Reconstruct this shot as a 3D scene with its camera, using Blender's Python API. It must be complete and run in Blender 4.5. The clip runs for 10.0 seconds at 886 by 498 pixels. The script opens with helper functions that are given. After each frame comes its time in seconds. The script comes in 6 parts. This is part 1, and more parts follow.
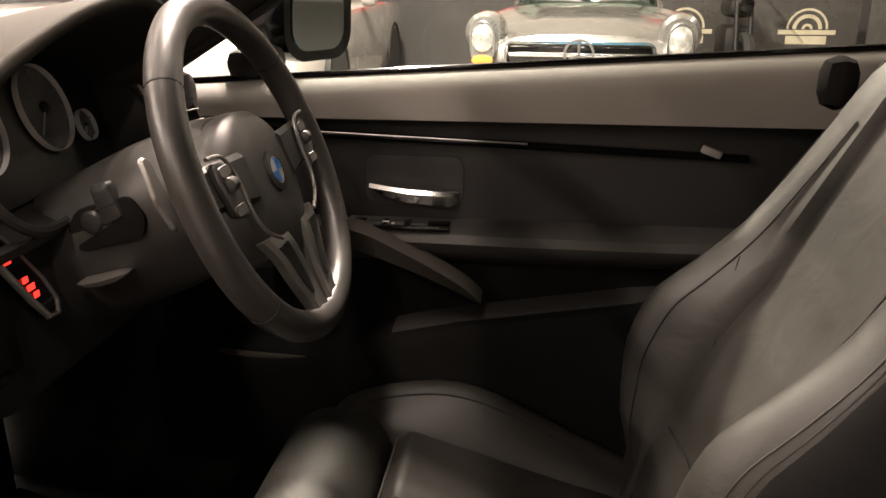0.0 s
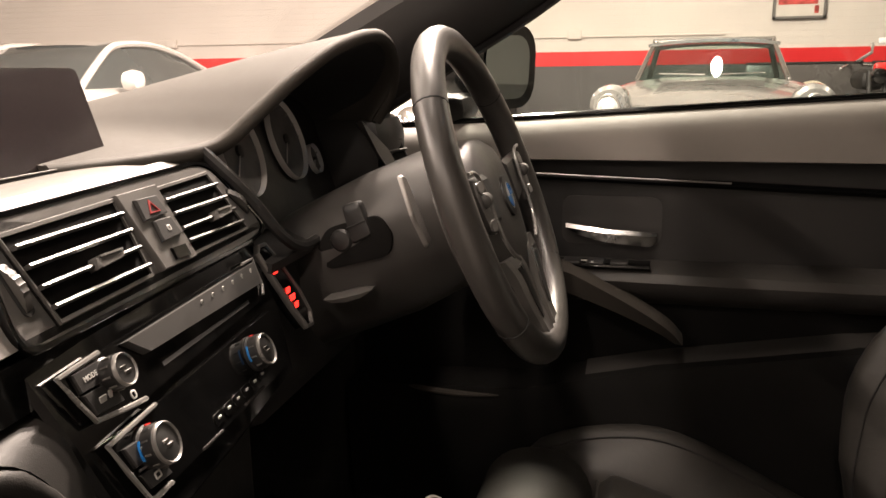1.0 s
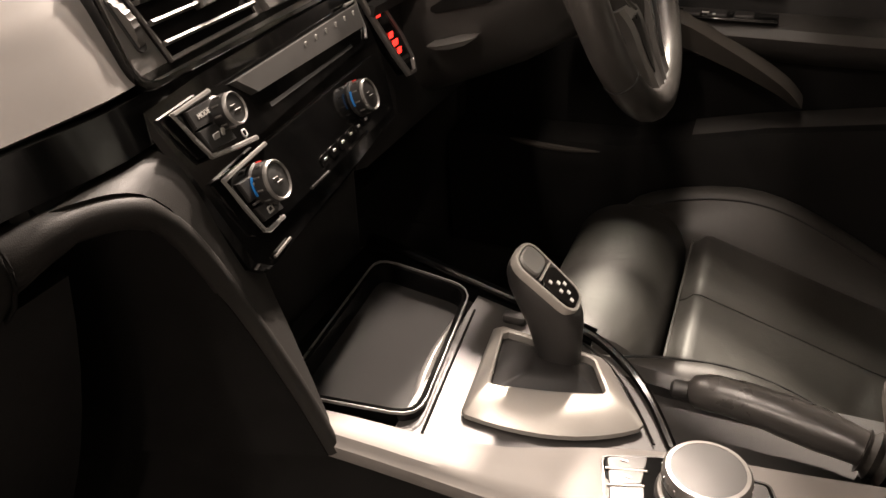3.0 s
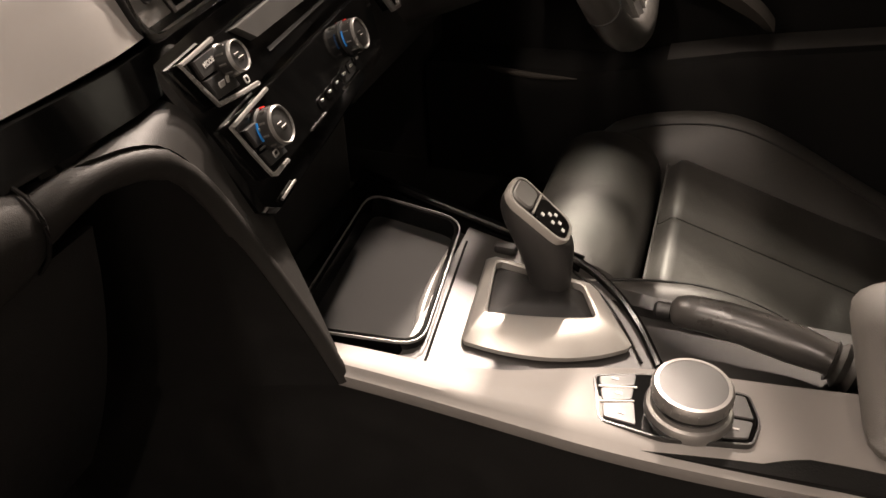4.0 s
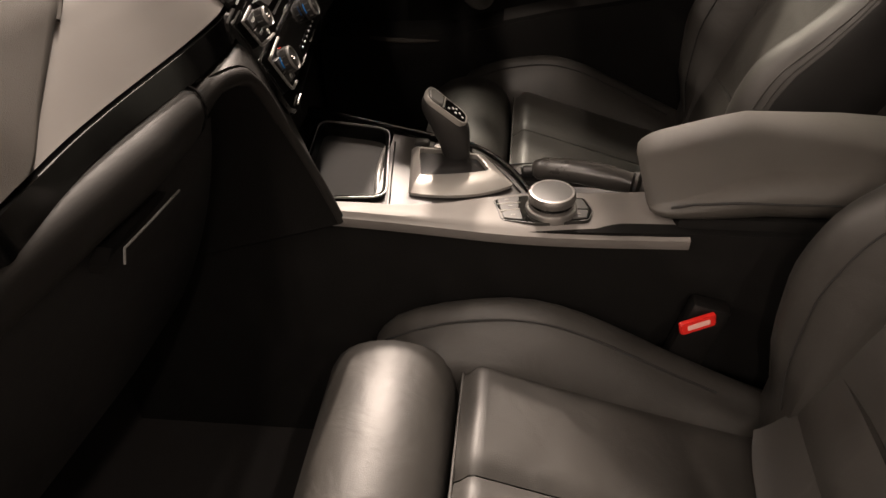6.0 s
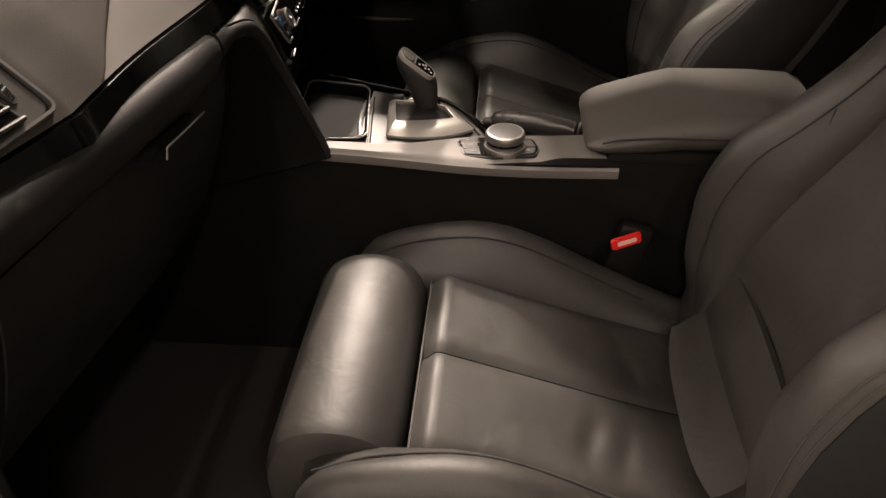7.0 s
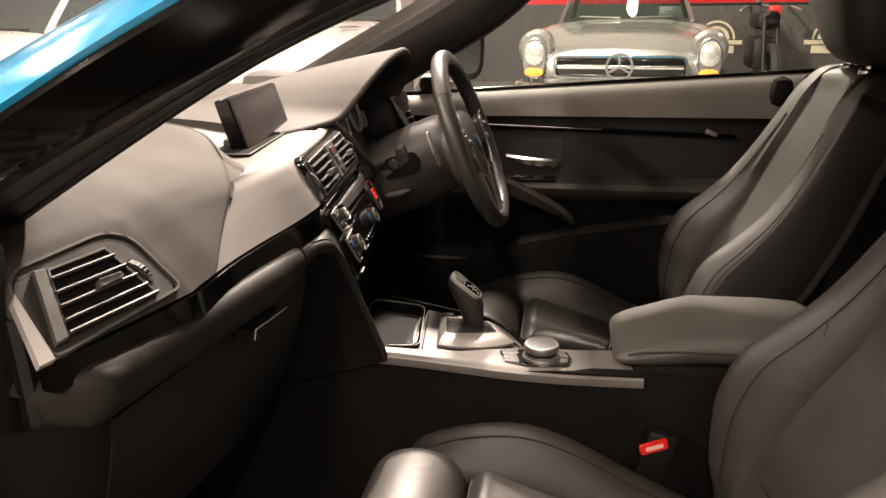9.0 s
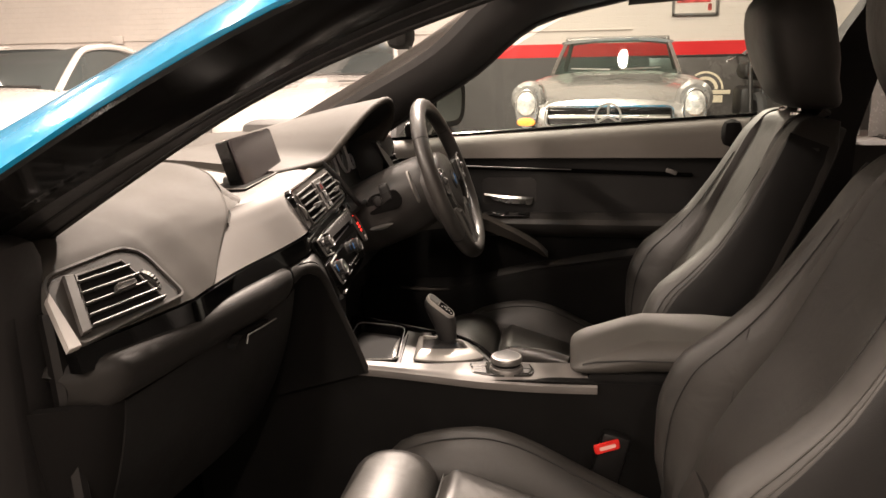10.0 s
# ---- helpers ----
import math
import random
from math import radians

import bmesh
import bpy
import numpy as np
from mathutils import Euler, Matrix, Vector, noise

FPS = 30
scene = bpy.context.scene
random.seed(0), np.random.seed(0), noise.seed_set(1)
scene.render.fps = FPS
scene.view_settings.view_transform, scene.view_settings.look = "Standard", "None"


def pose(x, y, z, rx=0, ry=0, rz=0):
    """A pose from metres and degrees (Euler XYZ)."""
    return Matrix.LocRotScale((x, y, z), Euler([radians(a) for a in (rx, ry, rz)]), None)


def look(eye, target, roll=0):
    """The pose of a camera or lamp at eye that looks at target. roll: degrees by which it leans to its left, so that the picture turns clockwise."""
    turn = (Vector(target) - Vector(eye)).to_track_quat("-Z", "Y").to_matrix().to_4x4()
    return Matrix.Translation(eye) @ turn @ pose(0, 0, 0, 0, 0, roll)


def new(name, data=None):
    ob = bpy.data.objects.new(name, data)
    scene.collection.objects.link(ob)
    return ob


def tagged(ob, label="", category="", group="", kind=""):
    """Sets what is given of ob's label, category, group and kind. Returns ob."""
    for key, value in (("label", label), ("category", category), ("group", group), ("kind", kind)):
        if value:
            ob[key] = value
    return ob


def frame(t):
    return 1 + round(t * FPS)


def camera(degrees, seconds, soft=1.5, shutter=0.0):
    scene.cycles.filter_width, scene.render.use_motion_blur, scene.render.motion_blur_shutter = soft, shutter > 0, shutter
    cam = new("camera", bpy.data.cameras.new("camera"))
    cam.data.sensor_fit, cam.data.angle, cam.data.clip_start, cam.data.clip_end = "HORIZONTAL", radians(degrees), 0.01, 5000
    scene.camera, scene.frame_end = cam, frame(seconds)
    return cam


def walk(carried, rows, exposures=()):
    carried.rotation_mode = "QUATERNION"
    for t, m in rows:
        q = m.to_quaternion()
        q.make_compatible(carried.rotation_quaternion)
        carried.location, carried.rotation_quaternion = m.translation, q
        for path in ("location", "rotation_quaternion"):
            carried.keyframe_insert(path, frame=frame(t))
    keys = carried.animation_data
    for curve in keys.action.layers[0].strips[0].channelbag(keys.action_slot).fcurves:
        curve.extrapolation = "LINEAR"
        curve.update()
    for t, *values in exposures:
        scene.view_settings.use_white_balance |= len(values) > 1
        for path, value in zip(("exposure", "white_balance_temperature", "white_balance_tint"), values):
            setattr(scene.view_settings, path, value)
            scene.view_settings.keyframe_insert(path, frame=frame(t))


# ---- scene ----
cam = camera(58.0, 10.0)
PATH = [
    (0, (0.109, 0.106, 1.074), (-0.106, 1.993, 0.447), 0.2),
    (0.5, (0.024, 0.079, 1.034), (-0.309, 1.991, 0.553), -0.9),
    (1, (-0.028, 0.059, 1.019), (-0.503, 1.952, 0.581), -0.8),
    (1.5, (-0.059, 0.047, 1.012), (-0.656, 1.902, 0.565), -0.8),
    (2, (-0.049, 0.053, 1.0), (-0.723, 1.861, 0.473), -1.0),
    (2.5, (-0.032, 0.061, 1.002), (-0.719, 1.792, 0.273), -1.4),
    (3, (-0.029, 0.061, 1.016), (-0.68, 1.664, 0.014), -1.3),
    (4.5, (-0.049, -0.021, 1.059), (-0.503, 1.535, -0.113), -1.9),
    (5, (-0.042, -0.147, 1.093), (-0.36, 1.443, -0.078), -1.8),
    (5.5, (-0.058, -0.255, 1.122), (-0.293, 1.346, -0.053), -1.7),
    (7, (-0.018, -0.576, 1.171), (-0.155, 1.039, -0.001), -0.7),
    (7.5, (0.008, -0.668, 1.193), (-0.141, 0.951, 0.027), -0.4),
    (8, (0.013, -0.715, 1.21), (-0.18, 0.979, 0.163), -0.4),
    (8.5, (0.025, -0.733, 1.214), (-0.231, 1.07, 0.386), -0.6),
    (9, (0.019, -0.75, 1.176), (-0.282, 1.132, 0.571), -0.7),
    (9.5, (0.043, -0.812, 1.156), (-0.287, 1.093, 0.644), -1.0),
    (10, (0.098, -0.911, 1.175), (-0.214, 1.005, 0.692), -1.3),
]
walk(cam, [(t, look(eye, target, roll)) for t, eye, target, roll in PATH],
     [(0, 0.68), (0.5, 0.80), (1.5, 0.74), (2.5, 0.78), (3.2, 0.76), (4.5, 0.66), (5.5, 0.36), (7.0, 0.0), (7.5, 0.10), (8.5, 0.50), (9.2, 0.60), (10, 0.64)])

# ---------- light ----------
world = bpy.data.worlds.new("world")
scene.world = world
world.use_nodes = True
world.node_tree.nodes["Background"].inputs[0].default_value = (0.9, 0.85, 0.8, 1)
world.node_tree.nodes["Background"].inputs[1].default_value = 0.02


def area_lamp(x, y, z, sx, sy, watts, colour=(1, 0.822, 0.695)):
    data = bpy.data.lights.new("tube_light", "AREA")
    data.shape, data.size, data.size_y, data.energy, data.color = "DISK" if sx == sy else "RECTANGLE", sx, sy, watts, colour
    ob = new("tube_light", data)
    ob.matrix_world = look((x, y, z), (x, y, z - 1))
    return ob


CEIL = 4.2
# unseen ceiling lamps, mostly added fill: place, length (0: a round one), watts
LAMPS = [(-0.95, 4.15, 0.4, 1060), (-0.55, 3.2, 0.6, 280), (-0.46, -0.7, 2.4, 60), (-2.4, 1.3, 2.4, 55), (-5.0, -2.6, 2.4, 520), (-5.0, 1.2, 2.4, 150), (1.3, -3.2, 1.5, 75), (-3.2, 5.6, 1.5, 50), (0.70, 8.45, 0, 55), (4.0, 6.0, 1.5, 80), (-7.5, 6.5, 1.5, 75), (-2.6, -4.4, 1.5, 90), (-0.6, -4.7, 1.5, 110), (2.8, -4.6, 1.5, 25)]
for lx, ly, ln, lw in LAMPS:
    area_lamp(lx, ly, CEIL - 0.12, 0.14 if ln else 0.26, ln if ln else 0.26, lw)

# ---------- helpers of this scene ----------
BASE = {}


def thing(name, at, label, category, group=""):
    ob = new(name)
    ob.location = at
    ob.empty_display_size = 0.05
    BASE[ob.name] = Vector(at)
    return tagged(ob, label, category, group)


def root_of(ob):
    while ob.parent:
        ob = ob.parent
    return ob


def part(name, bm, material, parent=None, label="", angle=38):
    me = bpy.data.meshes.new(name)
    bmesh.ops.recalc_face_normals(bm, faces=bm.faces[:])
    if parent:
        bmesh.ops.translate(bm, verts=bm.verts[:], vec=-BASE.get(root_of(parent).name, Vector((0, 0, 0))))
    bm.to_mesh(me)
    bm.free()
    me.materials.append(material)
    me.polygons.foreach_set("use_smooth", [True] * len(me.polygons))
    me.set_sharp_from_angle(angle=radians(angle))
    ob = new(name, me)
    if parent:
        ob.parent = parent
    if label:
        ob["label"] = label
    return ob


def setting(name, bm, material, label, category, angle=30):
    return tagged(part(name, bm, material, None, "", angle), label, category, "", "structure")


def join(*bms):
    out = bms[0]
    for b in bms[1:]:
        tmp = bpy.data.meshes.new("tmp")
        b.to_mesh(tmp)
        b.free()
        out.from_mesh(tmp)
        bpy.data.meshes.remove(tmp)
    return out


def box(c, s, bev=0.004, rot=None, seg=2):
    bm = bmesh.new()
    bmesh.ops.create_cube(bm, size=1)
    bmesh.ops.scale(bm, verts=bm.verts[:], vec=s)
    if bev > 0:
        bmesh.ops.bevel(bm, geom=bm.edges[:], offset=min(bev, 0.45 * min(s)), segments=seg, affect="EDGES", profile=0.5)
    m = Matrix.Translation(c) @ (rot if rot else Matrix())
    bmesh.ops.transform(bm, matrix=m, verts=bm.verts[:])
    return bm


def loft(rings, closed=True, caps=True, loop=False):
    bm = bmesh.new()
    vs = [[bm.verts.new(p) for p in r] for r in rings]
    n = len(rings[0])
    pairs = list(zip(vs, vs[1:])) + ([(vs[-1], vs[0])] if loop else [])
    for a, b in pairs:
        for i in range(n if closed else n - 1):
            j = (i + 1) % n
            bm.faces.new((a[i], a[j], b[j], b[i]))
    if caps and closed and not loop:
        bm.faces.new(vs[0][::-1])
        bm.faces.new(vs[-1])
    return bm


def smooth_path(pts, n, loop=False):
    """Catmull-Rom through the points, n steps a span."""
    P = [Vector(p) for p in pts]
    k = len(P)
    out = []
    for i in range(k if loop else k - 1):
        p0, p1, p2, p3 = (P[(i + d) % k] if loop else P[min(max(i + d, 0), k - 1)] for d in (-1, 0, 1, 2))
        for j in range(n):
            t = j / n
            out.append(0.5 * (2 * p1 + (p2 - p0) * t + (2 * p0 - 5 * p1 + 4 * p2 - p3) * t * t + (3 * p1 - p0 - 3 * p2 + p3) * t ** 3))
    if not loop:
        out.append(P[-1])
    return out


def sweep(path, radius, seg=10, loop=False, flat=1.0, up=(0, 0, 1)):
    """A tube along the path; radius a number or one per point; flat squeezes it across up."""
    rings = []
    n = len(path)
    for i, p in enumerate(path):
        a, b = (path[(i - 1) % n], path[(i + 1) % n]) if loop else (path[max(i - 1, 0)], path[min(i + 1, n - 1)])
        d = (Vector(b) - Vector(a)).normalized()
        side = d.cross(Vector(up))
        if side.length < 1e-4:
            side = d.cross(Vector((0, 1, 0)))
        side.normalize()
        top = side.cross(d).normalized()
        r = radius[i] if isinstance(radius, (list, tuple)) else radius
        rings.append([Vector(p) + side * (r * math.cos(q)) + top * (r * flat * math.sin(q)) for q in (2 * math.pi * k / seg for k in range(seg))])
    return loft(rings, True, True, loop)


def lathe(profile, centre, axis=(0, 0, 1), seg=32):
    """profile: (radius, height) pairs along the axis."""
    q = Vector((0, 0, 1)).rotation_difference(Vector(axis)).to_matrix().to_4x4()
    m = Matrix.Translation(centre) @ q
    rings = [[m @ Vector((r * math.cos(a), r * math.sin(a), h)) for a in (2 * math.pi * k / seg for k in range(seg))] for r, h in profile]
    return loft(rings)


def hoop(profile, centre, axis=(0, 0, 1), seg=32):
    """A turned ring: the closed profile goes round the axis and leaves the middle open."""
    q = Vector((0, 0, 1)).rotation_difference(Vector(axis)).to_matrix().to_4x4()
    m = Matrix.Translation(centre) @ q
    return loft([[m @ Vector((r * math.cos(a), r * math.sin(a), h)) for a in (2 * math.pi * k / seg for k in range(seg))] for r, h in profile], True, False, True)


def patch(f, us, vs, thick, out=None):
    """A sheet over f(u, v) with thickness, thickened away from the side that out points to."""
    P = [[f(u, v) for u in us] for v in vs]
    nu, nv = len(us), len(vs)

    def nrm(i, j):
        a = P[j][min(i + 1, nu - 1)] - P[j][max(i - 1, 0)]
        b = P[min(j + 1, nv - 1)][i] - P[max(j - 1, 0)][i]
        k = a.cross(b).normalized()
        return k if (out is None or k.dot(Vector(out)) > 0) else -k
    bm = bmesh.new()
    A = [[bm.verts.new(P[j][i]) for i in range(nu)] for j in range(nv)]
    B = [[bm.verts.new(P[j][i] - thick * nrm(i, j)) for i in range(nu)] for j in range(nv)]
    for j in range(nv - 1):
        for i in range(nu - 1):
            bm.faces.new((A[j][i], A[j][i + 1], A[j + 1][i + 1], A[j + 1][i]))
            bm.faces.new((B[j][i], B[j + 1][i], B[j + 1][i + 1], B[j][i + 1]))
    rim = [(0, i) for i in range(nu)] + [(j, nu - 1) for j in range(1, nv)] + [(nv - 1, i) for i in range(nu - 2, -1, -1)] + [(j, 0) for j in range(nv - 2, 0, -1)]
    for (j0, i0), (j1, i1) in zip(rim, rim[1:] + rim[:1]):
        bm.faces.new((A[j0][i0], B[j0][i0], B[j1][i1], A[j1][i1]))
    return bm


def smooth_ring(pts, n=3):
    """A closed outline (u, v) made round."""
    return [(p.x, p.y) for p in smooth_path([(u, v, 0) for u, v in pts], n, True)]


def smooth_rings(rings, n=2):
    """More rings between the rings, along smooth lines."""
    lines = [smooth_path(line, n) for line in zip(*rings)]
    return [list(r) for r in zip(*lines)]


def lin(a, b, n):
    return [a + (b - a) * i / (n - 1) for i in range(n)]


def interp(x, table):
    for (x0, y0), (x1, y1) in zip(table, table[1:]):
        if x <= x1:
            t = max(0.0, (x - x0) / (x1 - x0))
            return y0 + (y1 - y0) * t
    return table[-1][1]


def sstep(a, b, x):
    t = min(max((x - a) / (b - a), 0.0), 1.0)
    return t * t * (3 - 2 * t)


def rrect(w, h, r, n=5):
    """Points of a rounded rectangle about (0, 0)."""
    out = []
    for cx, cy, a0 in ((w / 2 - r, h / 2 - r, 0), (-w / 2 + r, h / 2 - r, 90), (-w / 2 + r, -h / 2 + r, 180), (w / 2 - r, -h / 2 + r, 270)):
        for k in range(n):
            a = radians(a0 + 90 * k / (n - 1))
            out.append((cx + r * math.cos(a), cy + r * math.sin(a)))
    return out


def rounded(corners, r, n=5):
    """Rounds the corners of a convex outline."""
    out = []
    k = len(corners)
    for i in range(k):
        p, a, b = Vector(corners[i]), Vector(corners[i - 1]), Vector(corners[(i + 1) % k])
        pa, pb = p + (a - p).normalized() * r, p + (b - p).normalized() * r
        for j in range(n):
            t = j / (n - 1)
            out.append(tuple(pa.lerp(p, t).lerp(p.lerp(pb, t), t)))
    return out


def plate(outline, frame_m, depth, lift=0.0, bev=0.0):
    """A flat plate with the outline (u, v), raised from lift to lift + depth along the frame's z."""
    rings = [[frame_m @ Vector((u, v, lift)) for u, v in outline]]
    if bev > 0:
        cu, cv = sum(u for u, v in outline) / len(outline), sum(v for u, v in outline) / len(outline)
        rings.append([frame_m @ Vector((u, v, lift + depth - bev)) for u, v in outline])
        ins = []
        for u, v in outline:
            d = Vector((u - cu, v - cv))
            k = max(0.0, 1 - bev / max(d.length, 1e-6))
            ins.append(frame_m @ Vector((cu + d.x * k, cv + d.y * k, lift + depth)))
        rings.append(ins)
    else:
        rings.append([frame_m @ Vector((u, v, lift + depth)) for u, v in outline])
    return loft(rings)


def bezel(outline, frame_m, wide, depth, lift=0.0):
    """A closed frame that follows the outline, wide across and depth high."""
    cu, cv = sum(u for u, v in outline) / len(outline), sum(v for u, v in outline) / len(outline)
    rings = []
    n = len(outline)
    for i, (u, v) in enumerate(outline):
        a, b = Vector(outline[i - 1]), Vector(outline[(i + 1) % n])
        t = (b - a).normalized()
        nn = Vector((-t.y, t.x))
        if nn.dot(Vector((cu - u, cv - v))) < 0:
            nn = -nn
        q = Vector((u, v)) + nn * wide
        rings.append([frame_m @ Vector(p) for p in ((u, v, lift), (u, v, lift + depth * 0.7), (u + nn.x * wide * 0.25, v + nn.y * wide * 0.25, lift + depth), (q.x, q.y, lift + depth), (q.x, q.y, lift))])
    return loft(rings, True, False, True)


def axes(o, u, v):
    """A frame matrix at o with x along u, y along v (made square), z out."""
    u = Vector(u).normalized()
    n = u.cross(Vector(v)).normalized()
    v = n.cross(u)
    return Matrix.Translation(o) @ Matrix((u, v, n)).transposed().to_4x4()


# ---------- materials ----------
def mat(name, colour, rough=0.5, metal=0.0, vary=0.15, scale=6.0, grain=0.0, gscale=800.0, rvary=0.1, coat=0.0, cells=False, spec=0.5, sheen=0.0, folds=0.0):
    m = bpy.data.materials.new(name)
    m.use_nodes = True
    nt = m.node_tree
    b = nt.nodes["Principled BSDF"]
    tc = nt.nodes.new("ShaderNodeTexCoord")
    big = nt.nodes.new("ShaderNodeTexNoise")
    big.inputs["Scale"].default_value, big.inputs["Detail"].default_value = scale, 5
    fine = nt.nodes.new("ShaderNodeTexNoise")
    fine.inputs["Scale"].default_value, fine.inputs["Detail"].default_value = scale * 14, 3
    nt.links.new(tc.outputs["Object"], big.inputs["Vector"])
    nt.links.new(tc.outputs["Object"], fine.inputs["Vector"])
    mixn = nt.nodes.new("ShaderNodeMath")
    mixn.operation = "MULTIPLY_ADD"
    mixn.inputs[1].default_value = 0.35
    nt.links.new(fine.outputs["Fac"], mixn.inputs[0])
    nt.links.new(big.outputs["Fac"], mixn.inputs[2])
    ramp = nt.nodes.new("ShaderNodeMapRange")
    ramp.inputs[1].default_value, ramp.inputs[2].default_value = 0.4, 0.95
    ramp.inputs[3].default_value, ramp.inputs[4].default_value = 1 - vary, 1 + vary
    nt.links.new(mixn.outputs[0], ramp.inputs[0])
    mul = nt.nodes.new("ShaderNodeVectorMath")
    mul.operation = "SCALE"
    mul.inputs[0].default_value = colour
    nt.links.new(ramp.outputs[0], mul.inputs["Scale"])
    nt.links.new(mul.outputs[0], b.inputs["Base Color"])
    rr = nt.nodes.new("ShaderNodeMapRange")
    rr.inputs[1].default_value, rr.inputs[2].default_value = 0.4, 0.95
    rr.inputs[3].default_value, rr.inputs[4].default_value = max(rough - rvary, 0.02), min(rough + rvary, 1)
    nt.links.new(mixn.outputs[0], rr.inputs[0])
    nt.links.new(rr.outputs[0], b.inputs["Roughness"])
    b.inputs["Metallic"].default_value = metal
    b.inputs["Coat Weight"].default_value = coat
    b.inputs["Specular IOR Level"].default_value = spec
    if sheen:
        b.inputs["Sheen Weight"].default_value = sheen
    if grain > 0:
        if cells:
            tex = nt.nodes.new("ShaderNodeTexVoronoi")
            tex.inputs["Scale"].default_value = gscale
            out = tex.outputs["Distance"]
        else:
            tex = nt.nodes.new("ShaderNodeTexNoise")
            tex.inputs["Scale"].default_value, tex.inputs["Detail"].default_value = gscale, 2
            out = tex.outputs["Fac"]
        nt.links.new(tc.outputs["Object"], tex.inputs["Vector"])
        bump = nt.nodes.new("ShaderNodeBump")
        bump.inputs["Strength"].default_value, bump.inputs["Distance"].default_value = grain, 0.0006
        nt.links.new(out, bump.inputs["Height"])
        nt.links.new(bump.outputs[0], b.inputs["Normal"])
        if folds:
            wave = nt.nodes.new("ShaderNodeTexNoise")
            wave.inputs["Scale"].default_value, wave.inputs["Detail"].default_value, wave.inputs["Distortion"].default_value = 16, 3, 0.6
            nt.links.new(tc.outputs["Object"], wave.inputs["Vector"])
            soft = nt.nodes.new("ShaderNodeBump")
            soft.inputs["Strength"].default_value, soft.inputs["Distance"].default_value = folds, 0.006
            nt.links.new(wave.outputs["Fac"], soft.inputs["Height"])
            nt.links.new(soft.outputs[0], bump.inputs["Normal"])
    return m


def emitter(name, colour, strength):
    m = bpy.data.materials.new(name)
    m.use_nodes = True
    b = m.node_tree.nodes["Principled BSDF"]
    b.inputs["Base Color"].default_value = (*colour, 1)
    b.inputs["Emission Color"].default_value = (*colour, 1)
    b.inputs["Emission Strength"].default_value = strength
    return m


def glass(name, tint=(1, 1, 1)):
    """A thin pane: light goes straight through, tinted, and the surface mirrors by its Fresnel share."""
    m = bpy.data.materials.new(name)
    m.use_nodes = True
    nt = m.node_tree
    nt.nodes.remove(nt.nodes["Principled BSDF"])
    clear, gloss, facing, power, share, mix = (nt.nodes.new("ShaderNode" + k) for k in ("BsdfTransparent", "BsdfGlossy", "LayerWeight", "Math", "Math", "MixShader"))
    clear.inputs["Color"].default_value = (*tint, 1)
    gloss.inputs["Roughness"].default_value = 0.02
    facing.inputs["Blend"].default_value = 0.5
    power.operation, share.operation = "POWER", "MULTIPLY_ADD"
    power.inputs[1].default_value, share.inputs[1].default_value, share.inputs[2].default_value = 4.5, 0.7, 0.03
    nt.links.new(facing.outputs["Facing"], power.inputs[0])
    nt.links.new(power.outputs[0], share.inputs[0])
    nt.links.new(share.outputs[0], mix.inputs[0])
    nt.links.new(clear.outputs[0], mix.inputs[1])
    nt.links.new(gloss.outputs[0], mix.inputs[2])
    nt.links.new(mix.outputs[0], nt.nodes["Material Output"].inputs["Surface"])
    return m


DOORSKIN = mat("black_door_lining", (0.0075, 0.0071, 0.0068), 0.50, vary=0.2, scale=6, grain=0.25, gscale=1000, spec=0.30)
# lighter copy of the pad plastic: light on the door top is painted in
DOORTOP = mat("lit_door_top", (0.115, 0.104, 0.093), 0.66, vary=0.08, scale=5, grain=0.3, gscale=1100, cells=True, spec=0.3)
PIANOKEY = mat("dark_grey_key", (0.040, 0.0385, 0.037), 0.40, vary=0.1, scale=20)
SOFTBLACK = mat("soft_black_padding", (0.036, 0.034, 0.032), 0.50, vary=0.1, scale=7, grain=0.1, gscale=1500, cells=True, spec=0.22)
# armrest leather, about twice as light as the seat leather
ARMLEATHER = mat("armrest_leather", (0.042, 0.0385, 0.034), 0.56, vary=0.15, scale=9, grain=0.22, gscale=900, cells=True, rvary=0.06, spec=0.4)
LEATHER = mat("black_leather", (0.0225, 0.0206, 0.0182), 0.53, vary=0.2, scale=9, grain=0.22, gscale=900, cells=True, rvary=0.07, folds=0.34, spec=0.50)
PAD = mat("soft_touch_plastic", (0.038, 0.0338, 0.0290), 0.74, vary=0.08, scale=5, grain=0.3, gscale=1100, cells=True, spec=0.18)
PLASTIC = mat("black_plastic", (0.01349, 0.01278, 0.01235), 0.45, vary=0.2, scale=8, grain=0.2, gscale=1200)
DARKPLASTIC = mat("dark_grained_plastic", (0.0142, 0.01321, 0.01235), 0.58, vary=0.25, scale=8, grain=0.3, gscale=1000, spec=0.35)
GLOSS = mat("piano_black", (0.0022, 0.0022, 0.0022), 0.09, vary=0.2, scale=12, rvary=0.02)
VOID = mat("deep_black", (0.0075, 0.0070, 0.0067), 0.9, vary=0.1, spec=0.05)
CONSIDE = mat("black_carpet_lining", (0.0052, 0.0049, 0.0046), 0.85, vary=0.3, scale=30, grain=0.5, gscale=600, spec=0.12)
# chrome edging: the reflection it lacks is put into a paler colour
EDGE = mat("chrome_sheen_edge", (0.18, 0.174, 0.166), 0.32, metal=0.35, vary=0.08, scale=30)
SLAT = mat("slat_metal", (0.052, 0.050, 0.047), 0.45, metal=0.3, vary=0.08, scale=25)
DIMRED = mat("dull_red_mark", (0.28, 0.02, 0.02), 0.5, vary=0.05)
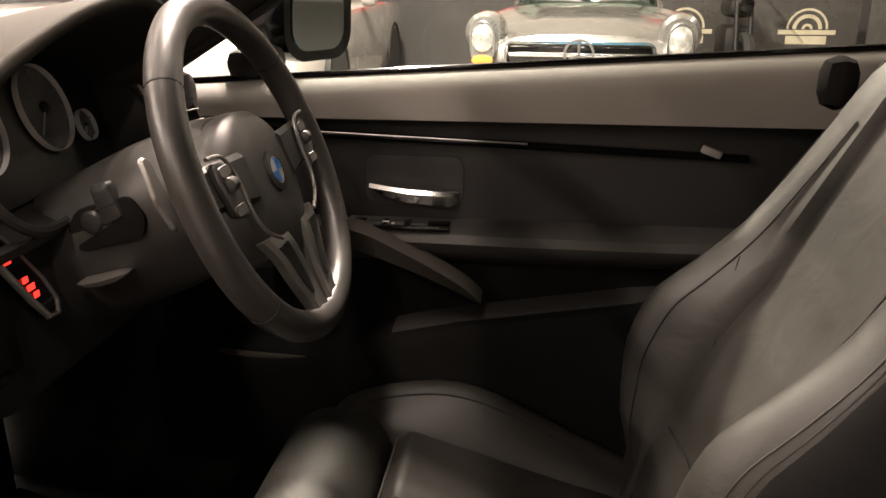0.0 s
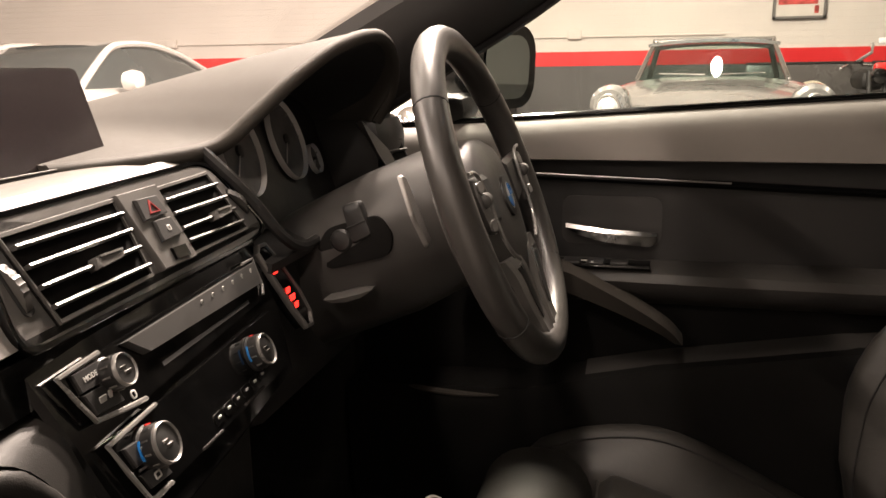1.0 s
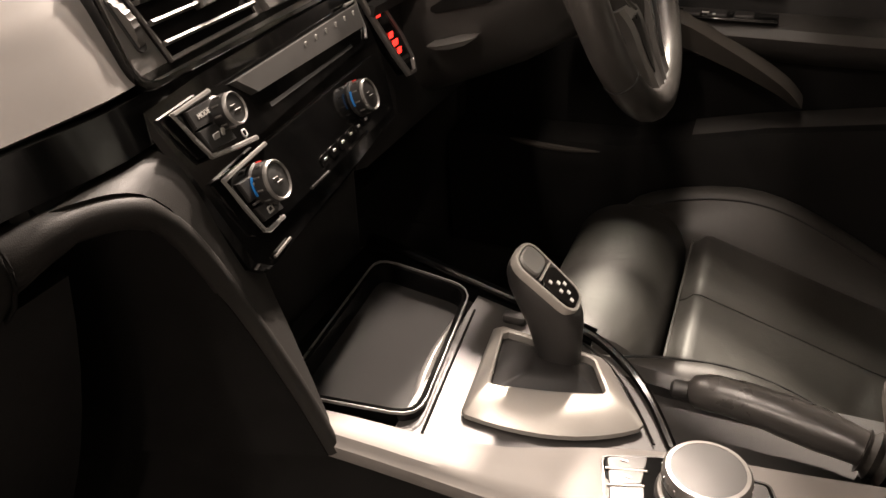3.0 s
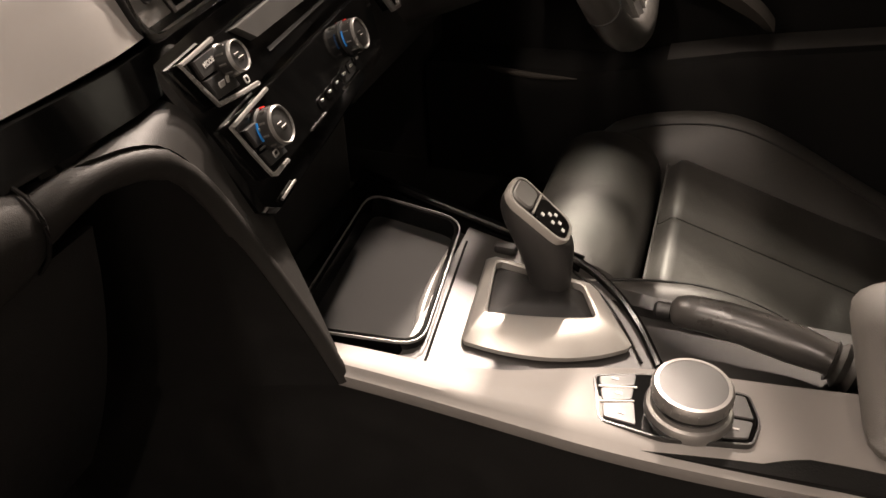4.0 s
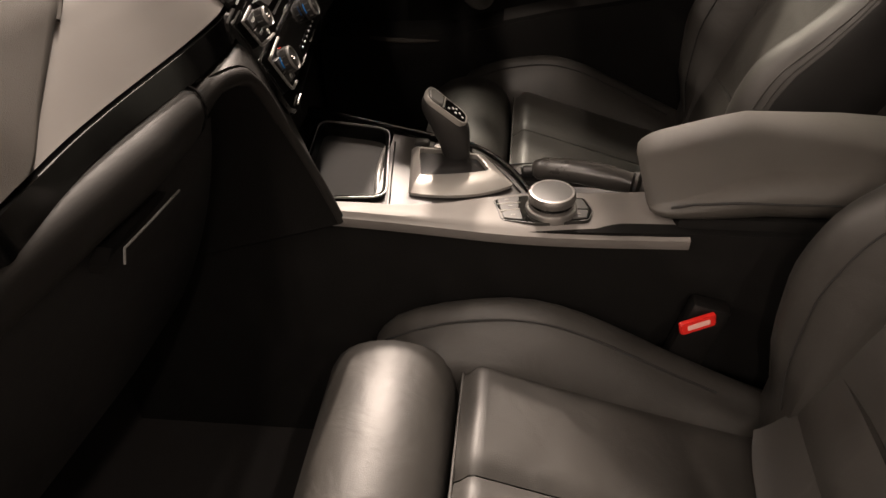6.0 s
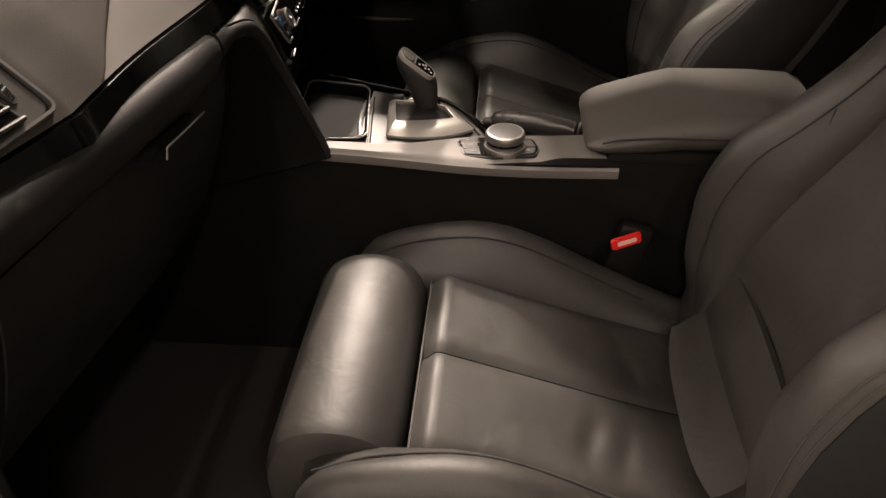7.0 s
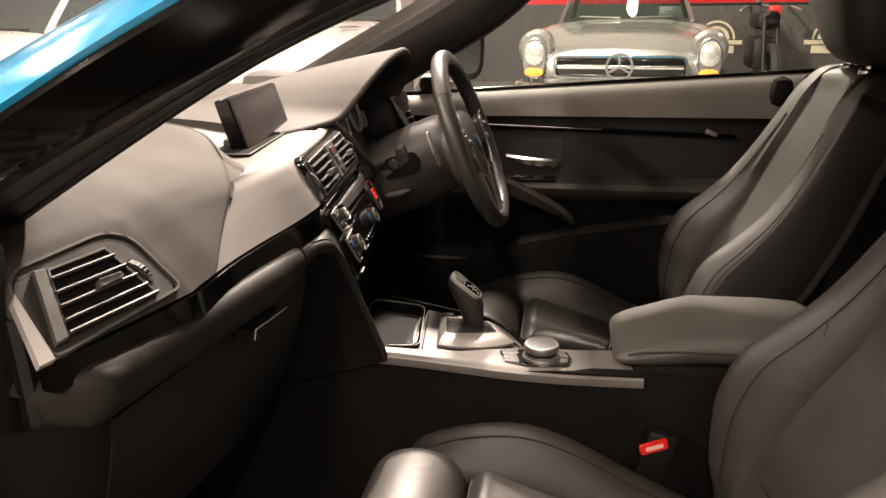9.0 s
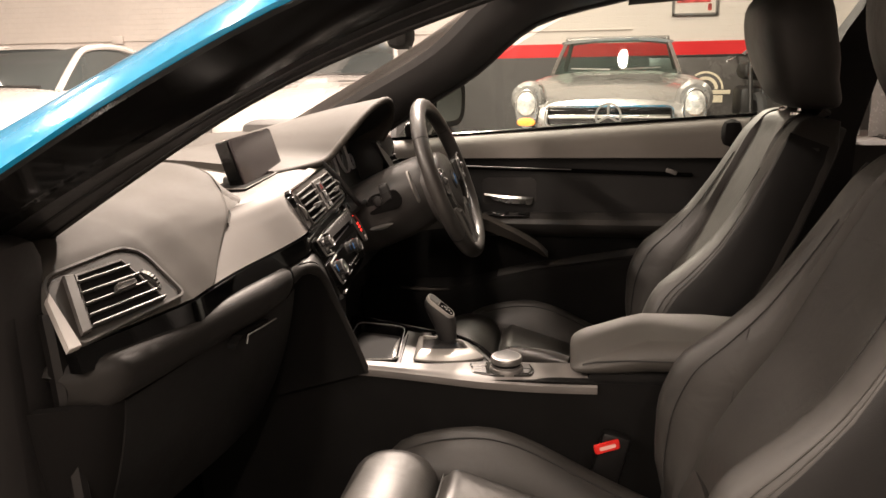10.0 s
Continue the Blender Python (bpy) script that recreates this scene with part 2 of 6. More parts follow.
SILVER = mat("satin_aluminium", (0.142, 0.132, 0.123), 0.62, metal=0.10, vary=0.05, scale=20, rvary=0.06)
CHROME = mat("chrome", (0.82, 0.81, 0.8), 0.14, metal=1.0, vary=0.05, scale=30, rvary=0.06)
SHELF = mat("satin_grey_shelf", (0.070, 0.063, 0.056), 0.65, vary=0.05, scale=15, grain=0.15, gscale=1100, spec=0.3)
SATIN = mat("bright_satin_metal", (0.30, 0.285, 0.265), 0.36, metal=0.5, vary=0.04, scale=30, rvary=0.04)
SATINCHROME = mat("satin_chrome", (0.62, 0.61, 0.60), 0.24, metal=1.0, vary=0.05, scale=30, rvary=0.05)
SATINBLACK = mat("satin_black_plastic", (0.014, 0.0132, 0.0125), 0.34, vary=0.12, scale=14, grain=0.15, gscale=1400, cells=True)
VENTGREY = mat("graphite_plastic", (0.070, 0.066, 0.062), 0.42, vary=0.1, scale=20, grain=0.15, gscale=1200)
GREYMETAL = mat("grey_satin_metal", (0.22, 0.21, 0.20), 0.38, metal=0.8, vary=0.08, scale=25)
CARPET = mat("black_carpet", (0.0078, 0.0066, 0.0062), 0.95, vary=0.4, scale=40, grain=0.8, gscale=500)
STITCH = mat("dark_stitching", (0.03, 0.028, 0.025), 0.7)
# near-black copy of the seat leather: shade on the seat sides is painted
SHADESIDE = mat("shaded_seat_side", (0.0070, 0.0066, 0.0063), 0.62, vary=0.2, scale=12, grain=0.3, gscale=900, cells=True, spec=0.25)
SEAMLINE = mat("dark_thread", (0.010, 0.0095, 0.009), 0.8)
RED = mat("red_plastic", (0.65, 0.02, 0.015), 0.4, vary=0.05)
BLUEPAINT = mat("blue_metallic_paint", (0.0, 0.26, 0.50), 0.16, metal=0.2, vary=0.05, scale=60, coat=1.0)
FLANGE = mat("black_painted_flange", (0.005, 0.0048, 0.0046), 0.12, vary=0.2, scale=20, spec=0.14, rvary=0.02)
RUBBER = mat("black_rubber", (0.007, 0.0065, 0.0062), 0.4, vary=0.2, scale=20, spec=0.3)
WHITEPAINT = mat("white_car_paint", (0.39, 0.37, 0.35), 0.25, vary=0.03, scale=3, coat=1.0, rvary=0.05)
SILVERPAINT = mat("silver_grey_car_paint", (0.22, 0.216, 0.207), 0.30, metal=0.65, vary=0.05, scale=4, coat=0.8)
SCREENMAT = mat("dark_screen", (0.023, 0.0175, 0.0180), 0.22, vary=0.1, scale=3, rvary=0.02, spec=0.5)
LED = emitter("red_led", (1.0, 0.03, 0.02), 1.6)
BLUEDOT = mat("blue_enamel", (0.02, 0.16, 0.46), 0.3, vary=0.05)
WHITEDOT = mat("white_print", (0.45, 0.445, 0.43), 0.5, vary=0.05)
TYRE = mat("tyre_rubber", (0.02, 0.02, 0.02), 0.8, vary=0.2)
GLASS = glass("clear_glass")
CARGLASS = mat("dark_car_glass", (0.03, 0.035, 0.035), 0.06, vary=0.1, scale=2, rvary=0.02)
GREENGLASS = glass("green_tinted_glass", (0.72, 0.83, 0.79))
DOORGLASS = glass("lightly_tinted_glass", (0.78, 0.805, 0.785))
MIRROR = mat("mirror_silvering", (0.40, 0.45, 0.45), 0.02, metal=1.0, vary=0.0, rvary=0.01)
AMBER = mat("amber_lens", (0.75, 0.25, 0.04), 0.3, vary=0.1)
C = 0.573

# ---------- garage ----------
def wall_material():
    m = mat("painted_brick_wall", (0.64, 0.595, 0.55), 0.75, vary=0.07, scale=1.2)
    nt = m.node_tree
    b = nt.nodes["Principled BSDF"]
    tc = nt.nodes["Texture Coordinate"]
    sep = nt.nodes.new("ShaderNodeSeparateXYZ")
    nt.links.new(tc.outputs["Object"], sep.inputs[0])
    com = nt.nodes.new("ShaderNodeCombineXYZ")
    nt.links.new(sep.outputs["X"], com.inputs["X"])
    nt.links.new(sep.outputs["Z"], com.inputs["Y"])
    br = nt.nodes.new("ShaderNodeTexBrick")
    br.inputs["Scale"].default_value = 1.0
    br.inputs["Brick Width"].default_value, br.inputs["Row Height"].default_value, br.inputs["Mortar Size"].default_value = 0.225, 0.075, 0.006
    br.inputs["Color1"].default_value = (1, 1, 1, 1)
    br.inputs["Color2"].default_value = (0.85, 0.85, 0.85, 1)
    br.inputs["Mortar"].default_value = (0, 0, 0, 1)
    nt.links.new(com.outputs[0], br.inputs["Vector"])
    bump = nt.nodes.new("ShaderNodeBump")
    bump.inputs["Strength"].default_value, bump.inputs["Distance"].default_value = 0.6, 0.006
    nt.links.new(br.outputs["Color"], bump.inputs["Height"])
    nt.links.new(bump.outputs[0], b.inputs["Normal"])
    return m


WALLMAT = wall_material()
GREYWALL = mat("dark_grey_wall_paint", (0.075, 0.072, 0.07), 0.6, vary=0.12, scale=2, grain=0.3, gscale=60)
REDWALL = mat("red_wall_paint", (0.62, 0.012, 0.015), 0.5, vary=0.06, scale=2)
FLOORMAT = mat("grey_epoxy_floor", (0.24, 0.228, 0.216), 0.35, vary=0.15, scale=0.8)
CEILMAT = mat("white_ceiling", (0.70, 0.68, 0.65), 0.8, vary=0.1, scale=1)
DULLWALL = mat("grey_wall_paint", (0.30, 0.285, 0.27), 0.8, vary=0.15, scale=1)
WY = 10.75
setting("floor", box((0, 2.5, -0.05), (24, 18, 0.1), 0), FLOORMAT, "grey epoxy painted garage floor", "floor")
setting("wall_north", box((0, WY + 0.15, 2.1), (24, 0.3, 4.2), 0), WALLMAT, "white painted brick garage wall", "wall")
setting("wall_south", box((0, -6.15, 2.1), (24, 0.3, 4.2), 0), DULLWALL, "plain grey garage wall", "wall")
setting("wall_west", box((-12.15, 2.3, 2.1), (0.3, 17.2, 4.2), 0), DULLWALL, "plain grey garage wall", "wall")
setting("wall_east", box((12.15, 2.3, 2.1), (0.3, 17.2, 4.2), 0), WALLMAT, "white painted brick garage wall", "wall")
setting("ceiling", box((0, 2.3, 4.28), (24.6, 17.4, 0.15), 0), CEILMAT, "plain white garage ceiling", "ceiling")
setting("trim_dado", box((0, WY - 0.006, 0.52), (24, 0.012, 1.04), 0), GREYWALL, "dark grey painted lower band of the wall", "wall paint")
setting("trim_stripe", box((0, WY - 0.008, 1.13), (24, 0.016, 0.18), 0), REDWALL, "red painted stripe along the wall", "wall stripe")
setting("trim_conduit", join(sweep([Vector((-9, WY - 0.02, 1.42)), Vector((0.9, WY - 0.02, 1.40))], 0.013, 8), *[box((bx, WY - 0.03, 1.43), (0.17, 0.06, 0.11), 0.008) for bx in (-6.72, -0.93)]), WALLMAT, "painted electrical conduit with junction boxes on the wall", "conduit")
FIX = mat("lamp_housing", (0.6, 0.6, 0.6), 0.4)
TUBE = emitter("lamp_diffuser", (1.0, 0.9, 0.8), 6.0)
# fittings for all the lamps, the added fill lamps too
for lx, ly, ln, lw in LAMPS:
    lampo = thing("ceiling_lamp", (lx, ly, CEIL), "unseen white batten ceiling lamp, added to light the cabin and garage" if ln else "round white ceiling lamp hanging under the ceiling", "ceiling lamp", "ceiling lamps")
    part("housing", box((lx, ly, CEIL - 0.02), (0.2, ln + 0.1, 0.08) if ln else (0.32, 0.32, 0.08), 0.01), FIX, lampo)
    part("diffuser", box((lx, ly, CEIL - 0.075), (0.15, ln, 0.03), 0.008) if ln else lathe([(0.11, -0.02), (0.13, 0.0), (0.11, 0.02)], (lx, ly, CEIL - 0.075), (0, 0, 1), 28), TUBE, lampo)


def picture(x, z, w, h, frame_mat, ground, blocks, label):
    """A framed print: a coloured ground with coloured areas (u, v, wide, high) laid on it."""
    ob = thing("framed_picture", (x, WY, z), label, "picture", "pictures on the wall")
    m = axes((x, WY - 0.03, z), (1, 0, 0), (0, 0, 1))
    part("frame", bezel(rrect(w, h, 0.004, 2), m, 0.035, 0.028), frame_mat, ob)
    pr = part("print", plate([(u * 0.98, v * 0.98) for u, v in rrect(w, h, 0.004, 2)], m, 0.012), ground, ob)
    for u, v, bw, bh, colour in blocks:
        part("printed_area", plate([(u + a, v + b) for a, b in rrect(bw, bh, 0.01, 3)], m, 0.002, 0.0125), colour, pr)
    return ob


REDART = mat("red_print", (0.5, 0.07, 0.06), 0.4, vary=0.9, scale=9)
OCHREART = mat("ochre_print", (0.62, 0.36, 0.05), 0.4, vary=0.3, scale=5)
PALEART = mat("pale_print_ground", (0.62, 0.58, 0.53), 0.4, vary=0.1, scale=7)
SALMONART = mat("salmon_print", (0.62, 0.24, 0.15), 0.4, vary=0.15, scale=7)
picture(1.72, 1.80, 0.60, 0.50, GREYMETAL, PALEART, ((-0.02, 0.05, 0.44, 0.26, REDART), (0.19, -0.14, 0.05, 0.09, REDART)), "small pale print with red areas in a silver frame")
picture(3.02, 1.75, 0.56, 0.62, DARKPLASTIC, OCHREART, ((0.0, -0.235, 0.48, 0.09, SALMONART), (0.10, 0.10, 0.18, 0.24, DARKPLASTIC)), "framed ochre yellow poster with a salmon lower band")


def seg_ring(m, r0, r1, a0, a1, n, h):
    rings = []
    for k in range(n + 1):
        a = radians(a0 + (a1 - a0) * k / n)
        c, s = math.cos(a), math.sin(a)
        rings.append([m @ Vector(p) for p in ((r0 * c, r0 * s, 0), (r1 * c, r1 * s, 0), (r1 * c, r1 * s, h), (r0 * c, r0 * s, h))])
    return loft(rings)


# dark display barrier with emblems
BARRIER = mat("dark_barrier_panel", (0.080, 0.075, 0.071), 0.25, vary=0.2, scale=3)
CREAM = mat("cream_emblem", (0.62, 0.56, 0.42), 0.5)
for bx, bw in ((1.66, 1.2), (3.0, 1.3), (4.45, 1.4)):
    bar = thing("display_barrier", (bx, 9.8, 0), "dark grey barrier panel with a cream emblem, standing before the wall", "barrier", "barriers along the wall")
    part("panel", box((bx, 9.8, 0.52), (bw, 0.03, 1.0), 0.006), BARRIER, bar)
    part("rail", box((bx, 9.8, 1.035), (bw, 0.04, 0.03), 0.006), DARKPLASTIC, bar)
    for fx in (-0.4, 0.4):
        part("foot", box((bx + fx * bw, 9.8, 0.02), (0.06, 0.4, 0.04), 0.006), DARKPLASTIC, bar)
    m = axes((bx + 0.1, 9.784, 0.62), (1, 0, 0), (0, 0, 1))
    em = join(seg_ring(m, 0.20, 0.225, 0, 180, 20, 0.003), seg_ring(m, 0.12, 0.16, 0, 180, 16, 0.003), seg_ring(m, 0.03, 0.06, 0, 180, 10, 0.003))
    part("emblem", em, CREAM, bar, "cream half-round emblem")
    part("emblem_bar", join(box((bx + 0.1, 9.7825, 0.585), (0.62, 0.003, 0.05), 0), box((bx + 0.1, 9.7825, 0.50), (0.44, 0.003, 0.09), 0)), CREAM, bar, "cream lettering bars")


# ---------- parked cars ----------
def wheel(parent, x, y, z, r, w, side):
    t = part("wheel", lathe([(r * 0.62, -w / 2), (r * 0.95, -w / 2), (r, -w / 2 + 0.02), (r, w / 2 - 0.02), (r * 0.95, w / 2), (r * 0.62, w / 2)], (x, y, z), (side, 0, 0), 28), TYRE, parent)
    part("rim", lathe([(r * 0.64, -w / 2 + 0.01), (r * 0.64, w / 2 - 0.015), (r * 0.5, w / 2 - 0.04), (r * 0.2, w / 2 - 0.02), (0.02, w / 2 - 0.02)], (x, y, z), (side, 0, 0), 24), CHROME, t)


def body_shell(x0, y0, sections, n=10):
    """Sections of a car, front to rear: (y, half width, sill z, shoulder z, top z, top half width)."""
    rings = []
    for y, hw, zs, zb, zt, tw in sections:
        right = [(0.0, zt), (tw * 0.6, zt - 0.006), (tw * 0.92, zt - 0.03), (tw + (hw - tw) * 0.35, zb + (zt - zb) * 0.45 if zt - zb > 0.12 else zt - 0.05), (hw * 0.97, zb), (hw, zb - 0.1), (hw, (zb + zs) / 2), (hw * 0.97, zs + 0.08), (hw * 0.9, zs), (0.0, zs)]
        ring = right + [(-a, b) for a, b in right[-2:0:-1]]
        rings.append([Vector((x0 + a, y0 + y, b)) for a, b in ring])
    return loft(rings)


def modern_coupe(at, turn, label, plate_shape=False):
    car = thing("parked_car", (0, 0, 0), label, "car", "parked cars")
    S = [(0.0, 0.55, 0.22, 0.50, 0.56, 0.45), (0.10, 0.74, 0.18, 0.60, 0.68, 0.6), (0.35, 0.84, 0.17, 0.70, 0.76, 0.68), (0.8, 0.89, 0.17, 0.78, 0.84, 0.70), (1.35, 0.89, 0.17, 0.84, 0.92, 0.70), (1.55, 0.88, 0.17, 0.86, 0.95, 0.7)]
    lower = S + [(2.4, 0.88, 0.17, 0.88, 0.95, 0.75), (3.2, 0.91, 0.17, 0.90, 0.96, 0.72), (3.9, 0.90, 0.18, 0.88, 0.93, 0.66), (4.3, 0.80, 0.24, 0.74, 0.82, 0.6), (4.42, 0.62, 0.3, 0.6, 0.7, 0.5)]
    part("body", body_shell(0, 0, lower), WHITEPAINT, car)
    roofline = [(1.50, 0.92, 0.70), (1.85, 1.12, 0.62), (2.15, 1.255, 0.55), (2.45, 1.29, 0.53), (2.8, 1.28, 0.53), (3.2, 1.20, 0.54), (3.6, 1.06, 0.56), (3.95, 0.93, 0.58)]

    def cab(k, v, grow=0.0):
        y, zt, tw = roofline[k]
        zb = 0.89
        bw = 0.74
        table = [(0, zb - 0.02, bw), (1, zb + (zt - zb) * 0.62, tw + (bw - tw) * 0.35), (2, zt - 0.02, tw), (3, zt, tw * 0.8), (4, zt + 0.005, 0)]
        return y, table
    rings = []
    for k in range(len(roofline)):
        y, table = cab(k, 0)
        half = [(w, z) for _, z, w in table]
        ring = half + [(-w, z) for w, z in half[-2::-1]]
        rings.append([Vector((w, y, z)) for w, z in ring])
    part("glasshouse", loft(rings), CARGLASS, car, "dark glazing")
    # roof skin, pillars
    roof_r = []
    for k in range(2, 6):
        y, zt, tw = roofline[k]
        roof_r.append([Vector((a * tw, y, zt + 0.012 - 0.03 * abs(a) ** 3)) for a in lin(-1, 1, 9)])
    part("roof", loft(roof_r, False, False), WHITEPAINT if not plate_shape else CARGLASS, car)
    for s in (-1, 1):
        path = []
        for k in range(len(roofline)):
            y, zt, tw = roofline[k]
            path.append(Vector((s * (tw + 0.012), y, zt - 0.015)))
        part("roof_rail", sweep(smooth_path(path, 4), 0.03, 8), WHITEPAINT, car)
        part("door_mirror", lathe([(0.02, -0.09), (0.075, -0.06), (0.09, 0), (0.075, 0.06), (0.03, 0.085)], (s * 0.95, 1.85, 0.965), (1, 0, 0), 16), WHITEPAINT, car)
        for wy in (0.78, 3.45):
            wheel(car, s * 0.79, wy, 0.32, 0.32, 0.24, s)
            part("wheel_arch", seg_ring(axes((s * 0.895, wy, 0.32), (0, 1, 0), (0, 0, 1)), 0.33, 0.36, -10, 190, 18, 0.02 * s), DARKPLASTIC, car)
        part("headlight", lathe([(0.02, -0.01), (0.10, -0.01), (0.11, 0.0), (0.07, 0.035), (0.01, 0.05)], (s * 0.62, 0.16, 0.66), (0, -0.75, 0.65), 20), CHROME, car)
        part("bonnet_vent", box((s * 0.32, 1.02, 0.897), (0.2, 0.06, 0.01), 0.004, Matrix.Rotation(radians(-s * 12), 4, "Z")), DARKPLASTIC, car)
    part("wiper", sweep([Vector((-0.5, 1.5, 0.945)), Vector((0.1, 1.52, 0.955)), Vector((0.55, 1.5, 0.945))], 0.012, 6), DARKPLASTIC, car)
    if plate_shape:
        part("windscreen_card", box((-0.25, 1.72, 1.07), (0.26, 0.012, 0.07), 0.004), WHITEDOT, car)
    car.matrix_world = pose(*at, 0, 0, turn)
    return car


LENS = mat("headlamp_glass", (0.5, 0.5, 0.48), 0.15, metal=0.6, vary=0.5, scale=40)


def classic_roadster(at, turn):
    car = thing("classic_car", (0, 0, 0), "silver grey classic roadster with chrome grille and hardtop", "car", "parked cars")
    S = [(0.0, 0.62, 0.42, 0.60, 0.66, 0.5), (0.06, 0.72, 0.40, 0.66, 0.74, 0.5), (0.25, 0.78, 0.34, 0.72, 0.79, 0.5), (0.7, 0.82, 0.24, 0.78, 0.85, 0.52), (1.3, 0.84, 0.2, 0.82, 0.90, 0.56), (1.62, 0.85, 0.2, 0.84, 0.93, 0.62), (2.4, 0.86, 0.2, 0.85, 0.90, 0.68), (3.2, 0.84, 0.22, 0.84, 0.90, 0.6), (4.0, 0.72, 0.34, 0.72, 0.80, 0.5), (4.2, 0.6, 0.42, 0.62, 0.7, 0.4)]
    part("body", body_shell(0, 0, S), SILVERPAINT, car)
    # windscreen with frame, hardtop on slim pillars
    low, high, yl, yh = 0.64, 0.505, 1.62, 2.02
    frame_pts = [Vector((-low, yl, 0.90)), Vector((-high - 0.02, yh - 0.03, 1.22)), Vector((-high + 0.06, yh, 1.255)), Vector((high - 0.06, yh, 1.255)), Vector((high + 0.02, yh - 0.03, 1.22)), Vector((low, yl, 0.90))]
    part("windscreen_frame", sweep(smooth_path(frame_pts, 5), 0.022, 8, up=(0, -1, 0.2)), SATINCHROME, car)
    part("windscreen", patch(lambda u, v: Vector((u * (low + (high - low) * v), yl + (yh - yl) * v - 0.1 * (1 - u * u) * (1 - v * 0.4), 0.90 + 0.35 * v)), lin(-1, 1, 11), lin(0, 1, 5), 0.006, (0, -1, 0.5)), GREENGLASS, car, "green tinted windscreen").visible_shadow = False
    part("hardtop", patch(lambda u, v: Vector((u * (0.58 - 0.04 * v), 1.95 + 1.1 * v, 1.275 - 0.02 * (2 * v - 0.9) ** 2 - 0.035 * abs(u) ** 3)), lin(-1, 1, 11), lin(0, 1, 7), 0.03, (0, 0, 1)), SILVERPAINT, car)
    for s in (-1, 1):
        part("rear_pillar", sweep([Vector((s * 0.55, 3.02, 1.24)), Vector((s * 0.66, 3.35, 0.9))], 0.03, 8), SILVERPAINT, car)
        hm = axes((s * 0.70, -0.01, 0.665), (1, 0, 0), (0, 0.06, 1))

        def oval(f, g=1.0):
            return [(0.098 * f * math.cos(q), 0.165 * g * f * math.copysign(abs(math.sin(q)) ** 0.8, math.sin(q))) for q in lin(0, 2 * math.pi, 29)[:-1]]
        hl = part("headlight", loft([[hm @ Vector((u, v, h)) for u, v in oval(f)] for f, h in ((1.0, -0.12), (1.04, -0.02), (1.0, 0.012), (0.92, 0.02))]), SILVERPAINT, car)
        part("bezel", bezel(oval(0.96), hm, 0.010, 0.012, 0.016), CHROME, hl)
        part("lens", loft([[hm @ Vector((u, v * 0.72 + 0.04, h)) for u, v in oval(f)] for f, h in ((0.86, 0.018), (0.8, 0.034), (0.5, 0.048), (0.1, 0.052))]), LENS, hl, "ribbed glass lens")
        part("indicator", loft([[hm @ Vector((u * 0.95, v * 0.26 - 0.115, h)) for u, v in oval(f)] for f, h in ((0.86, 0.018), (0.8, 0.03), (0.3, 0.036))]), AMBER, hl, "amber indicator lens")
        part("fender_top", lathe([(0.02, 0.7), (0.09, 0.55), (0.13, 0.3), (0.15, 0.1), (0.15, 0.0), (0.12, -0.03)], (s * 0.70, 0.1, 0.74), (0, 1, 0.06), 20), SILVERPAINT, car)
        for wy in (0.75, 3.15):
            wheel(car, s * 0.74, wy, 0.31, 0.31, 0.17, s)
        part("wiper", sweep([Vector((s * 0.05, 1.55, 0.945)), Vector((s * 0.45, 1.62, 0.955))], 0.008, 6), CHROME, car)
    grille = part("grille", box((0, -0.005, 0.60), (1.04, 0.05, 0.15), 0.03), GLOSS, car)
    part("grille_surround", bezel(rrect(1.08, 0.19, 0.06), axes((0, -0.03, 0.60), (1, 0, 0), (0, 0, 1)), 0.016, 0.025), CHROME, grille)
    part("grille_bar", box((0, -0.04, 0.60), (1.02, 0.03, 0.035), 0.012), CHROME, grille)
    m = axes((0, -0.06, 0.605), (1, 0, 0), (0, 0, 1))
    part("badge", join(seg_ring(m, 0.095, 0.112, 0, 360, 28, 0.02), *[box((0.045 * math.cos(radians(a)), -0.068, 0.605 + 0.045 * math.sin(radians(a))), (0.1, 0.012, 0.02), 0.004, Matrix.Rotation(-radians(a), 4, "Y")) for a in (90, 210, 330)]), GREYMETAL, grille, "round chrome badge")
    part("bumper", sweep(smooth_path([Vector((-0.85, 0.25, 0.42)), Vector((-0.8, 0.02, 0.42)), Vector((-0.4, -0.1, 0.42)), Vector((0.4, -0.1, 0.42)), Vector((0.8, 0.02, 0.42)), Vector((0.85, 0.25, 0.42))], 5), 0.05, 10), CHROME, car)
    car.matrix_world = pose(*at, 0, 0, turn)
    return car


classic_roadster((0.41, 6.1, 0), -4.5)
modern_coupe((-2.42, 5.95, 0), 0, "white sports coupe with dark glass and bonnet vents", True)
modern_coupe((-4.95, 3.95, 0), 0, "white rear-engined sports coupe with dark windows")


# ---------- motorcycle before the barriers ----------
bike = thing("motorcycle", (2.190, 8.750, 0), "black motorcycle with red fairing and pale mirror arm", "motorcycle")
part("front_wheel", hoop([(0.30, -0.05), (0.32, 0.0), (0.30, 0.05), (0.23, 0.04), (0.23, -0.04)], (2.190, 8.750, 0.32), (1, 0, 0), 28), TYRE, bike)
for fx in (-0.07, 0.07):
    part("fork", sweep([Vector((2.190 + fx, 8.750, 0.32)), Vector((2.180 + fx, 8.900, 0.95))], 0.026, 8), DARKPLASTIC, bike)
part("headlamp", lathe([(0.02, 0.06), (0.07, 0.05), (0.085, 0.0), (0.07, -0.09), (0.02, -0.12)], (2.180, 8.810, 0.90), (0, -1, 0), 18), GLOSS, bike)
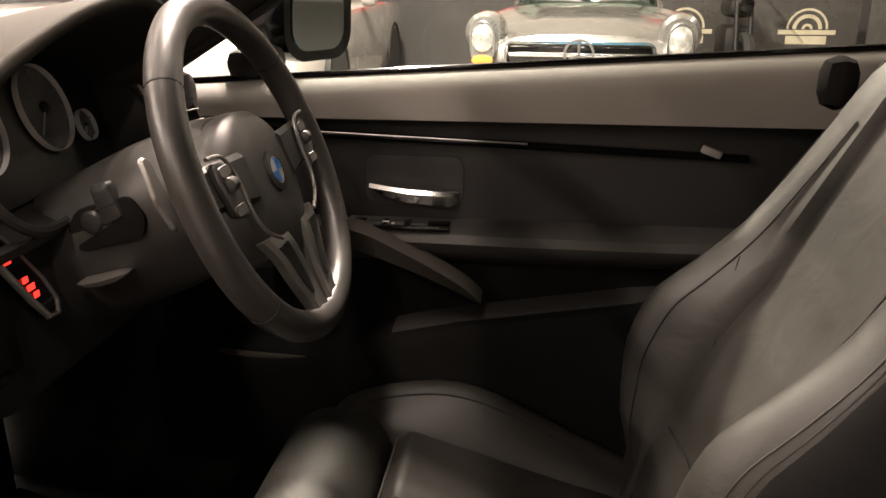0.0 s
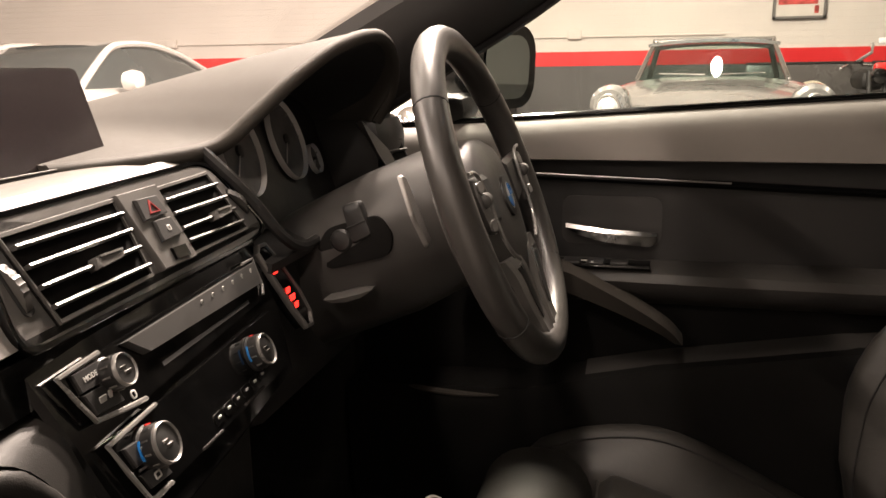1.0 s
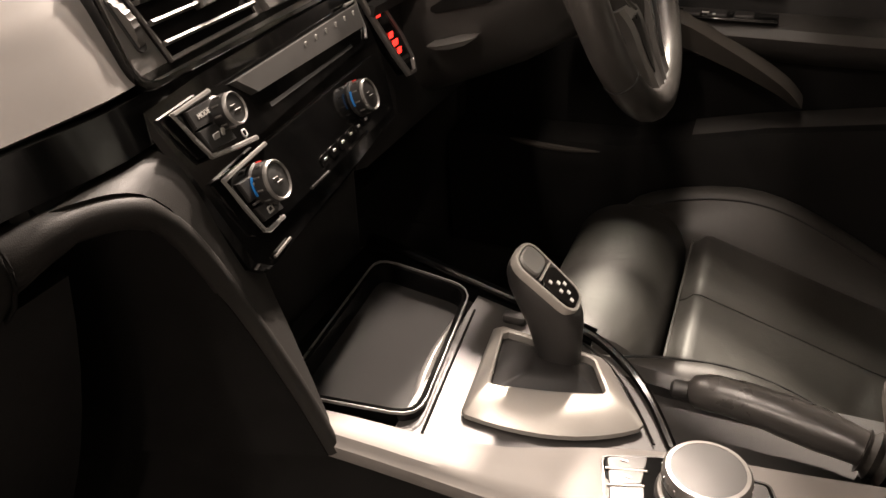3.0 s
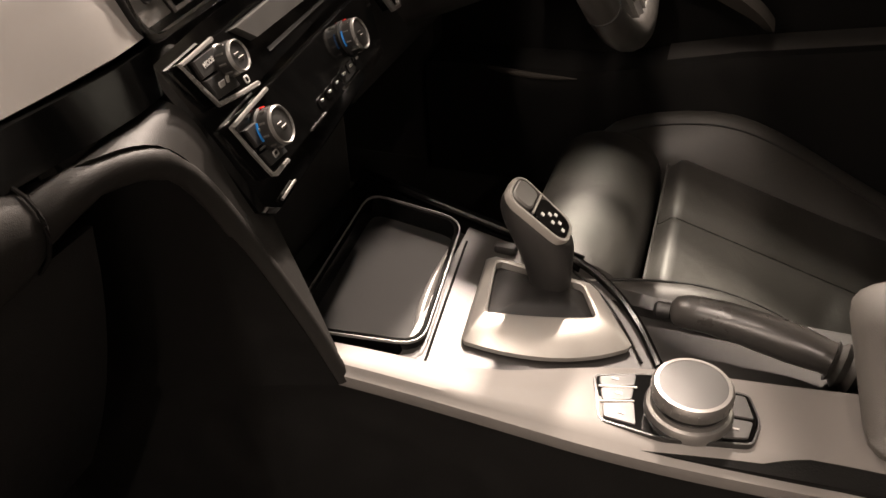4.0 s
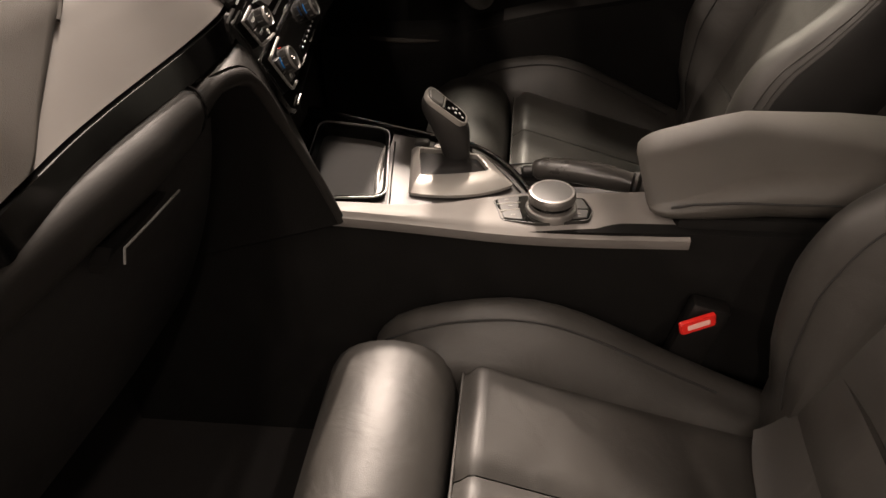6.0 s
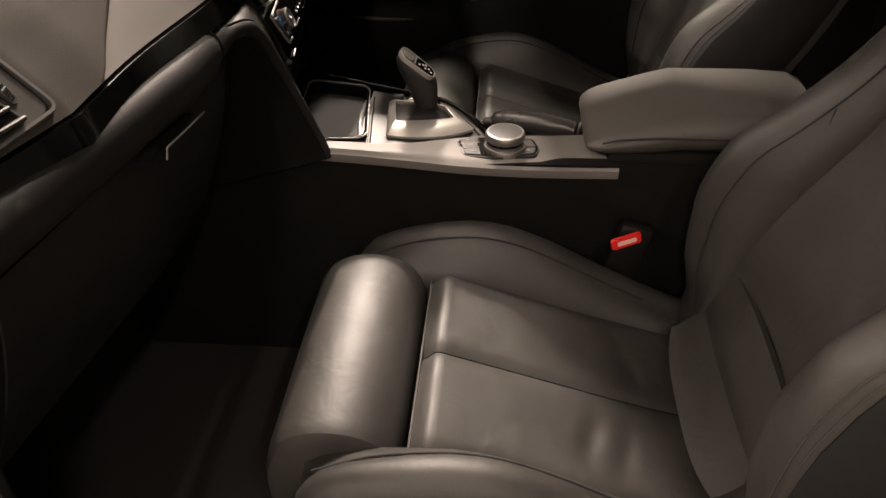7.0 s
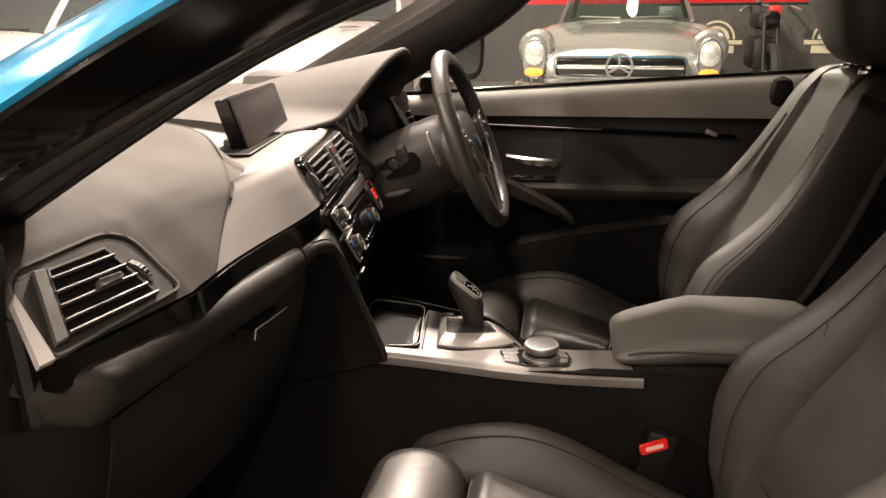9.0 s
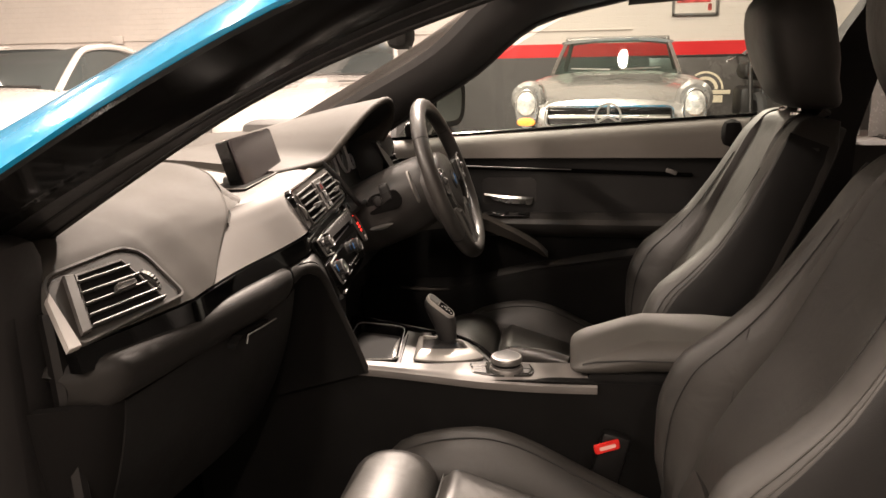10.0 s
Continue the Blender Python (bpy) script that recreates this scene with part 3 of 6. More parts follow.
part("fairing", box((2.210, 8.890, 0.97), (0.13, 0.10, 0.12), 0.03), RED, bike, "red fairing piece")
part("tank", box((2.190, 9.250, 0.86), (0.26, 0.5, 0.2), 0.08), DARKPLASTIC, bike)
part("engine", box((2.190, 9.250, 0.5), (0.3, 0.5, 0.36), 0.06), DARKPLASTIC, bike)
part("rear_wheel", hoop([(0.30, -0.07), (0.32, 0.0), (0.30, 0.07), (0.23, 0.06), (0.23, -0.06)], (2.190, 10.100, 0.32), (1, 0, 0), 28), TYRE, bike)
part("handlebar", sweep(smooth_path([Vector((1.870, 9.000, 0.98)), Vector((2.240, 10.080, 1.02)), Vector((2.400, 10.060, 1.0)), Vector((2.560, 10.080, 1.02)), Vector((2.510, 9.000, 0.98))], 4), 0.013, 8), CHROME, bike)
part("mirror_arm", sweep([Vector((2.240, 10.060, 1.03)), Vector((2.110, 8.870, 1.13)), Vector((2.380, 10.000, 1.23))], [0.02, 0.016, 0.022], 8), FIX, bike, "pale mirror arm")
part("mirror_head", box((2.200, 8.850, 1.235), (0.10, 0.03, 0.06), 0.012), FIX, bike)

def text_mesh(words, size, m):
    """Letters of the built-in font as a thin mesh in the frame m."""
    cu = bpy.data.curves.new("letters", "FONT")
    cu.body, cu.size, cu.extrude, cu.resolution_u = words, size, 0.0002, 2
    ob = new("letters", cu)
    me = ob.to_mesh()
    bm = bmesh.new()
    bm.from_mesh(me)
    ob.to_mesh_clear()
    bpy.data.objects.remove(ob)
    bpy.data.curves.remove(cu)
    bmesh.ops.transform(bm, matrix=m, verts=bm.verts[:])
    return bm


# ---------- the blue car: body round the cabin ----------
HEADLINER = mat("anthracite_headliner", (0.05, 0.047, 0.044), 0.9, vary=0.15, scale=30, grain=0.4, gscale=900)
PILLARTRIM = mat("anthracite_pillar_fabric", (0.03, 0.028, 0.027), 0.85, vary=0.15, scale=30, grain=0.4, gscale=900)
JAMB = mat("brown_black_jamb", (0.0095, 0.0083, 0.0079), 0.60, vary=0.2, scale=10)
body = thing("blue_coupe_body", (0.3, C, 0), "bright blue coupe body shell with black door seals", "car")


def mir(p, s):
    """Mirror a point of the driver's side to the passenger's when s is -1."""
    return Vector((p[0], p[1] if s > 0 else 2 * C - p[1], p[2]))


# A-pillars: lines from the cowl up to the roof, driver's side
A_DRIVER = {
    "IN": [(-0.62, 1.125, 0.955), (-0.451, 1.12, 1.051), (-0.241, 1.105, 1.165), (-0.10, 1.09, 1.285), (0.02, 1.075, 1.325)],
    "SIDE": [(-0.42, 1.225, 0.955), (-0.285, 1.215, 1.035), (-0.152, 1.20, 1.114), (0.008, 1.175, 1.235), (0.23, 1.155, 1.29)],
    "SEAL": [(-0.50, 1.30, 0.965), (-0.36, 1.285, 1.05), (-0.21, 1.265, 1.135), (-0.03, 1.235, 1.25), (0.23, 1.21, 1.315)],
    "OUT": [(-0.62, 1.36, 0.975), (-0.46, 1.345, 1.06), (-0.29, 1.32, 1.155), (-0.09, 1.28, 1.26), (0.21, 1.24, 1.345)],
    "TOP": [(-0.70, 1.28, 0.985), (-0.52, 1.265, 1.08), (-0.32, 1.24, 1.185), (-0.12, 1.20, 1.30), (0.12, 1.14, 1.365)],
    "GLS": []}
A_PASS = {
    "IN": [(-0.62, 0.02, 0.965), (-0.47, 0.02, 1.065), (-0.28, 0.03, 1.17), (-0.12, 0.05, 1.28), (0.02, 0.07, 1.325)],
    "SIDE": [(-0.62, -0.06, 0.908), (-0.45, -0.056, 1.017), (-0.26, -0.050, 1.128), (-0.08, -0.035, 1.203), (0.18, -0.01, 1.285)],
    "SEAL": [(-0.63, -0.15, 0.925), (-0.455, -0.145, 1.03), (-0.265, -0.13, 1.13), (-0.085, -0.10, 1.215), (0.17, -0.06, 1.305)],
    "OUT": [(-0.64, -0.237, 0.954), (-0.46, -0.232, 1.057), (-0.285, -0.222, 1.154), (-0.12, -0.192, 1.233), (0.12, -0.132, 1.317)],
    "TOP": [(-0.70, -0.19, 1.0), (-0.50, -0.185, 1.085), (-0.33, -0.17, 1.168), (-0.15, -0.14, 1.255), (0.08, -0.06, 1.345)],
    "GLS": []}
for A, out in ((A_DRIVER, 1), (A_PASS, -1)):
    A["GLS"] = [(x - 0.018, y + 0.004 * out, z + 0.012) for x, y, z in A["IN"]]
for s, nm in ((1, "driver"), (-1, "passenger")):
    A = A_DRIVER if s > 0 else A_PASS

    def strip(a, b, bulge, thick=0.006, n=6):
        pa, pb = smooth_path(A[a], 4), smooth_path(A[b], 4)
        mid = Vector((0.0, C, 0.7))
        rows = []
        for p, q in zip(pa, pb):
            o = ((p + q) / 2 - mid)
            o = Vector((0, o.y, o.z)).normalized()
            rows.append([p.lerp(q, t) + o * (bulge * 4 * t * (1 - t)) for t in lin(0, 1, n)])
        return patch(lambda u, v: rows[int(v)][int(u)], range(n), range(len(rows)), thick)
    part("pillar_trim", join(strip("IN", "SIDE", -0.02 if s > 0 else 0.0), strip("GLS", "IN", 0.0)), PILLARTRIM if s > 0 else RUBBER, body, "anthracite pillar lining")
    part("door_seal", join(strip("SIDE", "SEAL", 0.004), sweep(smooth_path(A["SIDE"], 4), 0.009, 8), sweep(smooth_path([Vector(p).lerp(Vector(q), 0.5) for p, q in zip(A["SIDE"], A["SEAL"])], 4), 0.007, 8)), RUBBER, body, "black rubber door seal")
    part("pillar_flange", strip("SEAL", "OUT", 0.006 if s > 0 else -0.010), FLANGE, body, "gloss black door aperture flange")
    for f in (0.3, 0.62) if s > 0 else (0.25,):
        part("flange_ridge", sweep(smooth_path([Vector(p).lerp(Vector(q), f) for p, q in zip(A["SEAL"], A["OUT"])], 4), 0.008, 8), GLOSS, body)
    part("pillar_skin", strip("OUT", "TOP", 0.012 if s > 0 else 0.006), BLUEPAINT, body, "bright blue painted pillar")
    part("windscreen_seal", strip("TOP", "GLS", 0.004), GLOSS, body)
    # roof side rail
    R = [(0.23, 1.155, 1.29), (0.6, 1.15, 1.305), (1.0, 1.15, 1.28), (1.35, 1.16, 1.2)]
    part("roof_rail", sweep(smooth_path([mir(p, s) + Vector((0, 0.03 * s, 0.03)) for p in R], 4), 0.05, 10), PILLARTRIM, body)
    # lower front corner between pillar foot and sill
    part("pillar_foot", box(mir((-0.66, 1.33, 0.60), s), (0.36, 0.14, 0.78), 0.03), JAMB, body)
    part("jamb_seal", sweep(smooth_path([mir(p, s) for p in ((-0.475, 1.29, 0.90), (-0.462, 1.30, 0.80), (-0.455, 1.305, 0.60), (-0.44, 1.31, 0.40), (-0.36, 1.315, 0.325), (0.2, 1.32, 0.325))], 5), 0.012, 8), RUBBER, body, "black rubber door seal")
    part("sill", box(mir((0.15, 1.33, 0.24), s), (1.7, 0.16, 0.16), 0.03), DARKPLASTIC, body)

GD, GP = smooth_path(A_DRIVER["GLS"], 2), smooth_path(A_PASS["GLS"], 2)
part("windscreen", patch(lambda u, v: GD[int(v)].lerp(GP[int(v)], u) + Vector((-0.12 * (1 - (2 * u - 1) ** 2), 0, 0.006)), lin(0, 1, 9), range(9), 0.004, (-1, 0, 1)), GLASS, body, "clear windscreen").visible_shadow = False
part("roof_header", patch(lambda u, v: Vector((0.02 - 0.10 * (1 - (2 * u - 1) ** 2) + 0.16 * v, C - 0.53 + 1.06 * u, 1.318 + 0.03 * (1 - (2 * u - 1) ** 2) + 0.012 * v)), lin(0, 1, 9), lin(0, 1, 3), 0.03, (0, 0, 1)), HEADLINER, body)
# unseen boxes added in the roof corners to block lamp light
for yc in (1.035, 2 * C - 1.035):
    part("corner_light_block", box((-0.010, yc, 1.322), (0.13, 0.15, 0.030), 0.012, Matrix.Rotation(radians(30 if yc > C else -30), 4, "Z")), HEADLINER, body)
part("roof", patch(lambda u, v: Vector((0.02 - 0.10 * (1 - (2 * u - 1) ** 2) + 1.35 * v, C - 0.60 + 1.2 * u, 1.34 + 0.04 * (1 - (2 * u - 1) ** 2) + 0.02 * math.sin(3 * v))), lin(0, 1, 11), lin(0, 1, 9), 0.02, (0, 0, 1)), BLUEPAINT, body, "blue painted roof skin")
part("headliner", patch(lambda u, v: Vector((0.06 - 0.10 * (1 - (2 * u - 1) ** 2) + 1.3 * v, C - 0.56 + 1.12 * u, 1.30 + 0.04 * (1 - (2 * u - 1) ** 2) + 0.02 * math.sin(3 * v))), lin(0, 1, 11), lin(0, 1, 9), 0.01, (0, 0, -1)), HEADLINER, body)
part("cabin_floor", box((0.30, C, 0.19), (2.4, 1.56, 0.04), 0.01), CARPET, body, "black carpeted cabin floor")
part("firewall", box((-0.82, C, 0.55), (0.06, 1.36, 0.72), 0.02), CARPET, body)
part("rear_bulkhead", patch(lambda u, v: Vector((1.05 + 0.30 * v, C - 0.62 + 1.24 * u, 0.2 + 0.85 * v)), lin(0, 1, 5), lin(0, 1, 5), 0.05, (-1, 0, 0)), LEATHER, body, "black leather rear seatback")
part("parcel_shelf", box((1.5, C, 1.02), (0.5, 1.24, 0.05), 0.02), CARPET, body)
part("bonnet", patch(lambda u, v: Vector((-0.86 - 0.95 * v, C - 0.72 + 1.44 * u, 0.90 - 0.16 * v - 0.06 * (2 * u - 1) ** 2 + 0.02 * (1 - (2 * u - 1) ** 2))), lin(0, 1, 9), lin(0, 1, 7), 0.02, (0, 0, 1)), BLUEPAINT, body, "bright blue bonnet")
part("cowl", box((-0.86, C, 0.925), (0.16, 1.40, 0.05), 0.015), DARKPLASTIC, body)
# driver's rear quarter with its window
part("b_pillar", loft([[Vector((x0 + dx, y, z)) for dx, y in ((0, 1.19 - dy), (0.13, 1.19 - dy), (0.13, 1.27 - dy), (0, 1.27 - dy))] for x0, z, dy in ((0.64, 0.2, 0), (0.66, 0.95, 0), (0.69, 1.10, 0.02), (0.735, 1.197, 0.025), (0.80, 1.30, 0.03))]), CARPET, body)
part("quarter_trim", box((1.12, 1.26, 0.56), (0.80, 0.08, 0.74), 0.03), DARKPLASTIC, body)
part("c_pillar", loft([[Vector((x0 + dx, y, z)) for dx, y in ((0, 1.16 - dy), (0.4, 1.16 - dy), (0.4, 1.25 - dy), (0, 1.25 - dy))] for x0, z, dy in ((1.22, 0.94, 0), (1.10, 1.30, 0.03))]), PILLARTRIM, body)
part("quarter_trim", box((1.12, 2 * C - 1.26, 0.58), (0.70, 0.08, 0.78), 0.03), PLASTIC, body)
part("b_pillar", loft([[Vector((x0 + dx, 2 * C - y, z)) for dx, y in ((0, 1.19 - dy), (0.13, 1.19 - dy), (0.13, 1.27 - dy), (0, 1.27 - dy))] for x0, z, dy in ((0.72, 0.2, 0), (0.74, 0.95, 0), (0.80, 1.30, 0.03))]), PILLARTRIM, body)

# ---------- interior mirror, door mirror ----------
im = thing("rear_view_mirror", (-0.20, 0.55, 1.25), "black interior rear view mirror hanging from the roof", "mirror")
part("housing", box((-0.215, 0.585, 1.213), (0.040, 0.24, 0.07), 0.02, Matrix.Rotation(radians(8), 4, "Z")), DARKPLASTIC, im)
part("stem", sweep([Vector((-0.225, 0.575, 1.22)), Vector((-0.255, 0.573, 1.30))], 0.015, 8), DARKPLASTIC, im)
part("sensor_box", box((-0.275, 0.573, 1.272), (0.05, 0.09, 0.11), 0.02, Matrix.Rotation(radians(-40), 4, "Y")), DARKPLASTIC, im)

dm = thing("door_mirror", (-0.29, 1.38, 0.93), "dark door mirror housing with clear mirror glass", "mirror")
mm = axes((-0.277, 1.510, 1.022), (0.42, 0.90, 0), (0.05, 0, 1))


def mring(f, d):
    return [mm @ Vector((u * f, v * f, d)) for u, v in rrect(0.172, 0.142, 0.048, 6)]


part("housing", loft([mring(0.93, 0.012), mring(1.03, 0.012), mring(1.06, -0.01), mring(1.0, -0.06), mring(0.75, -0.10), mring(0.3, -0.115)]), GLOSS, dm)
part("mirror_glass", plate([(u * 0.73 - 0.004, v * 0.74) for u, v in rrect(0.185, 0.15, 0.05, 6)], mm, 0.003, 0.012), MIRROR, dm)
part("arm", box((-0.34, 1.385, 0.955), (0.07, 0.12, 0.05), 0.02), DARKPLASTIC, dm)

# ---------- dashboard ----------
dash = thing("dashboard", (-0.5, C, 0.6), "dark soft-touch car dashboard with satin silver trim and round dials", "dashboard")
PA = [(-0.385, 0.868), (-0.405, 0.893), (-0.425, 0.915), (-0.447, 0.938), (-0.475, 0.957), (-0.54, 0.978), (-0.65, 0.985), (-0.80, 0.975), (-0.93, 0.955)]
PB = [(-0.357, 0.868), (-0.372, 0.893), (-0.386, 0.915), (-0.405, 0.935), (-0.437, 0.944), (-0.515, 0.938), (-0.60, 0.948), (-0.75, 0.962), (-0.93, 0.955)]
XO = [(-0.22, -0.085), (-0.17, -0.055), (-0.11, -0.034), (-0.02, -0.010), (0.02, 0.0), (0.38, 0.0), (0.573, -0.022), (0.76, -0.042)]


# right-hand edge of the raised pad: (way up the profile, y)
PADEDGE = smooth_path([(-0.3, 0.060, 0), (0.0, 0.078, 0), (0.4, 0.103, 0), (1.1, 0.149, 0), (2.2, 0.205, 0), (3.3, 0.262, 0), (4.0, 0.312, 0), (5.0, 0.392, 0), (5.6, 0.430, 0), (6.2, 0.442, 0), (8.0, 0.445, 0)], 6)
PADEDGE = [(p.x, p.y) for p in PADEDGE]


def dash_pt(y, s, lift=0.0, raised=False):
    """The dashboard's upper face: y across, s from its lower edge (0) to the windscreen (8)."""
    k = min(int(s), 7)
    f = s - k
    w = sstep(0.10, 0.40, y)
    if raised:
        w *= 1 - sstep(2.4, 4.4, s)
    else:
        w += (1 - w) * sstep(2.8, 4.4, s)

    def at(P):
        p0, p1, p2, p3 = (Vector((P[j][0], 0, P[j][1])) for j in (max(k - 1, 0), k, k + 1, min(k + 2, 8)))
        return 0.5 * (2 * p1 + (p2 - p0) * f + (2 * p0 - 5 * p1 + 4 * p2 - p3) * f * f + (3 * p1 - 3 * p2 + p3 - p0) * f ** 3)
    p = at(PA).lerp(at(PB), w)
    p.x += interp(y, XO)
    p.y = y
    if lift:
        p += Vector((0.72, 0, 0.69)) * lift
    return p


def pad_pt(u, s):
    e = interp(s, PADEDGE)
    roll = max(0.0, (u - 0.96) / 0.04)
    y0 = -0.185 + 0.075 * (1 - sstep(2.0, 4.0, s))
    y = y0 + (e - y0) * u
    return dash_pt(y, s, 0.0005 + 0.007 * sstep(0.02, 0.10, y) - 0.004 * roll ** 2, True)


part("pad", patch(pad_pt, [k / 60 * 0.96 for k in range(60)] + lin(0.96, 1, 7), lin(0, 8, 97), 0.012, (0.5, 0, 0.8)), PAD, dash, "grey-brown soft-touch upper pad")
part("pad_wall", patch(lambda v, s: pad_pt(1, s).lerp(dash_pt(interp(s, PADEDGE) + 0.002, s), v), lin(0, 1, 5), lin(2.4, 6.2, 40), 0.003, (0, -1, 0)), PAD, dash)
part("pad", patch(lambda y, s: dash_pt(y, s, 0.0075, True).lerp(dash_pt(y, s), sstep(0.445, 0.56, y)), lin(0.445, 0.76, 30), lin(6.2, 8, 16), 0.012, (0.5, 0, 0.8)), PAD, dash)
part("pad", patch(lambda y, s: dash_pt(min(y, 0.76), s) + Vector((0, y - min(y, 0.76), 0)), lin(0.761, 1.28, 12), lin(5, 8, 12), 0.012, (0, 0, 1)), PAD, dash)
def trim_pt(u, s):
    y = interp(s, PADEDGE) - 0.012 + (0.747 - interp(s, PADEDGE)) * u
    return dash_pt(y, s, 0.0055 * sstep(0.28, 0.40, y))


part("silver_trim", patch(trim_pt, lin(0, 1, 80), lin(0.0, 3.30, 50), 0.01, (0.6, 0, 0.7)), SILVER, dash, "pale satin silver trim panel")
part("screen_shelf", patch(lambda u, s: dash_pt(interp(s, PADEDGE) - 0.004 + (0.744 - interp(s, PADEDGE)) * u, s), lin(0, 1, 60), lin(3.31, 6.2, 30), 0.008, (0, 0, 1)), SHELF, dash, "satin shelf under the screen")
# flat dark plate painting the shaded hollow round the foot of the screen
WELL = axes((-0.5, 0, 0.9435), (1, 0, 0.07), (0, 1, 0))
well_o = rounded([(0.036, 0.402), (0.016, 0.640), (-0.06, 0.640), (-0.10, 0.47), (-0.080, 0.452), (0.000, 0.412)], 0.008, 4)
part("screen_well_shade", plate(well_o, WELL, 0.003, -0.003, 0.001), VOID, dash, "dark plate painted as the shaded well under the screen")
part("well_rim", bezel(well_o, WELL, 0.0022, 0.0012), SHELF, dash)
# gloss black strip under the trim
part("gloss_strip", patch(lambda y, v: Vector((dash_pt(y, 0).x + 0.006 + 0.004 * v, y, 0.8665 - 0.0285 * v)), lin(-0.165, 0.75, 60), lin(0, 1, 4), 0.02, (1, 0, 0)), GLOSS, dash, "gloss black strip")


def vent(m, outline, slats, knobs, parent, frame_mat):
    """An air vent in the frame m: surround, plate painted as a shaded throat, slats and slider."""
    # shallow plate; the shade of a deep throat is in its near-black colour
    v = part("air_vent", plate(outline, m, 0.004, -0.002), VOID, parent, "air vent with silver-edged slats")
    part("surround", bezel(outline, m, 0.0035, 0.004), frame_mat, v)
    for (u0, v0, u1, v1) in slats:
        p, q = m @ Vector((u0, v0, 0.006)), m @ Vector((u1, v1, 0.006))
        n = (m.to_3x3() @ Vector((0, 0, 1))).normalized()
        d = (q - p).normalized()
        t = n.cross(d).normalized()
        rings = [[c - n * 0.012 - t * 0.0010, c + n * 0.001 - t * 0.0016, c + n * 0.002, c + n * 0.001 + t * 0.0016, c - n * 0.012 + t * 0.0010] for c in (p, q)]
        part("slat", loft(rings), SLAT, v)
    for (u0, v0, ang) in knobs:
        rot = [(u0 + a * math.cos(ang) - b * math.sin(ang), v0 + a * math.sin(ang) + b * math.cos(ang)) for a, b in rounded([(-0.017, -0.0042), (0.015, -0.0030), (0.018, 0.0022), (-0.013, 0.0042)], 0.002, 3)]
        sl = part("slider", plate(rot, m, 0.009, 0.003, 0.002), VENTGREY, v, "vent slider with a bright edge")
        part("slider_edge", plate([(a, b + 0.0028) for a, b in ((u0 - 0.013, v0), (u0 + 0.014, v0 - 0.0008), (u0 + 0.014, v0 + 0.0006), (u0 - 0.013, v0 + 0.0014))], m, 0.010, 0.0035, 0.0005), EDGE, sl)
    return v


# centre vents: the frame follows the slope of the trim
CV = axes((-0.387, C, 0.907), (-0.10, 1, 0), (-0.42, 0, 0.9))
vp = [(-0.158, 0.032), (-0.150, 0.036), (0.125, 0.037), (0.148, 0.030), (0.196, -0.032), (0.190, -0.043), (0.15, -0.0465), (-0.160, -0.042), (-0.169, -0.034)]
vp = rounded(vp, 0.010, 4)
part("vent_panel", plate(vp, CV, 0.012, -0.012, 0.003), VENTGREY, dash, "graphite vent surround")
part("gloss_edge", bezel([(u * 1.022, v * 1.08) for u, v in vp], CV, 0.004, 0.013, -0.012), GLOSS, dash)
vent(CV, [(-0.147, 0.026), (-0.023, 0.0272), (-0.024, -0.0357), (-0.1354, -0.0362)], [(-0.1414, 0.0149, -0.026, 0.014), (-0.139, 0.002, -0.026, 0.001), (-0.138, -0.0116, -0.026, -0.0125), (-0.1365, -0.025, -0.026, -0.0265)], [(-0.071, -0.0115, 0.0)], dash, VENTGREY)
vent(CV, [(0.036, 0.026), (0.131, 0.027), (0.155, -0.0364), (0.040, -0.0355)], [(0.037, 0.0131, 0.1328, 0.0129), (0.040, 0.001, 0.1398, -0.0007), (0.041, -0.0121, 0.143, -0.0139), (0.041, -0.023, 0.1466, -0.027)], [(0.110, -0.0130, 0.0)], dash, VENTGREY)
hz = part("switch_panel", plate([(-0.0225, 0.028), (0.036, 0.028), (0.042, -0.0365), (-0.0095, -0.035)], CV, 0.006, 0.0, 0.001), VENTGREY, dash)
part("hazard_switch", plate([(-0.0074, 0.0204), (0.0233, 0.0193), (0.0277, 0.0038), (-0.0077, 0.0032)], CV, 0.004, 0.005, 0.0015), PLASTIC, hz)
part("hazard_mark", bezel([(0.006, 0.0175), (0.015, 0.0065), (0.0, 0.0068)], CV @ Matrix.Translation((0.002, 0, 0)), 0.002, 0.001, 0.009), DIMRED, hz)
part("lock_switch", plate([(0.0028, 0.0014), (0.0277, 0.0005), (0.0322, -0.0153), (0.0015, -0.0159)], CV, 0.004, 0.005, 0.0015), PLASTIC, hz)
part("lock_mark", bezel(rrect(0.005, 0.005, 0.001, 3), CV @ Matrix.Translation((0.017, -0.0075, 0)), 0.0012, 0.0006, 0.009), WHITEDOT, hz)
part("sensor_switch", plate([(0.0083, -0.0222), (0.0308, -0.0234), (0.0309, -0.0336), (0.0083, -0.032)], CV, 0.003, 0.005, 0.001), GLOSS, hz)


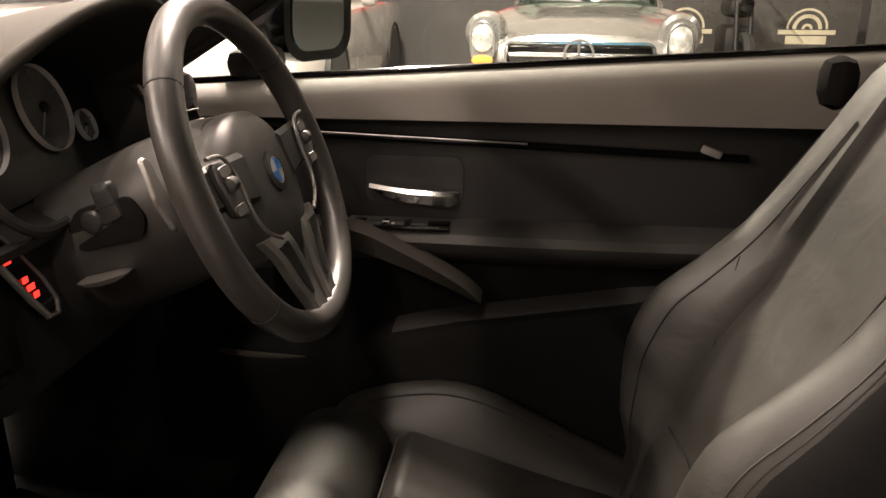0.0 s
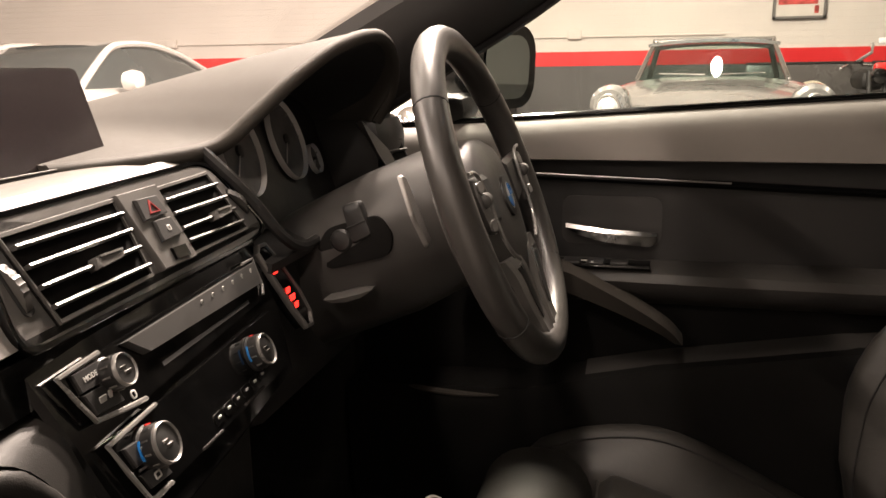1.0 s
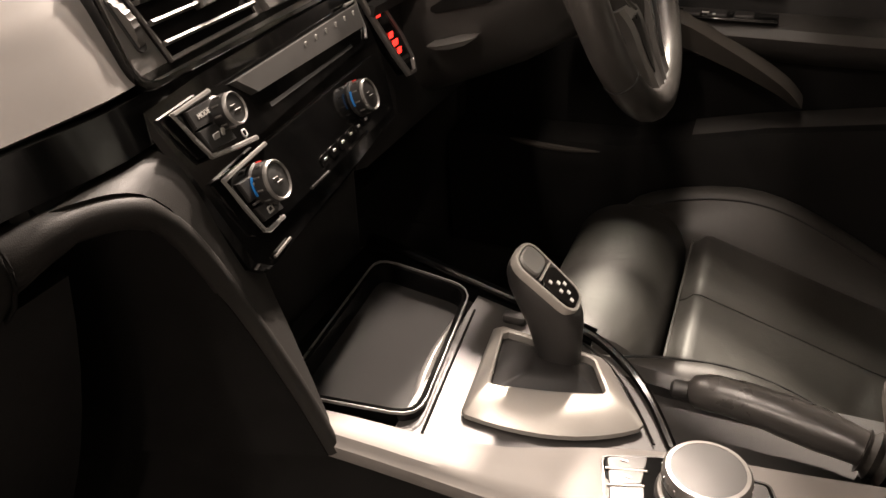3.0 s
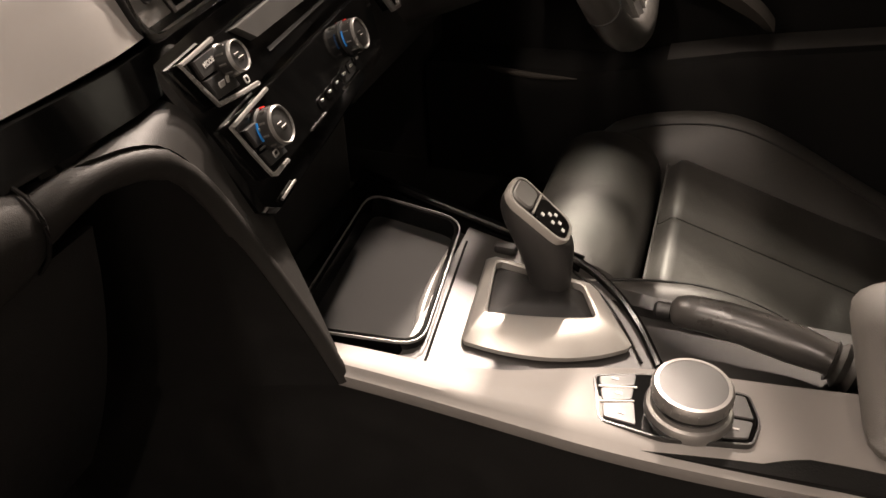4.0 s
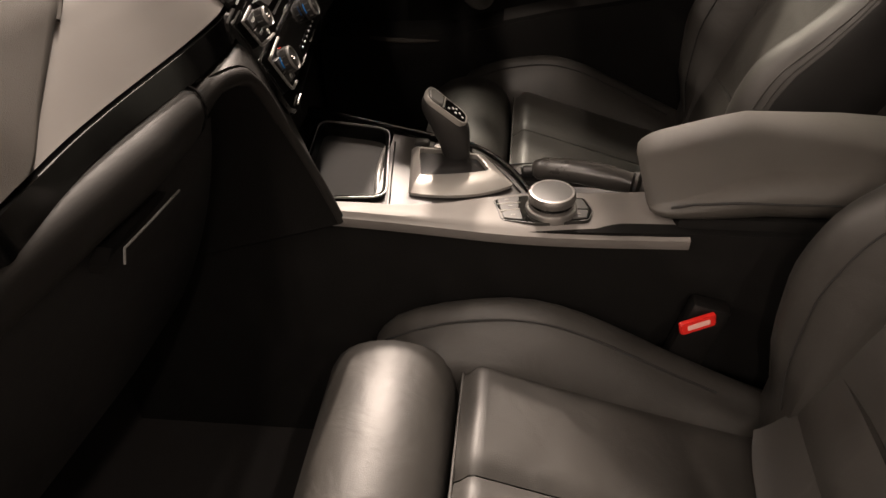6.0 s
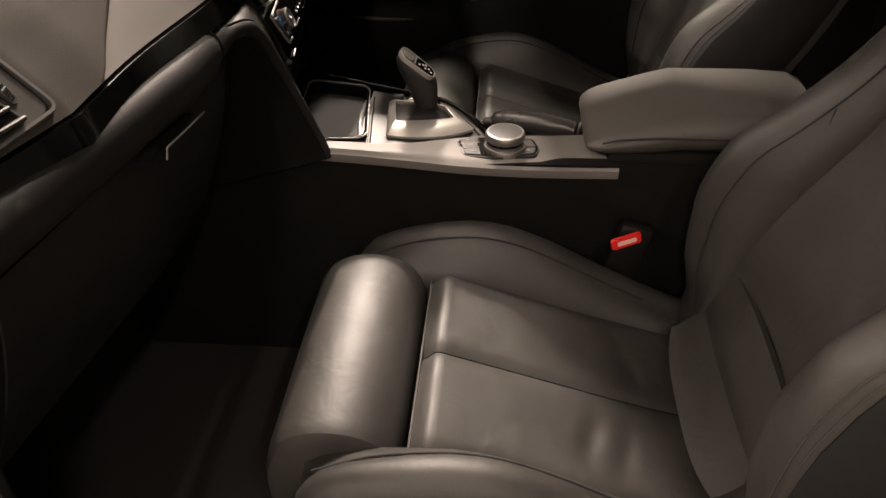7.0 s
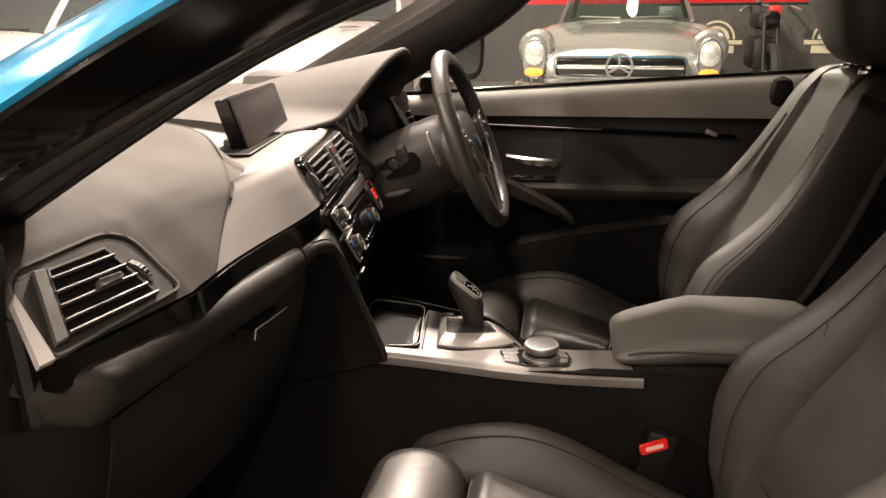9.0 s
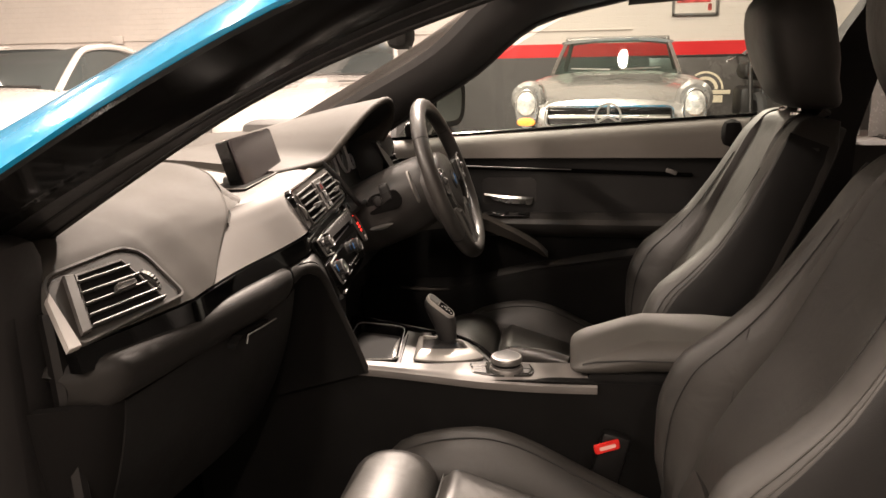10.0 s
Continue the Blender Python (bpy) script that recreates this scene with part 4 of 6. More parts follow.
def thumbwheel(m, u, v, along, length, metal):
    """The edge of a ribbed wheel that looks out of its slot."""
    a = Vector((along[0], along[1], 0)).normalized()
    slot = [(u + a.x * p - a.y * q, v + a.y * p + a.x * q) for p, q in rrect(length, 0.009, 0.004, 4)]
    w = part("thumbwheel", plate(slot, m, 0.0015, 0.0), SEAMLINE, dash, "ribbed vent thumbwheel")
    rings = []
    for k in range(15):
        p = (k / 14 - 0.5) * length * 0.86
        h = 0.0055 * math.cos(math.pi * (k / 14 - 0.5)) + (0.0008 if k % 2 else 0)
        rings.append([m @ Vector((u + a.x * p - a.y * q, v + a.y * p + a.x * q, hh)) for q, hh in ((-0.003, 0.001), (-0.003, 0.001 + h), (0.003, 0.001 + h), (0.003, 0.001))])
    part("wheel_edge", loft(rings), metal, w)


thumbwheel(CV, -0.152, -0.006, (0.1, -1), 0.036, VENTGREY)
thumbwheel(CV, 0.168, -0.008, (0.65, -0.76), 0.036, VENTGREY)

# passenger vent
PV = axes((-0.431, -0.149, 0.878), (0.26, 0.965, 0), (-0.664, 0.18, 0.726))
po = [(0.0137, 0.0805), (0.118, 0.0875), (0.134, 0.083), (0.148, 0.070), (0.160, 0.001), (-0.012, -0.0087), (-0.0075, 0.0649)]
GRAPHITE = mat("satin_graphite", (0.034, 0.031, 0.028), 0.40, metal=0.2, vary=0.1, scale=20, grain=0.1, gscale=1200)
po = rounded(po, 0.014, 5)
part("vent_panel", plate(po, PV, 0.016, -0.016, 0.003), GRAPHITE, dash, "graphite vent surround")
part("vent_rim", bezel(rounded([(0.008, 0.085), (0.118, 0.093), (0.137, 0.088), (0.153, 0.073), (0.166, -0.001), (-0.014, -0.012), (-0.009, 0.066)], 0.014, 5), PV, 0.004, 0.020, -0.018), VENTGREY, dash, "graphite rim")
vent(PV, [(0.0382, 0.0723), (0.1108, 0.0736), (0.1278, 0.006), (0.0117, 0.0028)], [(0.034, 0.0600, 0.112, 0.0605), (0.0285, 0.0453, 0.116, 0.0459), (0.0236, 0.0312, 0.119, 0.032), (0.0188, 0.0168, 0.123, 0.018), (0.014, 0.0045, 0.1275, 0.0055)], [(0.085, 0.0355, 0.0)], dash, VENTGREY)
part("vent_bar", plate([(0.0244, 0.0746), (0.0364, 0.0729), (0.0095, 0.0), (-0.0045, -0.0009)], PV, 0.006, 0.0, 0.002), VENTGREY, dash)
thumbwheel(PV, 0.131, 0.036, (0.28, -0.95), 0.034, CHROME)
# lighter copy of the satin aluminium: light from the door side is painted in
part("silver_trim", plate([(-0.013, 0.052), (-0.005, 0.060), (-0.0130, -0.012), (-0.030, -0.012)], PV, 0.008, -0.004, 0.001), mat("lit_satin_trim", (0.32, 0.30, 0.285), 0.45, metal=0.1, vary=0.05, scale=20), dash, "satin silver trim end, painted paler for the light on it")
# side demister
for k in range(6):
    q = dash_pt(-0.020 - 0.0095 * k, 5.0, 0.0005)
    part("demister_slat", box((q.x, q.y, q.z), (0.034, 0.0035, 0.004), 0.001, Matrix.Rotation(radians(-42), 4, "Z") @ Matrix.Rotation(radians(12), 4, "Y")), SEAMLINE, dash)

# glovebox
gb = thing("glovebox", (-0.38, 0.10, 0.7), "closed dark glovebox with padded upper edge under the dashboard", "glovebox")


def gbx(y):
    return -0.004 - 0.135 * max(0.20 - y, 0) + 0.004 * sstep(0.2, 0.3, y)


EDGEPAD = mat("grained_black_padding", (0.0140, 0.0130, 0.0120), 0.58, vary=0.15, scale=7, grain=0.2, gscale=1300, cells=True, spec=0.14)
prof = [(-0.400, 0.8425), (-0.385, 0.843), (-0.368, 0.8425), (-0.356, 0.840), (-0.348, 0.835), (-0.3435, 0.828), (-0.342, 0.819), (-0.3435, 0.808), (-0.348, 0.797), (-0.356, 0.787), (-0.366, 0.780)]


def edge_pt(y, k):
    px, pz = prof[int(k)]
    end = max(0.0, (-0.128 - y) / 0.035)
    fold = sstep(0.27, 0.335, y)
    return Vector((px + gbx(y) - 0.02 * fold - 0.055 * end ** 2.2, y, 0.81 + (pz - 0.81) * (1 - 0.55 * fold) * (1 - 0.25 * end ** 2) + 0.008 * max(0.20 - y, 0) / 0.35 - 0.012 * end ** 2))


part("padded_edge", patch(edge_pt, lin(-0.163, 0.335, 60), range(len(prof)), 0.02, (1, 0, 0.3)), EDGEPAD, gb, "padded upper edge")
part("seam_gap", sweep([Vector((px + 0.0008 - 0.003, 0.287, pz)) for px, pz in prof], 0.0013, 6), VOID, gb)
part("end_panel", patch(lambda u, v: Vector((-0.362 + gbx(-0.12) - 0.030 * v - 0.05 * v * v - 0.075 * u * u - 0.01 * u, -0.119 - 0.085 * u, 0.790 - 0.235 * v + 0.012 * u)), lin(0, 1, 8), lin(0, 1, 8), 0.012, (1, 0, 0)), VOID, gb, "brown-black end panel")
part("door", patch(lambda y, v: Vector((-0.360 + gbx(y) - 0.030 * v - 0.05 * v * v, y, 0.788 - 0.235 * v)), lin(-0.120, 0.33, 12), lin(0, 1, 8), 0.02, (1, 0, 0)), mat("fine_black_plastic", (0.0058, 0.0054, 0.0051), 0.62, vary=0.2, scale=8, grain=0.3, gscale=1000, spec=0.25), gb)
lt = part("latch", loft([[Vector((x - 0.016, y, z - 0.6 * h)), Vector((x - 0.006, y, z - 0.6 * h)), Vector((x - 0.001, y, z)), Vector((x - 0.016, y, z + 0.001))] for x, y, z, h in ((-0.364, 0.098, 0.776, 0.012), (-0.362, 0.110, 0.785, 0.016), (-0.360, 0.15, 0.782, 0.016), (-0.358, 0.205, 0.777, 0.012))]), VOID, gb, "release handle")
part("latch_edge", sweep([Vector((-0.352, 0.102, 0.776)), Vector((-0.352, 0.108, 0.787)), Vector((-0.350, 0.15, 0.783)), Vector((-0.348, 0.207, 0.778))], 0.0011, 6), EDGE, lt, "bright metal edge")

# knee bolster between glovebox and console
path = smooth_path([(-0.364, 0.285, 0.814), (-0.349, 0.330, 0.821), (-0.331, 0.374, 0.807), (-0.313, 0.404, 0.739), (-0.288, 0.421, 0.662), (-0.269, 0.430, 0.600)], 6)
part("knee_bolster", sweep(path, [0.018, 0.0175, 0.017, 0.0155, 0.014, 0.0125] + [0.010] * 6 + [0.008] * 6 + [0.007] * 13, 12, flat=1.0), EDGEPAD, dash, "padded knee bolster")
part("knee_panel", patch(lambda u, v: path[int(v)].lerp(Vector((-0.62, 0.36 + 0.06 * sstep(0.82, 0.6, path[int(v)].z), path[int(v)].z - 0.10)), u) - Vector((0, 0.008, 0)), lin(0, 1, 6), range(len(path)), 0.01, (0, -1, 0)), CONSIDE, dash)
part("knee_inner", patch(lambda u, v: path[int(v)].lerp(Vector((path[int(v)].x - 0.012, interp(path[int(v)].z, [(0.6, 0.445), (0.73, 0.445), (0.85, 0.40)]), path[int(v)].z + 0.002)), u) + Vector((0.002, 0, 0.012)), lin(0, 1, 5), range(3, len(path)), 0.012, (1, 0.3, 0.3)), EDGEPAD, dash)

# centre stack
ST = axes((-0.345, C, 0.80), (-0.10, 1, 0), (-0.395, 0, 0.919))
stack = part("centre_stack_panel", plate([(-0.172, 0.066), (0.165, 0.066), (0.165, 0.0), (0.135, -0.057), (0.0, -0.064), (-0.137, -0.066), (-0.152, -0.055), (-0.163, 0.02)], ST, 0.03, -0.03, 0.004), GLOSS, dash, "gloss black centre stack")
radio = part("radio_panel", plate([(-0.153, 0.053), (0.142, 0.053), (0.135, 0.016), (-0.089, 0.011), (-0.141, 0.021)], ST, 0.005, 0.0, 0.001), GLOSS, stack)
part("preset_keys", plate([(-0.088, 0.0505), (0.138, 0.050), (0.132, 0.030), (-0.070, 0.036)], ST, 0.006, 0.004, 0.003), PIANOKEY, radio, "long dark grey preset key bar")
part("mode_key", plate([(-0.1438, 0.0503), (-0.1150, 0.0496), (-0.1145, 0.0365), (-0.1430, 0.0380)], ST, 0.004, 0.004, 0.001), PLASTIC, radio)
part("sound_key", plate([(-0.1428, 0.0365), (-0.1142, 0.0348), (-0.1110, 0.0195), (-0.1398, 0.0222)], ST, 0.004, 0.004, 0.001), PLASTIC, radio)
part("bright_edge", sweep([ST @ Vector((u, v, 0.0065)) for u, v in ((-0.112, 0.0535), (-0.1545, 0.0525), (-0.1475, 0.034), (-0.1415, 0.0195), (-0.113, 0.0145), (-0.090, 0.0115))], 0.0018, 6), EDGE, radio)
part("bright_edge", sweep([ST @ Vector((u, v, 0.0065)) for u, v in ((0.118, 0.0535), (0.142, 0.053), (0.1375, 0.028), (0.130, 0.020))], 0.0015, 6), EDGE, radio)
part("mode_text", text_mesh("MODE", 0.0048, ST @ Matrix.Translation((-0.1370, 0.0425, 0.0084))), WHITEDOT, radio, "white MODE lettering")
part("sound_mark", join(box(ST @ Vector((-0.130, 0.0285, 0.0085)), (0.001, 0.006, 0.004), 0), box(ST @ Vector((-0.122, 0.0285, 0.0085)), (0.001, 0.003, 0.005), 0)), WHITEDOT, radio)
part("eject_mark", bezel(rrect(0.006, 0.006, 0.002, 3), ST @ Matrix.Translation((-0.098, 0.0185, 0)), 0.0012, 0.0006, 0.005), WHITEDOT, radio)
climate = part("climate_panel", plate([(-0.142, 0.004), (0.130, 0.004), (0.118, -0.047), (-0.105, -0.0435), (-0.131, -0.041)], ST, 0.005, 0.0, 0.001), GLOSS, stack)
part("bright_edge", sweep([ST @ Vector((u, v, 0.0065)) for u, v in ((-0.085, 0.0045), (-0.1435, 0.0030), (-0.138, -0.018), (-0.1315, -0.0395), (-0.1265, -0.0420), (-0.106, -0.0425))], 0.0018, 6), EDGE, climate)
part("seat_heat_key", plate([(-0.1334, -0.0042), (-0.11, -0.0061), (-0.1064, -0.0200), (-0.1309, -0.0187)], ST, 0.004, 0.004, 0.001), PLASTIC, climate)
part("demist_key", plate([(-0.1308, -0.0240), (-0.1053, -0.0272), (-0.1025, -0.0376), (-0.1275, -0.0351)], ST, 0.004, 0.004, 0.001), PLASTIC, climate)
part("key_mark", join(box(ST @ Vector((-0.121, -0.0125, 0.0085)), (0.001, 0.003, 0.006), 0), box(ST @ Vector((-0.1185, -0.0145, 0.0085)), (0.001, 0.005, 0.002), 0)), WHITEDOT, climate)
part("key_mark", bezel(rrect(0.007, 0.005, 0.001, 3), ST @ Matrix.Translation((-0.117, -0.031, 0)), 0.0012, 0.0006, 0.008), WHITEDOT, climate)
part("key_line", sweep([ST @ Vector((-0.129, -0.0215, 0.0068)), ST @ Vector((-0.109, -0.0235, 0.0068))], 0.0009, 6), GREYMETAL, climate)


def knob(u, v, r, h, parent, blue=True):
    ax = ST.to_3x3() @ Vector((0, 0, 1))
    prof = [(r * 1.12, 0), (r * 1.12, 0.003), (r, 0.004)] + [(r, h * 0.9), (r * 0.86, h)]
    k = part("knob", lathe(prof, ST @ Vector((u, v, 0.004)), ax, 36), PLASTIC, parent, "ribbed black knob with a chrome rim")
    for a in range(20):
        q = 2 * math.pi * a / 20
        if a % 2 == 0:
            part("rib", sweep([ST @ Vector((u + r * math.cos(q), v + r * math.sin(q), 0.010)), ST @ Vector((u + r * math.cos(q), v + r * math.sin(q), h))], 0.0009, 5), VENTGREY, k)
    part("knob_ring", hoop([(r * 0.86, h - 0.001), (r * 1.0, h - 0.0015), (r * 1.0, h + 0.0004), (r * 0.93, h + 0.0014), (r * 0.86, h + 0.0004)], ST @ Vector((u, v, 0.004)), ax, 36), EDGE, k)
    part("knob_face", lathe([(r * 0.86, h - 0.001), (r * 0.86, h - 0.0002), (r * 0.4, h - 0.0002)], ST @ Vector((u, v, 0.004)), ax, 28), PLASTIC, k)
    part("face_mark", join(*[box(ST @ Vector((u + a, v + b, h + 0.0042)), (0.001, w, 0.0022), 0) for a, b, w in ((-0.002, 0.0015, 0.005), (0.001, -0.0022, 0.006))]), GREYMETAL, k)
    if blue:
        part("cold_mark", seg_ring(ST @ Matrix.Translation((u, v, 0.008)), r * 1.05, r * 1.05 + 0.0008, 140, 190, 8, 0.0015), BLUEDOT, k)
        part("warm_mark", seg_ring(ST @ Matrix.Translation((u, v, 0.008)), r * 1.06, r * 1.06 + 0.0008, 66, 86, 5, 0.0015), RED, k)
    return k


knob(-0.1135, 0.0380, 0.0108, 0.0155, radio, False)
knob(-0.1085, -0.0160, 0.0140, 0.0145, climate)
knob(0.0665, -0.0165, 0.0140, 0.0145, climate)
for k in range(6):
    part("climate_key", plate([(a - 0.0235 + 0.0175 * k, b - 0.0350) for a, b in rrect(0.014, 0.009, 0.002, 3)], ST, 0.002, 0.004, 0.0005), GLOSS, climate)
    part("climate_mark", box(ST @ Vector((-0.0235 + 0.0175 * k, -0.0345, 0.0063)), (0.0008, 0.004, 0.002), 0), WHITEDOT, climate)
    part("preset_mark", box(ST @ Vector((0.02 + 0.02 * k, 0.045, 0.0103)), (0.001, 0.002, 0.004), 0), WHITEDOT, radio)
for u0, u1 in ((-0.057, -0.0265), (0.020, 0.058)):
    part("bright_line", sweep([ST @ Vector((u0, -0.0435, 0.0055)), ST @ Vector((u1, -0.0440, 0.0055))], 0.0012, 6), CHROME, climate)
part("disc_slot", plate([(-0.055, 0.0245), (0.10, 0.0235), (0.10, 0.0205), (-0.055, 0.0215)], ST, 0.0012, 0.0045), SEAMLINE, radio)
part("stack_mark", sweep([ST @ Vector((-0.130, -0.060, 0.002)), ST @ Vector((-0.105, -0.059, 0.002))], 0.0012, 6), GREYMETAL, stack)
so = [(0.172, 0.050), (0.180, 0.057), (0.196, 0.056), (0.204, 0.045), (0.222, 0.0), (0.224, -0.024), (0.215, -0.036), (0.200, -0.034), (0.190, -0.012), (0.180, 0.02)]
part("start_panel", plate(so, ST, 0.012, -0.012, 0.002), GLOSS, stack)
part("start_surround", bezel([(0.1975 + (u - 0.1975) * 1.14, 0.01 + (v - 0.01) * 1.08) for u, v in so], ST, 0.004, 0.006, -0.004), GREYMETAL, stack, "dull silver surround")
part("start_light", join(*[box(ST @ Vector((0.1955 + a, -0.002 + b, 0.0015)), (0.001, 0.011 - abs(b) * 0.4, 0.006), 0) for a, b in ((0, 0.0085), (0.002, 0.0), (0.004, -0.0085))]), LED, stack, "glowing red start button lettering")
part("stop_light", box(ST @ Vector((0.187, 0.030, 0.0015)), (0.001, 0.010, 0.006), 0), LED, stack, "glowing red mark")

# screen
sc = thing("display_screen", (-0.52, 0.575, 0.93), "dark switched-off display screen standing on the dashboard", "screen")
SM = axes((-0.508, 0.580, 0.980), (-0.05, 1, 0), (-0.30, 0, 1))
part("housing", plate([(u, v - 0.010) for u, v in rrect(0.238, 0.117, 0.006, 4)], SM, 0.024, -0.026, 0.002), GLOSS, sc)
part("glass_face", plate([(u, v - 0.009) for u, v in rrect(0.232, 0.110, 0.004, 3)], SM, 0.003, -0.002, 0.001), SCREENMAT, sc, "dark glass face")
part("foot", box((-0.535, 0.576, 0.938), (0.03, 0.16, 0.03), 0.006), DARKPLASTIC, sc)

# instrument cluster under its hood
hood_e = [(-0.49, 0.60, 0.948), (-0.45, 0.69, 0.950), (-0.425, 0.755, 0.957), (-0.405, 0.80, 0.985), (-0.385, 0.85, 1.018), (-0.366, 0.92, 1.050), (-0.352, 0.99, 1.066), (-0.348, 1.045, 1.063), (-0.354, 1.10, 1.037), (-0.370, 1.135, 0.995), (-0.40, 1.145, 0.95)]
E = smooth_path(hood_e, 5)


def hood(u, v):
    p = E[int(u)]
    t = v
    fx = -0.80
    z1 = 0.965
    h = p.z - z1
    k = 1 - t
    return Vector((p.x + (fx - p.x) * t, p.y + (1.0 - p.y) * 0.12 * t, z1 + h * (k ** 1.4) * (1 + 0.5 * t) + 0.006 * math.sin(math.pi * t)))


part("cluster_hood", patch(hood, range(len(E)), lin(0, 1, 14), 0.014, (0, 0, 1)), PAD, dash, "soft-touch instrument hood")
part("hood_lip", sweep([p + Vector((0.0, 0, -0.007)) for p in E], 0.0085, 10), PAD, dash)
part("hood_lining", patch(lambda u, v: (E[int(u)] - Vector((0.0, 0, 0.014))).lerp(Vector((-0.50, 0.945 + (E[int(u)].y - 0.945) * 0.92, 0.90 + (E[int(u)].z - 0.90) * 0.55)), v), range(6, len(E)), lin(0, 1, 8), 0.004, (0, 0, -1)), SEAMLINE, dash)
CLM = axes((-0.452, 0.935, 0.925), (-0.10, 1, 0), (-0.30, 0, 0.95))
cl = part("dial_panel", plate([(-0.21, -0.075), (0.19, -0.075), (0.20, 0.03), (0.15, 0.085), (0.0, 0.09), (-0.12, 0.06), (-0.20, 0.02)], CLM, 0.01, -0.012), PLASTIC, dash)
# chrome dial rings, their reflection painted as a pale non-metal colour
RING = mat("dial_ring_sheen", (0.62, 0.61, 0.60), 0.35, vary=0.05)
DIAL = mat("dial_face", (0.13, 0.128, 0.126), 0.5, vary=0.4, scale=30, spec=0.2)
for cu, cv, r in ((-0.105, 0.012, 0.051), (0.045, 0.012, 0.051), (0.122, -0.022, 0.020)):
    d = part("dial", lathe([(r * 0.96, 0), (r * 0.96, 0.0015), (0.001, 0.0018)], CLM @ Vector((cu, cv, 0)), CLM.to_3x3() @ Vector((0, 0, 1)), 36), DIAL, cl)
    part("dial_ring", hoop([(r * 0.985, 0.0), (r * 1.012, 0.0), (r * 1.012, 0.006), (r * 1.0, 0.0075), (r * 0.985, 0.006)], CLM @ Vector((cu, cv, 0)), CLM.to_3x3() @ Vector((0, 0, 1)), 40), RING, d)
    part("needle", sweep([CLM @ Vector((cu, cv, 0.004)), CLM @ Vector((cu - r * 0.55, cv - r * 0.55, 0.004))], 0.0009, 5), WHITEDOT, d)
    part("needle_hub", lathe([(r * 0.14, 0.002), (r * 0.14, 0.005), (r * 0.1, 0.006)], CLM @ Vector((cu, cv, 0)), CLM.to_3x3() @ Vector((0, 0, 1)), 16), PLASTIC, d)
    for k in range(13 if r > 0.03 else 5):
        a = radians(225 - 270 * k / (12 if r > 0.03 else 4))
        part("dial_mark", box(CLM @ Vector((cu + r * 0.84 * math.cos(a), cv + r * 0.84 * math.sin(a), 0.003)), (0.001, 0.005, 0.002), 0, Matrix.Rotation(a, 4, "X")), GREYMETAL, d)
part("cluster_shelf", patch(lambda u, v: Vector((-0.47 + 0.10 * v, 0.745 + 0.36 * u, 0.858 - 0.02 * v)), lin(0, 1, 6), lin(0, 1, 4), 0.01, (0, 0, 1)), PLASTIC, dash)
part("lower_dash", box((-0.50, 0.98, 0.75), (0.22, 0.50, 0.19), 0.03), DARKPLASTIC, dash)
part("dial_surround", sweep(smooth_path([(-0.43, 0.735, 0.948), (-0.395, 0.752, 0.905), (-0.372, 0.775, 0.86), (-0.368, 0.81, 0.842), (-0.37, 0.86, 0.84)], 5), 0.006, 8), PLASTIC, dash)
# driver's outer vent
DV = axes((-0.385, 1.165, 0.905), (0.10, 1, 0), (-0.45, 0, 0.9))
vent(DV, [(-0.050, 0.045), (0.05, 0.040), (0.05, -0.04), (-0.025, -0.042)], [(-0.046 + 0.004 * k, 0.030 - 0.016 * k, 0.05, 0.028 - 0.016 * k) for k in range(5)], [], dash, PLASTIC)
part("silver_blade", loft([[Vector(p) for p in r] for r in (((-0.395, 1.085, 0.952), (-0.400, 1.10, 0.952), (-0.41, 1.10, 0.95)), ((-0.375, 1.088, 0.91), (-0.372, 1.125, 0.912), (-0.39, 1.12, 0.91)), ((-0.352, 1.105, 0.865), (-0.352, 1.14, 0.866), (-0.37, 1.13, 0.866)))]), SILVER, dash, "satin silver vent blade")
part("dash_end", box((-0.52, 1.19, 0.86), (0.28, 0.14, 0.2), 0.03), PLASTIC, dash)
part("dash_end", box((-0.58, -0.20, 0.80), (0.20, 0.08, 0.28), 0.03), JAMB, dash)
part("dash_core", box((-0.66, C, 0.78), (0.30, 1.30, 0.28), 0.04), DARKPLASTIC, dash)
part("dash_core", box((-0.50, 0.573, 0.70), (0.24, 0.28, 0.30), 0.02), DARKPLASTIC, dash)

# ---------- steering wheel and column ----------
WC = Vector((-0.185, 0.946, 0.879))
sw = thing("steering_wheel", WC, "black leather three-spoke steering wheel with satin silver spokes", "steering wheel")
WM = axes(WC, (0, 1, 0), (-0.352, 0, 0.936))
R = 0.182


def wpt(a, r=R, h=0.0):
    return WM @ Vector((r * math.sin(radians(a)), r * math.cos(radians(a)), h))


def rim_arc(a0, a1, n):
    return [wpt(a0 + (a1 - a0) * k / n, R * (1 - 0.02 * max(0, -math.cos(radians(a0 + (a1 - a0) * k / n))) ** 4)) for k in range(n + 1)]


nrm = WM.to_3x3() @ Vector((0, 0, 1))
part("rim", sweep(rim_arc(0, 360, 72)[:-1], 0.0175, 14, True, 1.0, nrm), mat("wheel_leather", (0.033, 0.0305, 0.028), 0.36, vary=0.15, scale=12, grain=0.2, gscale=1000, cells=True), sw)
for a in (-52, 52, -128, 128):
    part("rim_seam", sweep([wpt(a, R) + (wpt(a, R + 0.02) - wpt(a, R)).normalized() * (0.0168 * math.cos(q)) + nrm * (0.0168 * math.sin(q)) for q in lin(0, 2 * math.pi, 17)[:-1]], 0.0012, 6, True), SEAMLINE, sw)
hub_r = []
